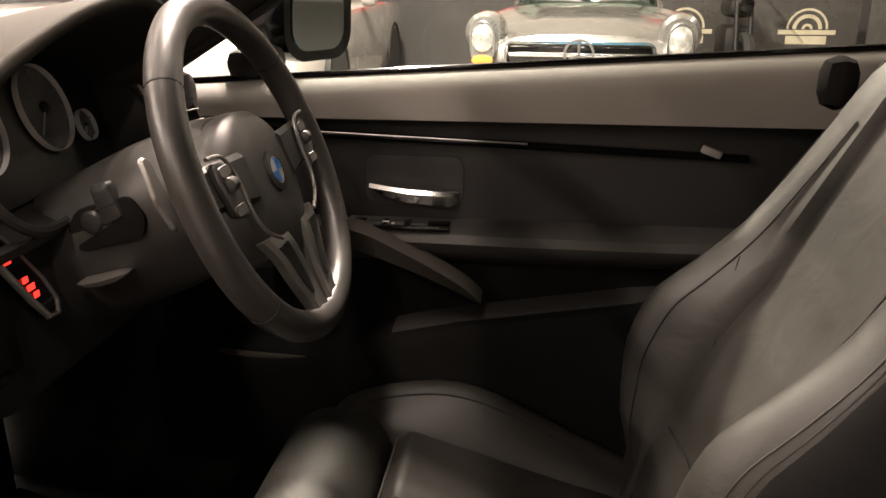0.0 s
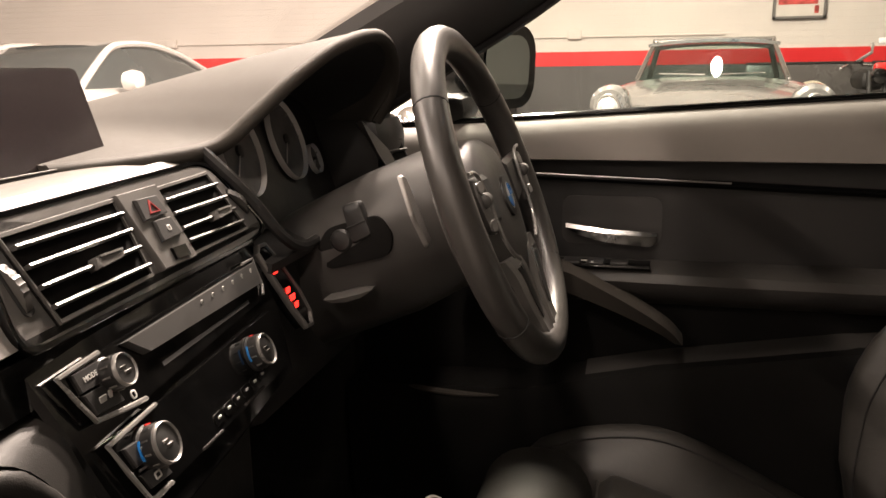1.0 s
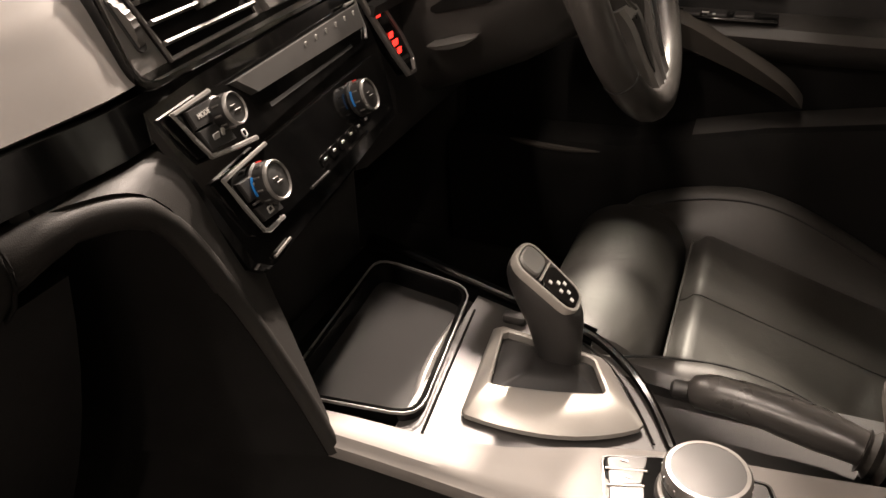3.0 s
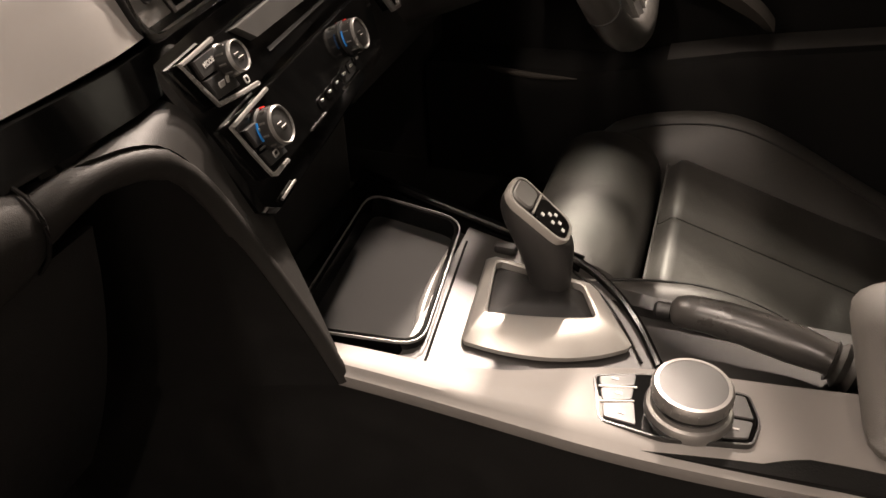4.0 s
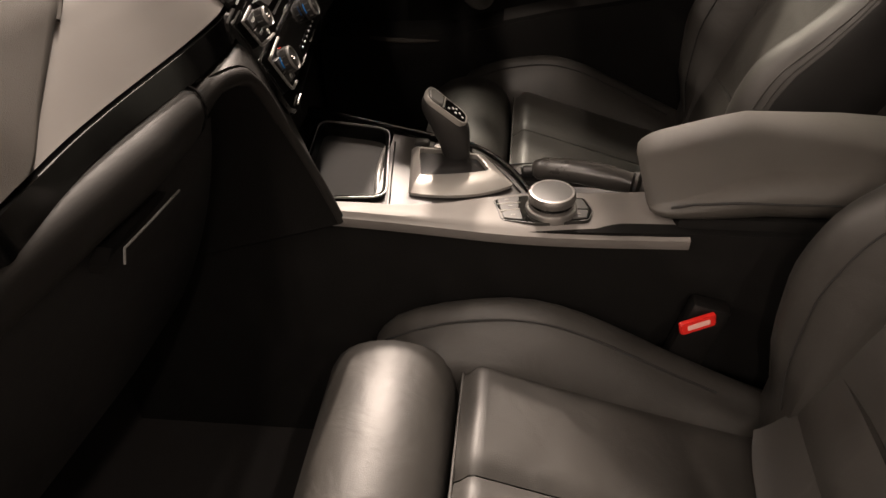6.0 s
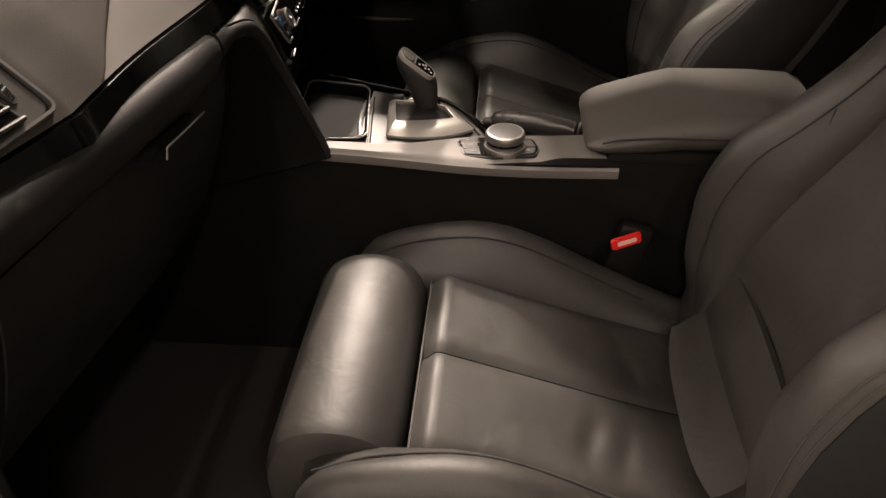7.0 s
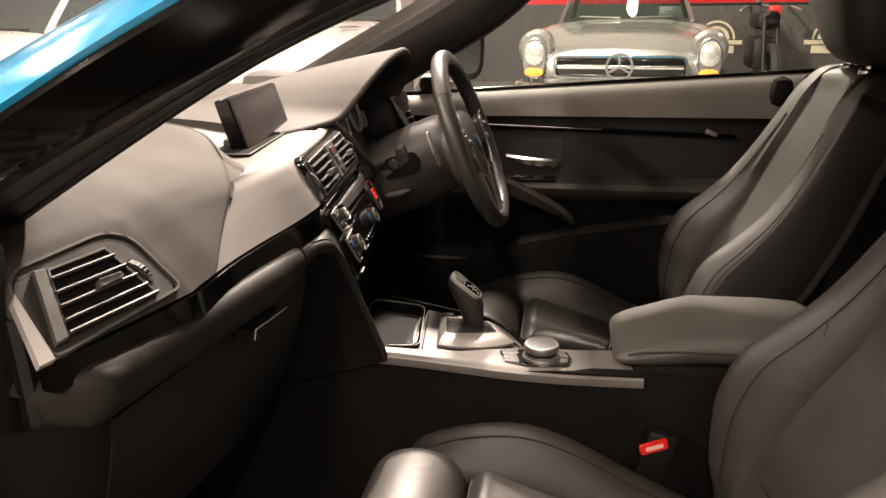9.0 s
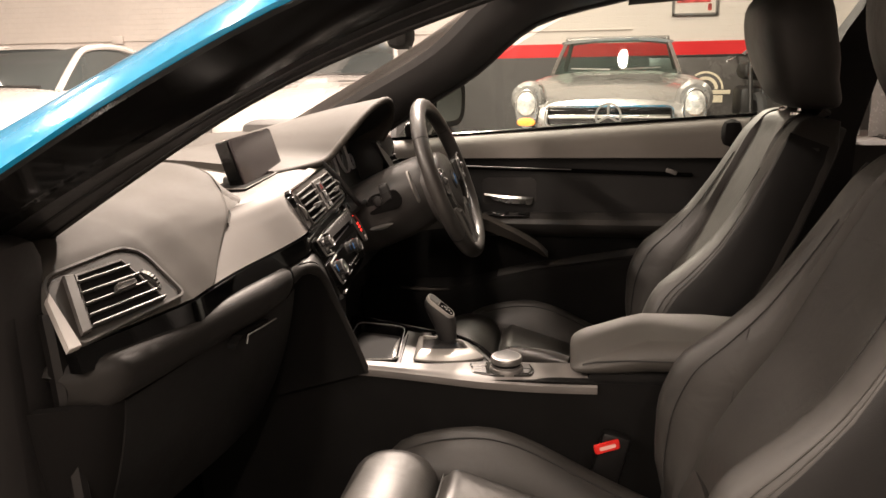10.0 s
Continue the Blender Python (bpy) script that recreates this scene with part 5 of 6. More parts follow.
for f, h in ((1.0, -0.05), (1.05, -0.023), (1.0, -0.006), (0.85, 0.004), (0.5, 0.009), (0.05, 0.010)):
    hub_r.append([WM @ Vector((0.086 * f * math.copysign(abs(math.cos(q)) ** 0.85, math.cos(q)), -0.004 + 0.073 * f * math.copysign(abs(math.sin(q)) ** 0.85, math.sin(q)) - 0.022 * f * max(0, -math.sin(q)), h)) for q in lin(0, 2 * math.pi, 41)[:-1]])
hub = part("airbag_pad", loft(hub_r), mat("airbag_cover", (0.044, 0.040, 0.0375), 0.45, vary=0.1, scale=10, grain=0.3, gscale=1000, cells=True), sw)
part("badge", lathe([(0.023, 0.0), (0.023, 0.003), (0.019, 0.005), (0.01, 0.005)], WM @ Vector((0, -0.004, 0.008)), nrm, 28), WHITEDOT, hub, "round blue and white badge")
for a0 in (0, 180):
    part("badge_field", seg_ring(WM @ Matrix.Translation((0, -0.004, 0.0132)), 0.001, 0.014, a0, a0 + 90, 8, 0.001), BLUEDOT, hub)
part("badge_ring", hoop([(0.016, 0.0), (0.0235, 0.0), (0.0235, 0.004), (0.016, 0.0052)], WM @ Vector((0, -0.004, 0.0085)), nrm, 28), PLASTIC, hub)
for s in (-1, 1):
    sp = part("spoke", loft([[WM @ Vector((s * x, y + dy, h)) for dy, h in ((0.024 * f, -0.004), (0.026 * f, 0.004), (0.02 * f, 0.009), (-0.02 * f, 0.009), (-0.026 * f, 0.004), (-0.024 * f, -0.004))] for x, y, f in ((0.06, 0.004, 1.1), (0.10, 0.008, 1.0), (0.14, 0.012, 0.9), (0.172, 0.014, 0.85))]), PLASTIC, sw)
    part("key_pad", plate([(s * (0.1285 + a), 0.006 + b) for a, b in rounded([(-0.022, -0.034), (0.014, -0.026), (0.024, 0.012), (0.020, 0.030), (-0.014, 0.026)], 0.008, 4)], WM, 0.007, 0.006, 0.003), PIANOKEY, sp, "silver-edged key pad")
    part("roller", lathe([(0.005, -0.008), (0.0078, -0.006), (0.0078, 0.006), (0.005, 0.008)], WM @ Vector((s * 0.127, 0.010, 0.0135)), WM.to_3x3() @ Vector((1, 0, 0)), 16), SLAT, sp)
    for v in (-0.016, 0.024):
        part("pad_key", plate([(s * (0.127 + a), v + b) for a, b in rrect(0.026, 0.011, 0.004, 3)], WM, 0.0022, 0.0125, 0.001), VENTGREY, sp)
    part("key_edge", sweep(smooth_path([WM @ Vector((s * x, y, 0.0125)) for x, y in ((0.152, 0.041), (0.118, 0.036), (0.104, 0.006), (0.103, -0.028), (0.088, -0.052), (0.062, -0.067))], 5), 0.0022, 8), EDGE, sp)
    # forked lower spoke
    low_sp = part("lower_spoke", loft(smooth_rings([[WM @ Vector((s * (x + d * w), y, h + hh)) for d, hh in ((-1, -0.010), (-1.05, 0.0), (-0.85, 0.0045), (0.0, 0.0030), (0.85, 0.0045), (1.05, 0.0), (1, -0.010))] for x, y, w, h in ((0.052, -0.062, 0.030, 0.000), (0.044, -0.085, 0.026, 0.004), (0.033, -0.12, 0.021, 0.003), (0.024, -0.150, 0.017, 0.004), (0.020, -0.174, 0.015, 0.006))], 3)), GREYMETAL, sw, "satin silver lower spoke")
    part("spoke_inset", loft([[WM @ Vector((s * (x + d * w), y, h)) for d, h in ((-1, 0.006), (-1, 0.0085), (1, 0.0085), (1, 0.006))] for x, y, w in ((0.055, -0.075, 0.014), (0.045, -0.098, 0.011), (0.036, -0.125, 0.008), (0.031, -0.142, 0.003))]), SATINBLACK, low_sp)
    part("shift_paddle", plate([(s * a, b) for a, b in rounded([(0.118, -0.012), (0.132, -0.016), (0.142, 0.018), (0.134, 0.064), (0.122, 0.060)], 0.006)], WM, 0.005, -0.060, 0.002), GREYMETAL, sw)

col = thing("steering_column", (-0.32, 0.957, 0.85), "black plastic steering column shroud with stalk and adjuster", "steering column")
cring = []
for d, w, h, dz in ((-0.030, 0.075, 0.072, 0.0), (-0.07, 0.090, 0.082, -0.004), (-0.13, 0.098, 0.086, -0.010), (-0.20, 0.10, 0.084, -0.015), (-0.27, 0.10, 0.08, -0.02)):
    cring.append([WM @ Vector((u * w * (1 + 0.35 * min(v, 0)), v * h + dz, d)) for u, v in rrect(2, 2, 0.75, 6)])
part("shroud", loft(cring), mat("column_plastic", (0.028, 0.026, 0.0242), 0.45, vary=0.1, scale=10, grain=0.3, gscale=1000), col)

SWM = axes((-0.322, 0.8500, 0.850), (0.93, 0, 0.30), (-0.30, 0, 0.93))
# near-black plate on the shroud paints the shade of a recess
part("recess_shade", loft([[SWM @ Vector((-0.004 + (u + 0.004) * k, -0.006 + (v + 0.006) * k, h)) for u, v in rounded([(-0.046, -0.030), (0.028, -0.034), (0.040, -0.012), (0.030, 0.012), (-0.030, 0.014), (-0.050, -0.004)], 0.010)] for k, h in ((1.0, -0.008), (1.0, 0.0015), (0.92, 0.0022))]), VOID, col, "dark plate painted as a shaded switch recess")
part("adjust_knob", lathe([(0.0125, -0.006), (0.0125, 0.003), (0.010, 0.006), (0.005, 0.0068)], SWM @ Vector((-0.018, -0.003, 0.0)), (0, -1, 0), 20), PLASTIC, col, "round black knob")
asw = part("adjust_switch", loft([[SWM @ Vector((0.004 + u * k, 0.010 + v * k, h)) for u, v in rounded([(-0.011, -0.021), (0.015, -0.017), (0.012, 0.022), (-0.009, 0.022)], 0.005)] for k, h in ((1.0, -0.006), (1.0, 0.003), (0.9, 0.0052), (0.6, 0.0060))]), PLASTIC, col, "grey rocker switch")
part("switch_split", sweep([SWM @ Vector((-0.007, 0.008, 0.0062)), SWM @ Vector((0.017, 0.010, 0.0062))], 0.0009, 6), SEAMLINE, asw)
part("adjust_lever", loft([[Vector((x, y, z + h)), Vector((x, y - 0.006, z + 0.3 * h)), Vector((x, y - 0.004, z - h)), Vector((x, y + 0.02, z - h)), Vector((x, y + 0.02, z + h))] for x, y, z, h in ((-0.356, 0.838, 0.778, 0.001), (-0.345, 0.834, 0.779, 0.003), (-0.33, 0.835, 0.782, 0.0045), (-0.316, 0.842, 0.785, 0.004), (-0.306, 0.852, 0.788, 0.001))]), GREYMETAL, col, "dull metal release lever")

# ---------- driver's door ----------
door = thing("driver_door", (0.05, 1.32, 0.35), "closed driver's door with black lining and chrome handle", "door")


def belt_z(x):
    return 0.940 + 0.044 * (x + 0.2) / 0.72


X0, X1 = -0.52, 0.735
rows = [(1.345, 0.0, 0.001), (1.330, 0.0, 0.0), (1.316, 0.0, -0.004), (1.302, 0.0, -0.012), (1.290, 0.0, -0.024), (1.281, 0.0, -0.040), (1.276, 0.0, -0.056)]
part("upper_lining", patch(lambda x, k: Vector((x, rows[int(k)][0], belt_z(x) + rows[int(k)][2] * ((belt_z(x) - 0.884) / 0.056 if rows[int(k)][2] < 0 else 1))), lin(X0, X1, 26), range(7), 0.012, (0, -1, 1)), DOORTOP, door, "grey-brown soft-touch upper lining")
part("belt_seal", sweep([Vector((x, 1.335, belt_z(x) + 0.004)) for x in lin(X0, X1, 20)], 0.005, 8), GLOSS, door)


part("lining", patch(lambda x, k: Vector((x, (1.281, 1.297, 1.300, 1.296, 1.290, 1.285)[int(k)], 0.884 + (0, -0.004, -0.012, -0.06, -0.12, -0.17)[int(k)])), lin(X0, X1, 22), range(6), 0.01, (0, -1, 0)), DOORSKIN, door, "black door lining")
part("trim_strip", patch(lambda x, v: Vector((x, 1.292 - 0.010 * math.sin(math.pi * v), 0.862 - 0.018 * (x + 0.15) / 0.5 - 0.012 * v)), lin(-0.44, 0.42, 16), lin(0, 1, 5), 0.006, (0, -1, 0)), GLOSS, door, "gloss black trim strip")
# thin metal strip standing in for the highlight along the gloss trim
part("trim_glint", sweep([Vector((x, 1.284, 0.860 - 0.018 * (x + 0.15) / 0.5)) for x in lin(-0.27, 0.10, 8)], 0.0016, 6), GREYMETAL, door)
part("trim_cap", box((0.365, 1.284, 0.846), (0.03, 0.012, 0.012), 0.003, Matrix.Rotation(radians(20), 4, "Y")), SILVER, door)
hd = part("handle_recess", plate([(a - 0.07, b + 0.79) for a, b in rrect(0.15, 0.075, 0.016, 4)], axes((0, 1.2895, 0), (1, 0, 0), (0, 0, 1)), 0.0012), PLASTIC, door)
part("handle", loft([[Vector((x, y - 0.010, z + 0.006)), Vector((x, y - 0.014, z)), Vector((x, y - 0.010, z - h)), Vector((x, y, z - h)), Vector((x, y, z + 0.006))] for x, y, z, h in ((-0.138, 1.285, 0.781, 0.002), (-0.115, 1.279, 0.779, 0.010), (-0.08, 1.276, 0.775, 0.014), (-0.04, 1.276, 0.773, 0.016), (-0.012, 1.279, 0.771, 0.016), (-0.002, 1.285, 0.770, 0.010))]), SATINCHROME, hd, "chrome door release handle")
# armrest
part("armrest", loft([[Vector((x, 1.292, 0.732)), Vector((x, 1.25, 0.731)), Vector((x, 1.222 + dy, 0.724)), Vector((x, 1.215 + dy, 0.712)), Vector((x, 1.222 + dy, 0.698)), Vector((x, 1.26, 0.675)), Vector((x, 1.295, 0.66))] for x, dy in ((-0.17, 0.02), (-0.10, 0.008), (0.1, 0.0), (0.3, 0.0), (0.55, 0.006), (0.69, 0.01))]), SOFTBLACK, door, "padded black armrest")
sp = part("window_switches", box((-0.085, 1.245, 0.7325), (0.15, 0.044, 0.004), 0.0015), GLOSS, door)
for k in range(3):
    part("switch", box((-0.125 + 0.035 * k, 1.245, 0.7355), (0.026, 0.03, 0.004), 0.0015), PLASTIC, sp)
part("switch_mark", join(box((-0.106, 1.238, 0.7380), (0.010, 0.003, 0.0015), 0), box((-0.094, 1.230, 0.7380), (0.004, 0.006, 0.0015), 0)), WHITEDOT, sp)
# sloping pull in front of the armrest
pull = smooth_path([(-0.30, 1.215, 0.735), (-0.16, 1.205, 0.738), (-0.07, 1.205, 0.702), (0.01, 1.21, 0.655), (0.04, 1.225, 0.622)], 5)
part("door_pull", loft([[p + Vector((0, -0.012, 0.0)), p + Vector((0, 0.0, 0.008)), p + Vector((0, 0.03, 0.006)), p + Vector((0, 0.05, -0.02)), p + Vector((-0.01, 0.03, -0.05 * (1 - i / 21))), p + Vector((-0.01, 0.0, -0.045 * (1 - i / 21)))] for i, p in enumerate(pull)]), PAD, door, "soft-touch sloping door pull")
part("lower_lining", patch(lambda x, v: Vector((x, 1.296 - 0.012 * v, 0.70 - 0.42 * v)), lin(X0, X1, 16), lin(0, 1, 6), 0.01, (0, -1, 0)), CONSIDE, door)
# near-black pocket face under a lighter top: light from above is painted
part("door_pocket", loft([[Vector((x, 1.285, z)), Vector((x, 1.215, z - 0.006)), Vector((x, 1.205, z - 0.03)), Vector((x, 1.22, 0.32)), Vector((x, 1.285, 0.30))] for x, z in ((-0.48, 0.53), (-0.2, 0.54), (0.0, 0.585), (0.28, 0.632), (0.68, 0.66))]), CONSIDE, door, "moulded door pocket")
part("pocket_top_lit", patch(lambda x, v: Vector((x, 1.287 - 0.070 * v, interp(x, [(-0.48, 0.532), (-0.2, 0.542), (0.0, 0.587), (0.28, 0.634), (0.68, 0.662)]) - 0.004 * v - 0.010 * v ** 4)), lin(-0.10, 0.68, 18), lin(0, 1, 7), 0.004, (0, 0, 1)), SOFTBLACK, door, "top of the door pocket, painted lighter for the light on it")
part("pocket_lip", sweep(smooth_path([(-0.372, 1.196, 0.533), (-0.33, 1.192, 0.530), (-0.28, 1.192, 0.528), (-0.228, 1.194, 0.529)], 4), [0.001, 0.003, 0.0045, 0.005, 0.005, 0.005, 0.005, 0.005, 0.0045, 0.004, 0.003, 0.002, 0.001], 8), PAD, door)
part("outer_skin", patch(lambda x, v: Vector((x, 1.35 + 0.10 * math.sin(1.4 * v + 0.3), belt_z(x) - 0.01 - 0.62 * v)), lin(X0, X1, 12), lin(0, 1, 10), 0.008, (0, 1, 0)), BLUEPAINT, door, "bright blue outer skin")

part("window_glass", patch(lambda u, v: Vector((-0.40 + 0.62 * v ** 1.3 + (1.13 - 0.55 * v ** 1.3) * u, 1.338 - 0.115 * v ** 1.5, belt_z(-0.40 + 1.13 * u) + (1.325 - belt_z(-0.40 + 1.13 * u)) * v)), lin(0, 1, 8), lin(0, 1, 8), 0.004, (0, 1, 0)), DOORGLASS, door, "raised tinted side window")

# ---------- centre console ----------
con = thing("centre_console", (-0.1, C, 0.2), "black centre console with satin silver trim between the seats", "console")
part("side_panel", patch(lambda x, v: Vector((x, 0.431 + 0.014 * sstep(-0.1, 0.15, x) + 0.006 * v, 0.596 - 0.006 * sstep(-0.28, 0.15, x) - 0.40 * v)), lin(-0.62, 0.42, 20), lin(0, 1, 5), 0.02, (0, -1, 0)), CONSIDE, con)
part("side_panel", patch(lambda x, v: Vector((x, 0.712 - 0.10 * sstep(-0.35, 0.0, x) * 0.4 + 0.012 * v, 0.596 - 0.055 * sstep(-0.36, -0.2, x) - 0.36 * v)), lin(-0.62, 0.42, 12), lin(0, 1, 5), 0.02, (0, 1, 0)), DARKPLASTIC, con)
part("deck", box((-0.02, 0.575, 0.515), (0.80, 0.22, 0.03), 0.006), DARKPLASTIC, con)


def trim_z(x):
    return 0.613 - 0.024 * sstep(-0.29, 0.16, x) - 0.004 * math.sin(max(0, (x + 0.28) / 0.43) * math.pi)


def trim_in(x):
    return interp(x, [(-0.29, 0.452), (-0.206, 0.4576), (-0.147, 0.4715), (-0.099, 0.494), (-0.065, 0.508), (-0.038, 0.516), (0.0, 0.524), (0.126, 0.543), (0.15, 0.545)])


def trim_f(x, v):
    y0, y1 = 0.4265 + 0.014 * sstep(-0.1, 0.15, x), trim_in(x)
    z = trim_z(x)
    if v < 1:
        return Vector((x, y0 - 0.001 + 0.003 * (1 - v) ** 2, z - 0.020 + 0.016 * v))
    t = v - 1
    return Vector((x, y0 + 0.002 + (y1 - y0 - 0.002) * t, z + 0.002 * math.sin(math.pi * min(1, t * 1.3)) - 0.004 * (1 - min(1, t * 8))))


part("silver_trim", patch(trim_f, lin(-0.285, 0.152, 40), [0, 0.33, 0.66, 0.9, 1.0, 1.05, 1.12, 1.25, 1.5, 1.75, 2.0], 0.008, (0, -0.7, 0.7)), SILVER, con, "pale satin silver trim")


def panel_right(x):
    return interp(x, [(-0.37, 0.698), (-0.22, 0.655), (-0.16, 0.640), (-0.1186, 0.626), (-0.085, 0.598), (-0.06, 0.564), (-0.038, 0.522)])


part("lever_panel", patch(lambda x, v: Vector((x, trim_in(x) - 0.003 + (panel_right(x) - trim_in(x)) * v, 0.600 - 0.010 * sstep(-0.25, -0.05, x))), lin(-0.236, -0.036, 24), lin(0, 1, 8), 0.01, (0, 0, 1)), mat("satin_black_panel", (0.023, 0.0215, 0.020), 0.45, vary=0.06, scale=5, rvary=0.02), con, "satin black panel")
part("panel_groove", sweep([Vector((-0.2135, 0.4595, 0.6002)), Vector((-0.222, 0.54, 0.6004)), Vector((-0.231, 0.632, 0.6004))], 0.0011, 6), VOID, con)
part("panel_groove", sweep(smooth_path([(-0.128, 0.622, 0.5962), (-0.100, 0.600, 0.5945), (-0.075, 0.566, 0.5930), (-0.052, 0.523, 0.5922)], 5), 0.0010, 6), VOID, con)
part("deck_rim", sweep(smooth_path([(-0.362, 0.697, 0.616), (-0.22, 0.658, 0.606), (-0.16, 0.643, 0.602), (-0.1186, 0.629, 0.599), (-0.085, 0.601, 0.596), (-0.06, 0.566, 0.594), (-0.038, 0.522, 0.592)], 5), 0.004, 8), GLOSS, con)
part("deck_wall", patch(lambda u, v: Vector((lin(-0.372, -0.12, 12)[int(u)], panel_right(lin(-0.372, -0.12, 12)[int(u)]) + 0.004 + 0.016 * v, 0.612 + 0.004 - 0.014 * u / 11 - 0.006 * v)), range(12), lin(0, 1, 3), 0.02, (0, 0, 1)), GLOSS, con)
# storage tray
TM = axes((0, 0, 0.598), (1, 0, -0.01), (0, 1, 0.01))
tray_o = rounded([(-0.345, 0.668), (-0.241, 0.649), (-0.220, 0.474), (-0.332, 0.462)], 0.022)
tray = part("storage_tray", plate(tray_o, TM, 0.006, -0.022), mat("tray_rubber", (0.010, 0.0095, 0.009), 0.60, vary=0.1, scale=6, rvary=0.03, spec=0.2), con, "smooth black storage tray")
part("tray_wall", bezel(tray_o, TM, 0.004, 0.022, -0.018), GLOSS, tray)
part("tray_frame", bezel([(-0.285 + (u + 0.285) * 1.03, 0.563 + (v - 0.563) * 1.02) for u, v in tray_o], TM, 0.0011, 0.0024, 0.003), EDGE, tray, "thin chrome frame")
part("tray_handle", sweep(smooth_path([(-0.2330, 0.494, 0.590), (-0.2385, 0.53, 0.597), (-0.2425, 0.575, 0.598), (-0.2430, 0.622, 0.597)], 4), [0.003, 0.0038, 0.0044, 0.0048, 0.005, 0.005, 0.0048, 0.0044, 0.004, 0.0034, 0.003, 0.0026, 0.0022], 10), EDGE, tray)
part("tray_surround", patch(lambda u, v: Vector((-0.375 + 0.02 * v, 0.45 + 0.25 * u, 0.604)), lin(0, 1, 4), lin(0, 1, 3), 0.02, (0, 0, 1)), GLOSS, con)
# gear lever
gl = thing("gear_lever", (-0.13, 0.565, 0.59), "black automatic gear lever with silver-edged top", "gear lever")

GM = axes((0, 0, 0.594), (1, 0, -0.05), (0, 1, 0.0))

def frame_outline(f0, fc, f1, rest):
    """The front edge as a curve from f0 by fc to f1, then the other corners."""
    return [tuple(Vector(f0).lerp(Vector(fc), t).lerp(Vector(fc).lerp(Vector(f1), t), t)) for t in lin(0, 1, 11)] + rest


bo = frame_outline((-0.190, 0.4935), (-0.112, 0.4865), (-0.065, 0.530), [(-0.0625, 0.536), (-0.099, 0.594), (-0.105, 0.599), (-0.198, 0.609), (-0.204, 0.604), (-0.194, 0.498)])
bi = frame_outline((-0.180, 0.5235), (-0.130, 0.532), (-0.0965, 0.547), [(-0.0955, 0.551), (-0.111, 0.583), (-0.115, 0.586), (-0.187, 0.593), (-0.191, 0.589), (-0.1815, 0.527)])
part("base_frame", loft([[GM @ Vector((u, v, h)) for u, v in o] for o, h in ((bo, -0.004), (bo, 0.000), ([(a[0] + (b[0] - a[0]) * 0.3, a[1] + (b[1] - a[1]) * 0.3) for a, b in zip(bo, bi)], 0.006), ([(a[0] + (b[0] - a[0]) * 0.9, a[1] + (b[1] - a[1]) * 0.9) for a, b in zip(bo, bi)], 0.011), (bi, 0.010), (bi, 0.0))], True, False), SATIN, gl, "satin silver base frame")
part("boot", loft([[GM @ Vector((-0.138 + (u + 0.138) * f, 0.566 + (v - 0.566) * f, h)) for u, v in bi] for f, h in ((1.02, 0.003), (0.85, 0.005), (0.6, 0.010), (0.42, 0.013))]), RUBBER, gl, "black lever boot")
lev = []
for (xf, zf), (xr, zr), b in (((-0.153, 0.592), (-0.1215, 0.592), 0.0125), ((-0.155, 0.606), (-0.1215, 0.606), 0.0125), ((-0.159, 0.622), (-0.121, 0.620), 0.0135), ((-0.165, 0.640), (-0.121, 0.634), 0.0150), ((-0.173, 0.658), (-0.121, 0.645), 0.0165), ((-0.180, 0.673), (-0.1215, 0.652), 0.0180), ((-0.1835, 0.685), (-0.1225, 0.656), 0.0185), ((-0.1825, 0.695), (-0.124, 0.660), 0.0178), ((-0.176, 0.702), (-0.129, 0.664), 0.0150)):
    lev.append([Vector(((xf + xr) / 2 + (xr - xf) / 2 * math.copysign(abs(math.cos(q)) ** 0.8, math.cos(q)), 0.577 + b * math.copysign(abs(math.sin(q)) ** 0.8, math.sin(q)), (zf + zr) / 2 + (zr - zf) / 2 * math.copysign(abs(math.cos(q)) ** 0.8, math.cos(q)))) for q in lin(0, 2 * math.pi, 29)[:-1]])
lever = part("lever", loft(smooth_rings(lev, 3)), PLASTIC, gl)
LT = axes((-0.1510, 0.577, 0.6840), (0.775, 0.0, -0.632), (0, 1, 0))
lt_o = [(u, v * (1.0 - 0.10 * (u / 0.033))) for u, v in rrect(0.066, 0.038, 0.014, 6)]
part("top_edge", bezel(lt_o, LT, 0.0030, 0.0065, -0.0045), SATIN, lever, "satin silver edging")
part("release_key", plate([(a - 0.0185, b) for a, b in rrect(0.021, 0.028, 0.007, 4)], LT, 0.0046, -0.001, 0.0015), mat("pale_key", (0.10, 0.098, 0.092), 0.5, vary=0.05), lever)
part("shift_diagram", plate([(a + 0.0125, b * (1 - 9 * a)) for a, b in rrect(0.034, 0.029, 0.008, 4)], LT, 0.0036, -0.001, 0.001), GLOSS, lever)
part("diagram_split", box(LT @ Vector((-0.006, 0, 0.0028)), (0.0016, 0.028, 0.0016), 0, Matrix.Rotation(radians(39), 4, "Y")), SATIN, lever)
for k, (u, v) in enumerate(((0.002, -0.006), (0.008, 0.001), (0.013, -0.005), (0.013, 0.006), (0.019, 0.001), (0.024, -0.004))):
    part("diagram_mark", box(LT @ Vector((u, v, 0.0028)), (0.0030, 0.0034, 0.001), 0, Matrix.Rotation(radians(39), 4, "Y")), WHITEDOT, lever)
for k in range(2):
    part("drive_mode_key", box((-0.192 + 0.028 * k, 0.630 - 0.010 * k, 0.602), (0.022, 0.012, 0.010), 0.004), CHROME if k else PLASTIC, con)
# rotary controller
rc = thing("rotary_controller", (-0.0135, 0.477, 0.59), "round satin silver rotary control knob with keys round it", "control knob")
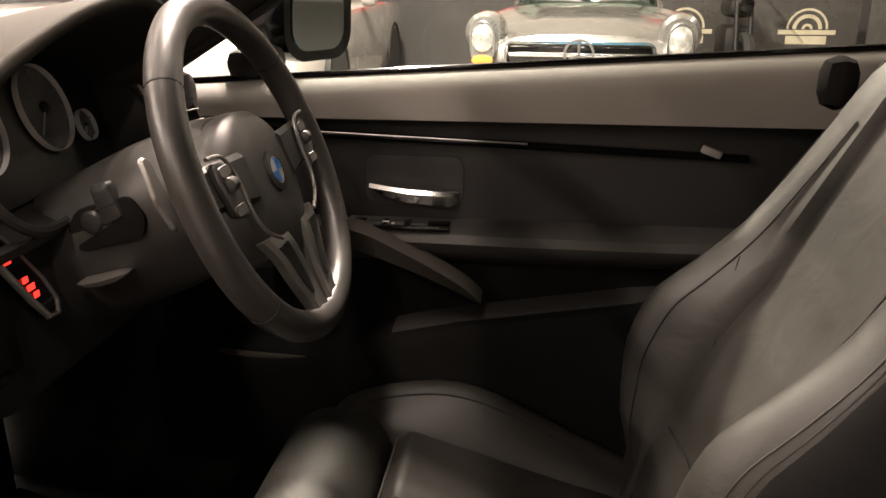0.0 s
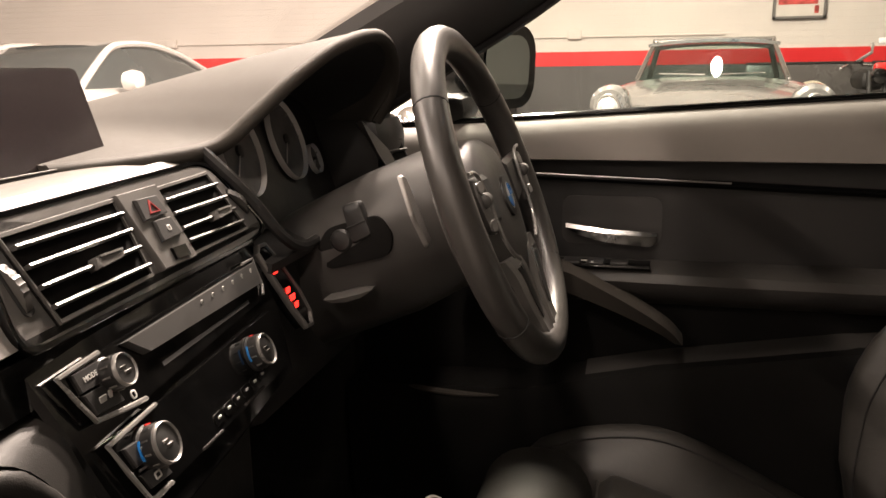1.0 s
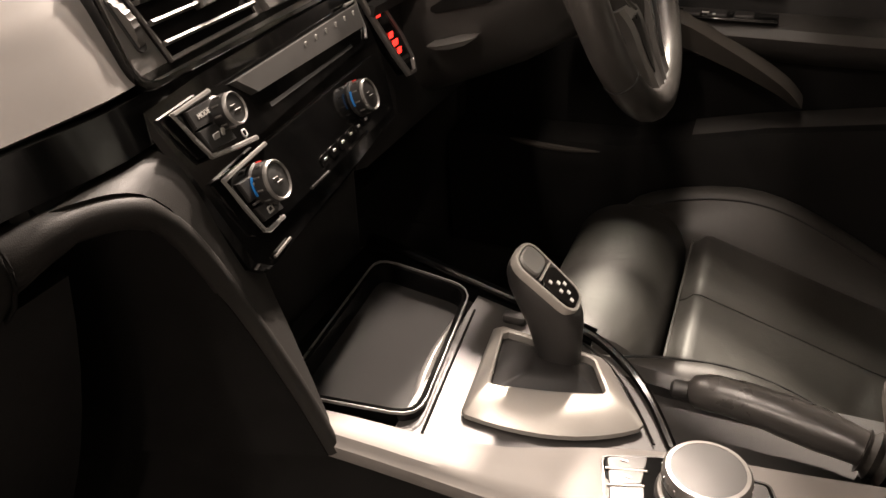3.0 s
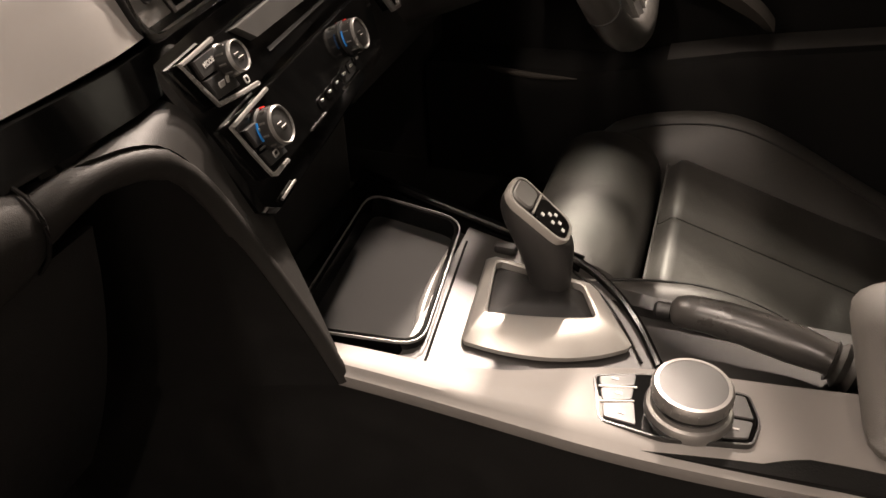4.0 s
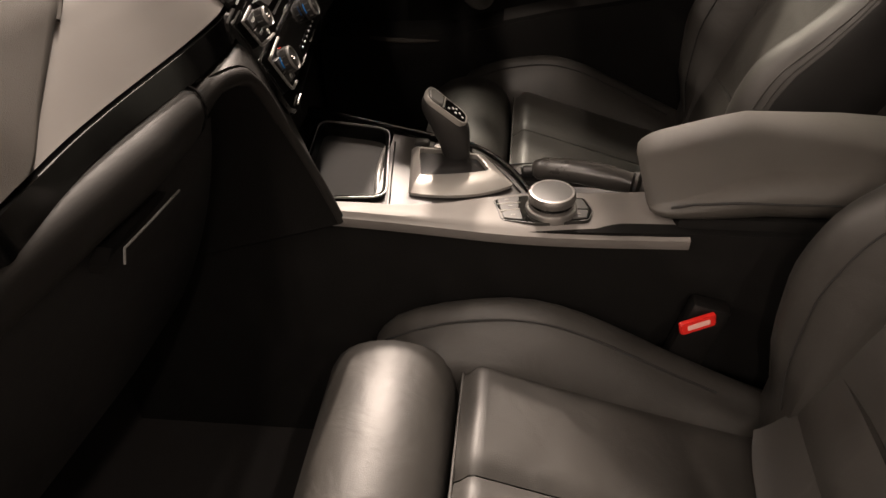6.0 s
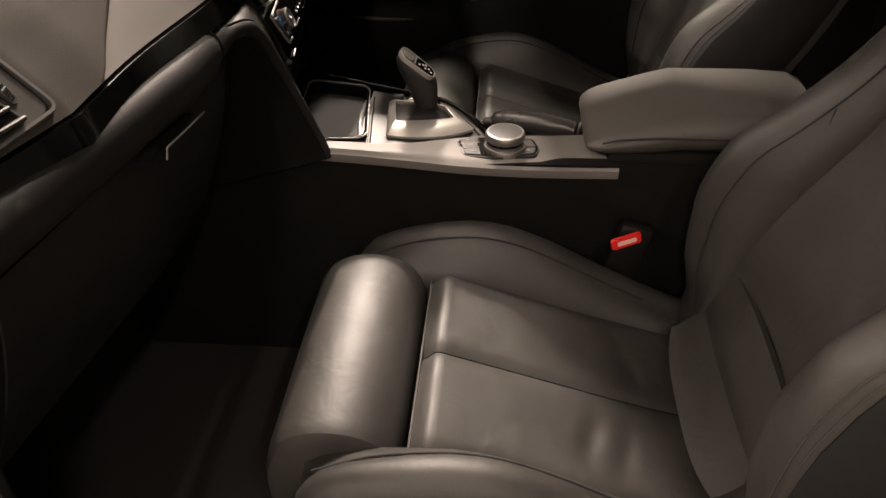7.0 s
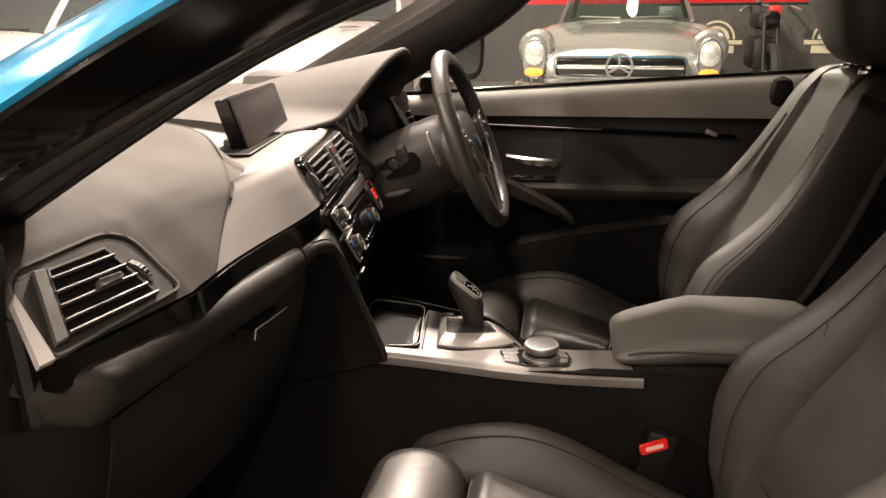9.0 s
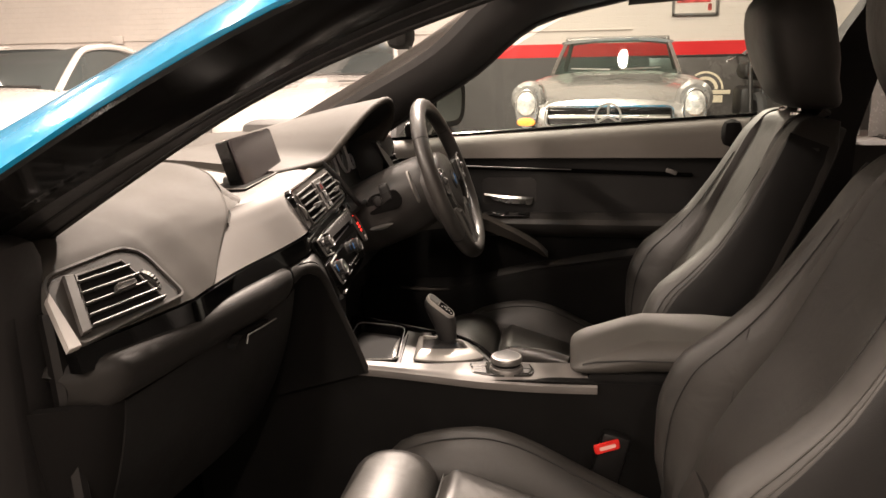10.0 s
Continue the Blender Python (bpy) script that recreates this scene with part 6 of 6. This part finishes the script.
KM = axes((-0.014, 0.481, 0.5925), (1, 0.0, -0.03), (0, 1, 0.0))
kp = [(-0.071, 0.010), (-0.060, -0.034), (-0.015, -0.0375), (0.046, -0.023), (0.051, 0.0), (0.042, 0.026), (-0.031, 0.0245)]
part("key_plate", plate(rounded(kp, 0.006), KM, 0.005, 0.0, 0.002), GLOSS, rc, "gloss black key plate")
part("plate_edge", bezel(rounded([(-0.0135 + (u + 0.0135) * 1.02, v * 1.03) for u, v in kp], 0.006), KM, 0.0020, 0.0055), SATINBLACK, rc)
for corners in ([(-0.067, 0.0085), (-0.0645, -0.001), (-0.040, 0.0065), (-0.040, 0.019)], [(-0.0640, -0.003), (-0.0605, -0.016), (-0.040, -0.008), (-0.040, 0.0045)], [(-0.0600, -0.018), (-0.0575, -0.031), (-0.034, -0.032), (-0.038, -0.010)], [(0.022, -0.024), (0.043, -0.019), (0.046, -0.002), (0.022, -0.004)], [(0.022, -0.001), (0.0465, 0.001), (0.040, 0.022), (0.018, 0.022)]):
    part("key", plate(rounded(corners, 0.002, 3), KM, 0.0016, 0.005, 0.0006), PIANOKEY, rc)
for p, q in (((-0.066, -0.002), (-0.038, 0.0055)), ((-0.062, -0.017), (-0.038, -0.009))):
    part("key_edge", sweep([KM @ Vector((*p, 0.0062)), KM @ Vector((*q, 0.0062))], 0.0008, 6), SATIN, rc)
for u, v in ((-0.055, 0.009), (-0.050, -0.005), (-0.046, -0.024), (0.034, -0.013)):
    part("key_mark", box(KM @ Vector((u, v, 0.0070)), (0.005, 0.0016, 0.0006), 0), GREYMETAL, rc)
KC = (-0.0135, 0.4775, 0.588)
kn = part("knob", lathe([(0.0318, 0.006), (0.0318, 0.0125), (0.0305, 0.0150), (0.0280, 0.0160), (0.0278, 0.0195)], KC, (0, 0, 1), 44), GREYMETAL, rc, "satin silver knob")
part("knob_groove", lathe([(0.0265, 0.018), (0.0265, 0.026)], KC, (0, 0, 1), 40), GLOSS, kn)
part("knob_ring", hoop([(0.0245, 0.0245), (0.0285, 0.0245), (0.0292, 0.0275), (0.0290, 0.0330), (0.0272, 0.0355), (0.0245, 0.0358)], KC, (0, 0, 1), 48), GREYMETAL, kn)
part("touch_face", lathe([(0.0250, 0.030), (0.0250, 0.0355), (0.02, 0.0360), (0.001, 0.0362)], KC, (0, 0, 1), 40), mat("touch_pad", (0.030, 0.029, 0.0275), 0.50, vary=0.08), kn, "dark grey touch face")
for k in range(28):
    q = 2 * math.pi * k / 28
    part("rib", box((KC[0] + 0.0291 * math.cos(q), KC[1] + 0.0291 * math.sin(q), KC[2] + 0.0300), (0.0008, 0.0010, 0.0042), 0, Matrix.Rotation(q, 4, "Z")), GREYMETAL, kn)
# handbrake
hbk = thing("handbrake", (0.04, 0.61, 0.55), "black leather handbrake lever with pleated gaiter", "handbrake")
part("grip", sweep(smooth_path([(-0.034, 0.632, 0.562), (-0.01, 0.629, 0.567), (0.03, 0.624, 0.566), (0.07, 0.618, 0.562), (0.10, 0.612, 0.558)], 4), [0.010, 0.014, 0.015, 0.016, 0.016, 0.016, 0.017, 0.017, 0.017, 0.018, 0.018, 0.018, 0.018, 0.017, 0.016, 0.015, 0.015], 14), mat("smooth_leather", (0.0426, 0.03976, 0.03692), 0.32, vary=0.15), hbk)
part("button", lathe([(0.008, 0), (0.008, 0.012), (0.005, 0.015)], (-0.036, 0.6345, 0.5595), (-1, 0.06, -0.1), 14), PLASTIC, hbk)
part("gaiter", sweep(smooth_path([(0.10, 0.612, 0.556), (0.13, 0.606, 0.55), (0.17, 0.60, 0.535)], 6), [0.019, 0.016, 0.021, 0.017, 0.023, 0.018, 0.025, 0.019, 0.027, 0.02, 0.028, 0.022, 0.03], 12), LEATHER, hbk)
# armrest lid
ar = thing("armrest", (0.26, 0.55, 0.6), "padded leather centre armrest on the console", "armrest")
rings = []
for x, zb, zt, w in ((0.1035, 0.603, 0.607, 0.066), (0.106, 0.601, 0.611, 0.082), (0.112, 0.600, 0.616, 0.092), (0.122, 0.600, 0.621, 0.099), (0.135, 0.600, 0.626, 0.103), (0.17, 0.600, 0.638, 0.105), (0.205, 0.600, 0.651, 0.105), (0.24, 0.603, 0.661, 0.105), (0.36, 0.603, 0.662, 0.105), (0.42, 0.603, 0.658, 0.105), (0.44, 0.61, 0.65, 0.10)):
    zc, hh = (zb + zt) / 2, (zt - zb)
    rings.append([Vector((x, 0.556 + u * (1 - 0.06 * max(0, v / hh)), zc + v + 0.006 * sstep(0.0, 0.5, v / hh) * (1 - 1.6 * (u / w) ** 2))) for u, v in rrect(2 * w, hh, min(0.032, hh * 0.48), 7)])
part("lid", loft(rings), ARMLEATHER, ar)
part("seam", sweep([Vector((x, 0.4515, z)) for x, z in ((0.125, 0.622), (0.15, 0.628), (0.2, 0.632), (0.3, 0.633), (0.43, 0.633))], 0.0016, 6), SEAMLINE, ar)
part("box", box((0.285, 0.565, 0.50), (0.30, 0.215, 0.21), 0.012), CONSIDE, ar)

# ---------- front seats ----------
def front_seat(yc, label, dx=0.0, dz=0.0):
    o = thing("front_seat", (0.08, yc, 0.2), label, "car seat", "front seats")

    def P(x, l, z):
        return Vector((x, yc + l, z))

    def top_z(x):
        return 0.478 - 0.016 * sstep(-0.088, -0.110, x) - 0.31 * max(0, x + 0.09) + 0.10 * max(0, x - 0.12) ** 1.5
    def Q(x, l, z):
        return Vector((x + dx, yc + l, z + dz))
    def dent(x, l):
        """Creases and a dent that sitting has left in the cushion."""
        return 0.0045 * math.exp(-((x - 0.105 - 0.25 * (l + 0.075)) / 0.012) ** 2 - ((l + 0.078) / 0.042) ** 2) + 0.004 * math.exp(-((x - 0.150 - 0.2 * (l + 0.075)) / 0.010) ** 2 - ((l + 0.085) / 0.040) ** 2) + 0.0035 * math.exp(-((x - 0.17 + 0.3 * (l - 0.06)) / 0.011) ** 2 - ((l - 0.07) / 0.05) ** 2)

    # cushion centre: two panels with a pinched seam between them
    for l0, l1 in ((-0.160, -0.0010), (0.0010, 0.160)):
        part("cushion_panel", patch(lambda u, x: Q(x, l0 + (l1 - l0) * u, top_z(x) - 0.008 * (2 * u - 1) ** 8 - 0.006 * (1 - (2 * u - 1) ** 2) * sstep(0.0, 0.12, x) - dent(x, l0 + (l1 - l0) * u)), lin(0, 1, 17), lin(-0.110, 0.30, 52), 0.05, (0, 0, 1)), LEATHER, o)
    # thigh support
    ext = []
    for a in lin(-100, 95, 18):
        q = radians(a)
        ext.append((-0.196 + 0.080 * math.sin(q), 0.40 + 0.102 * max(0, math.cos(q)) ** 0.6 if math.cos(q) > 0 else 0.40 + 0.03 * math.cos(q)))
    rr_ = []
    for l, f in ((-0.172, 0.90), (-0.166, 0.97), (-0.15, 1.0), (0.0, 1.01), (0.15, 1.0), (0.166, 0.97), (0.172, 0.90)):
        rr_.append([Q(-0.205 + (x + 0.205) * (0.5 + 0.5 * f), l, 0.34 + (z - 0.34) * f) for x, z in ext] + [Q(-0.14, l, 0.33), Q(-0.26, l, 0.33)])
    part("thigh_support", loft(rr_), LEATHER, o)
    part("gap_piping", sweep([Q(-0.1105, l, 0.4600 + 0.003 * (1 - (l / 0.17) ** 2)) for l in lin(-0.158, 0.158, 14)], 0.0016, 6), STITCH, o, "pale stitched piping")
    part("cushion_flap", patch(lambda u, v: Q(0.236 - 0.014 * (1 - abs(u) ** 3) * (1 - v) + 0.050 * v, 0.148 * u, 0.3905 + 0.010 * (1 - v) * abs(u) ** 4 + 0.062 * v ** 1.3), lin(-1, 1, 17), lin(0, 1, 8), 0.008, (-0.6, 0, 0.8)), LEATHER, o, "leather flap behind the cushion")
    for s in (-1, 1):
        # cushion side bolster
        sec = []
        for x, ridge, w in ((-0.225, 0.455, 0.030), (-0.20, 0.485, 0.042), (-0.14, 0.508, 0.052), (-0.06, 0.520, 0.058), (0.0, 0.512, 0.058), (0.06, 0.488, 0.056), (0.13, 0.452, 0.052), (0.20, 0.418, 0.048), (0.27, 0.388, 0.045), (0.33, 0.37, 0.042)):
            base = top_z(max(x, -0.09)) - 0.03
            pts = [(0.150, base), (0.168, base + (ridge - base) * 0.55), (0.192, ridge - 0.012), (0.214, ridge), (0.236, ridge - 0.006), (0.254, ridge - 0.034), (0.262, ridge - 0.09), (0.262, 0.29), (0.20, 0.27), (0.150, 0.30)]
            cx_ = 0.21
            k = w / 0.058
            sec.append([Q(x, s * (cx_ + (l - cx_) * (0.6 + 0.4 * k)), z) for l, z in smooth_ring(pts)])
        part("cushion_bolster", loft(smooth_rings(sec)), LEATHER, o)
        rail = smooth_path([(-0.20, 0.485, 0.042), (-0.14, 0.508, 0.052), (-0.06, 0.520, 0.058), (0.0, 0.512, 0.058), (0.06, 0.488, 0.056), (0.13, 0.452, 0.052), (0.20, 0.418, 0.048), (0.27, 0.388, 0.045)], 3)
        # dark sheet stands in for the shade below the cushion bolster's ridge
        part("side_shade", patch(lambda k, j: Q(rail[int(j)].x, s * (0.21 + ((0.2430, 0.2610, 0.2690, 0.2700, 0.2700)[int(k)] - 0.21) * (0.6 + 0.4 * rail[int(j)].z / 0.058)), (rail[int(j)].y - (0.020, 0.040, 0.085, 0.12, 0.16)[int(k)])), range(5), range(len(rail)), 0.0025, (0, s, 0)), SHADESIDE, o, "dark sheet for the shade on the bolster side")
        part("bolster_seam", sweep(smooth_path([Q(x, s * 0.196, z) for x, z in ((-0.21, 0.470), (-0.14, 0.500), (-0.06, 0.512), (0.0, 0.504), (0.06, 0.480), (0.13, 0.444), (0.20, 0.410))], 4), 0.0015, 6), SEAMLINE, o)
    part("seat_base", box(Q(0.04, 0, 0.285), (0.50, 0.44, 0.09), 0.03), DARKPLASTIC, o)
    part("seat_rail", box(Q(0.03, -0.19, 0.225), (0.56, 0.03, 0.03), 0.005), GREYMETAL, o)
    part("seat_rail", box(Q(0.03, 0.19, 0.225), (0.56, 0.03, 0.03), 0.005), GREYMETAL, o)

    # backrest
    def bx(z):
        return 0.285 + 0.44 * (z - 0.44) - 0.02 * math.sin(max(0, min(1, (z - 0.42) / 0.3)) * math.pi)

    def half(z):
        return interp(z, [(0.36, 0.150), (0.6, 0.150), (0.8, 0.140), (0.95, 0.120), (1.03, 0.10)])

    def face(u, k):
        z = min(0.37 + 0.021 * k, 1.0)
        q = radians(25 * max(0, k - 30))
        return P(bx(z) + 0.016 * (1 - u * u) + 0.045 * (1 - math.cos(q)), u * half(z) * (1 - 0.12 * sstep(30, 36, k)), z + (0.036 - 0.014 * u * u) * math.sin(q))
    BACK = ((0.42, 0.015, 0.094), (0.475, 0.045, 0.104), (0.535, 0.066, 0.110), (0.575, 0.080, 0.112), (0.62, 0.087, 0.112), (0.655, 0.086, 0.112), (0.70, 0.068, 0.110), (0.765, 0.042, 0.108), (0.845, 0.024, 0.106), (0.92, 0.014, 0.102))
    TALL = BACK + ((0.97, 0.008, 0.097), (1.0, 0.004, 0.089))
    part("backrest_panel", patch(face, lin(-1, 1, 17), range(37), 0.02, (-1, 0, 0.4)), LEATHER, o)
    part("lumbar_flap", patch(lambda u, v: P(bx(0.40 + 0.14 * v) - 0.006 - 0.006 * math.sin(math.pi * v), u * 0.146, 0.385 + 0.135 * v - 0.012 * u * u), lin(-1, 1, 13), lin(0, 1, 8), 0.01, (-1, 0, 0.4)), LEATHER, o)
    part("flap_piping", sweep(smooth_path([P(bx(0.40 + 0.14 * v) - 0.0085 - 0.006 * math.sin(math.pi * v), u * 0.146, 0.385 + 0.135 * v - 0.012 * u * u) for u, v in ((-1, 0.9), (-1, 0.4), (-0.96, 0.04), (-0.5, 0), (0, 0), (0.5, 0), (0.96, 0.04), (1, 0.4), (1, 0.9))], 4), 0.0024, 6), LEATHER, o)
    for s in (-1, 1):
        sec = []
        for z, b, w, sh in ((0.37, 0.0, 0.080, 0), (0.42, 0.015, 0.094, 0), (0.475, 0.045, 0.104, 0), (0.535, 0.066, 0.110, 0), (0.575, 0.080, 0.112, 0), (0.62, 0.087, 0.112, 0), (0.655, 0.086, 0.112, 0), (0.70, 0.068, 0.110, 0), (0.765, 0.042, 0.108, 0), (0.845, 0.024, 0.106, 0), (0.92, 0.014, 0.102, 0), (0.97, 0.008, 0.097, 0), (1.0, 0.004, 0.088, 0.006), (1.018, 0.0, 0.076, 0.020), (1.026, -0.004, 0.062, 0.038), (1.029, -0.010, 0.045, 0.055)):
            h0 = half(z) - 0.012
            pts = [(0.0, 0.0), (0.02, b * 0.55), (0.04, b * 0.92), (0.06, b), (0.082, b * 0.86), (0.10, b * 0.45), (0.108, -0.02), (0.106, -0.075), (0.09, -0.10), (0.0, -0.10)]
            sec.append([P(bx(min(z, 1.0)) + sh - f * 0.93 * (1 - 8 * sh), s * (h0 + l * w / 0.108), z + f * 0.36 * (1 - 12 * sh)) for l, f in smooth_ring(pts)])
        part("back_bolster", loft(smooth_rings(sec)), LEATHER, o)
        part("back_seam", sweep(smooth_path([P(bx(z) - b * 0.72 * 0.93 - 0.001, s * (half(z) - 0.012 + 0.0265 * w / 0.108), z + b * 0.72 * 0.36) for z, b, w in BACK], 4), 0.0011, 6), SEAMLINE, o)
        for dl, df in ((0.090, 0.76), (0.0945, 0.64)):
            part("edge_stitching", sweep(smooth_path([P(bx(z) - b * df * 0.93 - 0.0006, s * (half(z) - 0.012 + dl * w / 0.108), z + b * df * 0.36) for z, b, w in BACK], 4), 0.0009, 6), STITCH, o)
        # dark sheet over the bolster's outer side, with the shade in its colour
        def side(l, k):
            z, b, w = TALL[int(k)]
            f = (0.58 * b, 0.42 * b, 0.10 * b - 0.006, -0.03, -0.075, -0.098)[int(l)]
            d = (0.0995, 0.1045, 0.1085, 0.1105, 0.1085, 0.094)[int(l)]
            return P(bx(z) - f * 0.93, s * (half(z) - 0.012 + d * w / 0.108), z + f * 0.36)
        part("side_shade", patch(side, range(6), range(len(TALL)), 0.004, (0, s, 0)), SHADESIDE, o, "dark sheet for the shade on the bolster side")
        part("cross_seam", sweep(smooth_path([P(x, s * l, z) for x, l, z in ((0.3775, 0.158, 0.745), (0.3725, 0.1525, 0.725), (0.363, 0.142, 0.680), (0.3535, 0.1365, 0.626), (0.349, 0.1352, 0.580))], 4), 0.0013, 6), SEAMLINE, o)
    part("back_shell", loft([[P(bx(z) + 0.085 + a, l * k, z) for a, l in ((0, -1), (0.035, -0.9), (0.05, 0), (0.035, 0.9), (0, 1), (-0.04, 0.9), (-0.04, -0.9))] for z, k in ((0.36, 0.20), (0.5, 0.235), (0.75, 0.22), (0.93, 0.18), (1.0, 0.14))]), PLASTIC, o, "black plastic back shell")
    # headrest on two posts
    hr = []
    for z, w, d, sx in ((1.036, 0.05, 0.03, 0.046), (1.042, 0.09, 0.052, 0.040), (1.062, 0.118, 0.064, 0.028), (1.10, 0.136, 0.068, 0.012), (1.14, 0.147, 0.076, 0.002), (1.19, 0.150, 0.078, -0.010), (1.24, 0.146, 0.074, -0.016), (1.27, 0.132, 0.060, -0.014), (1.285, 0.11, 0.042, -0.012), (1.291, 0.08, 0.02, -0.012)):
        hr.append([P(0.565 + sx + d * math.copysign(abs(math.cos(q)) ** 0.62, math.cos(q)), w * math.copysign(abs(math.sin(q)) ** 0.62, math.sin(q)), z) for q in lin(0, 2 * math.pi, 33)[:-1]])
    part("headrest", loft(smooth_rings(hr)), LEATHER, o)
    for l in (-0.055, 0.055):
        part("headrest_post", sweep([P(0.572, l, 1.0), P(0.585, l, 1.10)], 0.006, 10), CHROME, o)
        part("post_collar", lathe([(0.014, 0), (0.014, 0.008), (0.009, 0.012)], P(0.572, l, 1.022), (0.1, 0, 1), 16), CHROME, o)
    return o


front_seat(0.168, "black leather front passenger seat with side bolsters and thigh support")
front_seat(0.957, "black leather driver's seat with side bolsters and thigh support", 0.04, -0.012)

# seat belt buckle between passenger seat and console
bk = thing("belt_buckle", (0.17, 0.405, 0.45), "black seat belt buckle with a red release button", "buckle")
BM = axes((0.169, 0.404, 0.4885), (0.93, 0.32, 0.17), (-0.25, 0.05, 0.95))
part("red_button", plate(rrect(0.047, 0.017, 0.003, 3), BM, 0.006, 0.0, 0.002), RED, bk, "red release button")
part("button_print", plate(rrect(0.030, 0.007, 0.002, 3), BM, 0.0006, 0.006), mat("pale_print", (0.8, 0.45, 0.4), 0.5), bk, "pale worn lettering bar")
part("casing", box((0.176, 0.425, 0.455), (0.05, 0.026, 0.10), 0.006, Matrix.Rotation(radians(14), 4, "Y")), RUBBER, bk)
# driver's belt guide at the end of the window line
bg = thing("belt_guide", (0.50, 1.25, 0.95), "black seat belt strap hanging at the door pillar", "seat belt")
part("strap", sweep(smooth_path([(0.80, 1.18, 1.22), (0.68, 1.19, 1.0), (0.60, 1.17, 0.93), (0.56, 1.16, 0.80), (0.55, 1.15, 0.5)], 6), 0.024, 8, flat=0.15, up=(0, 1, 0)), SEAMLINE, bg)
part("guide", box((0.50, 1.215, 0.955), (0.05, 0.05, 0.07), 0.022), VOID, bg)
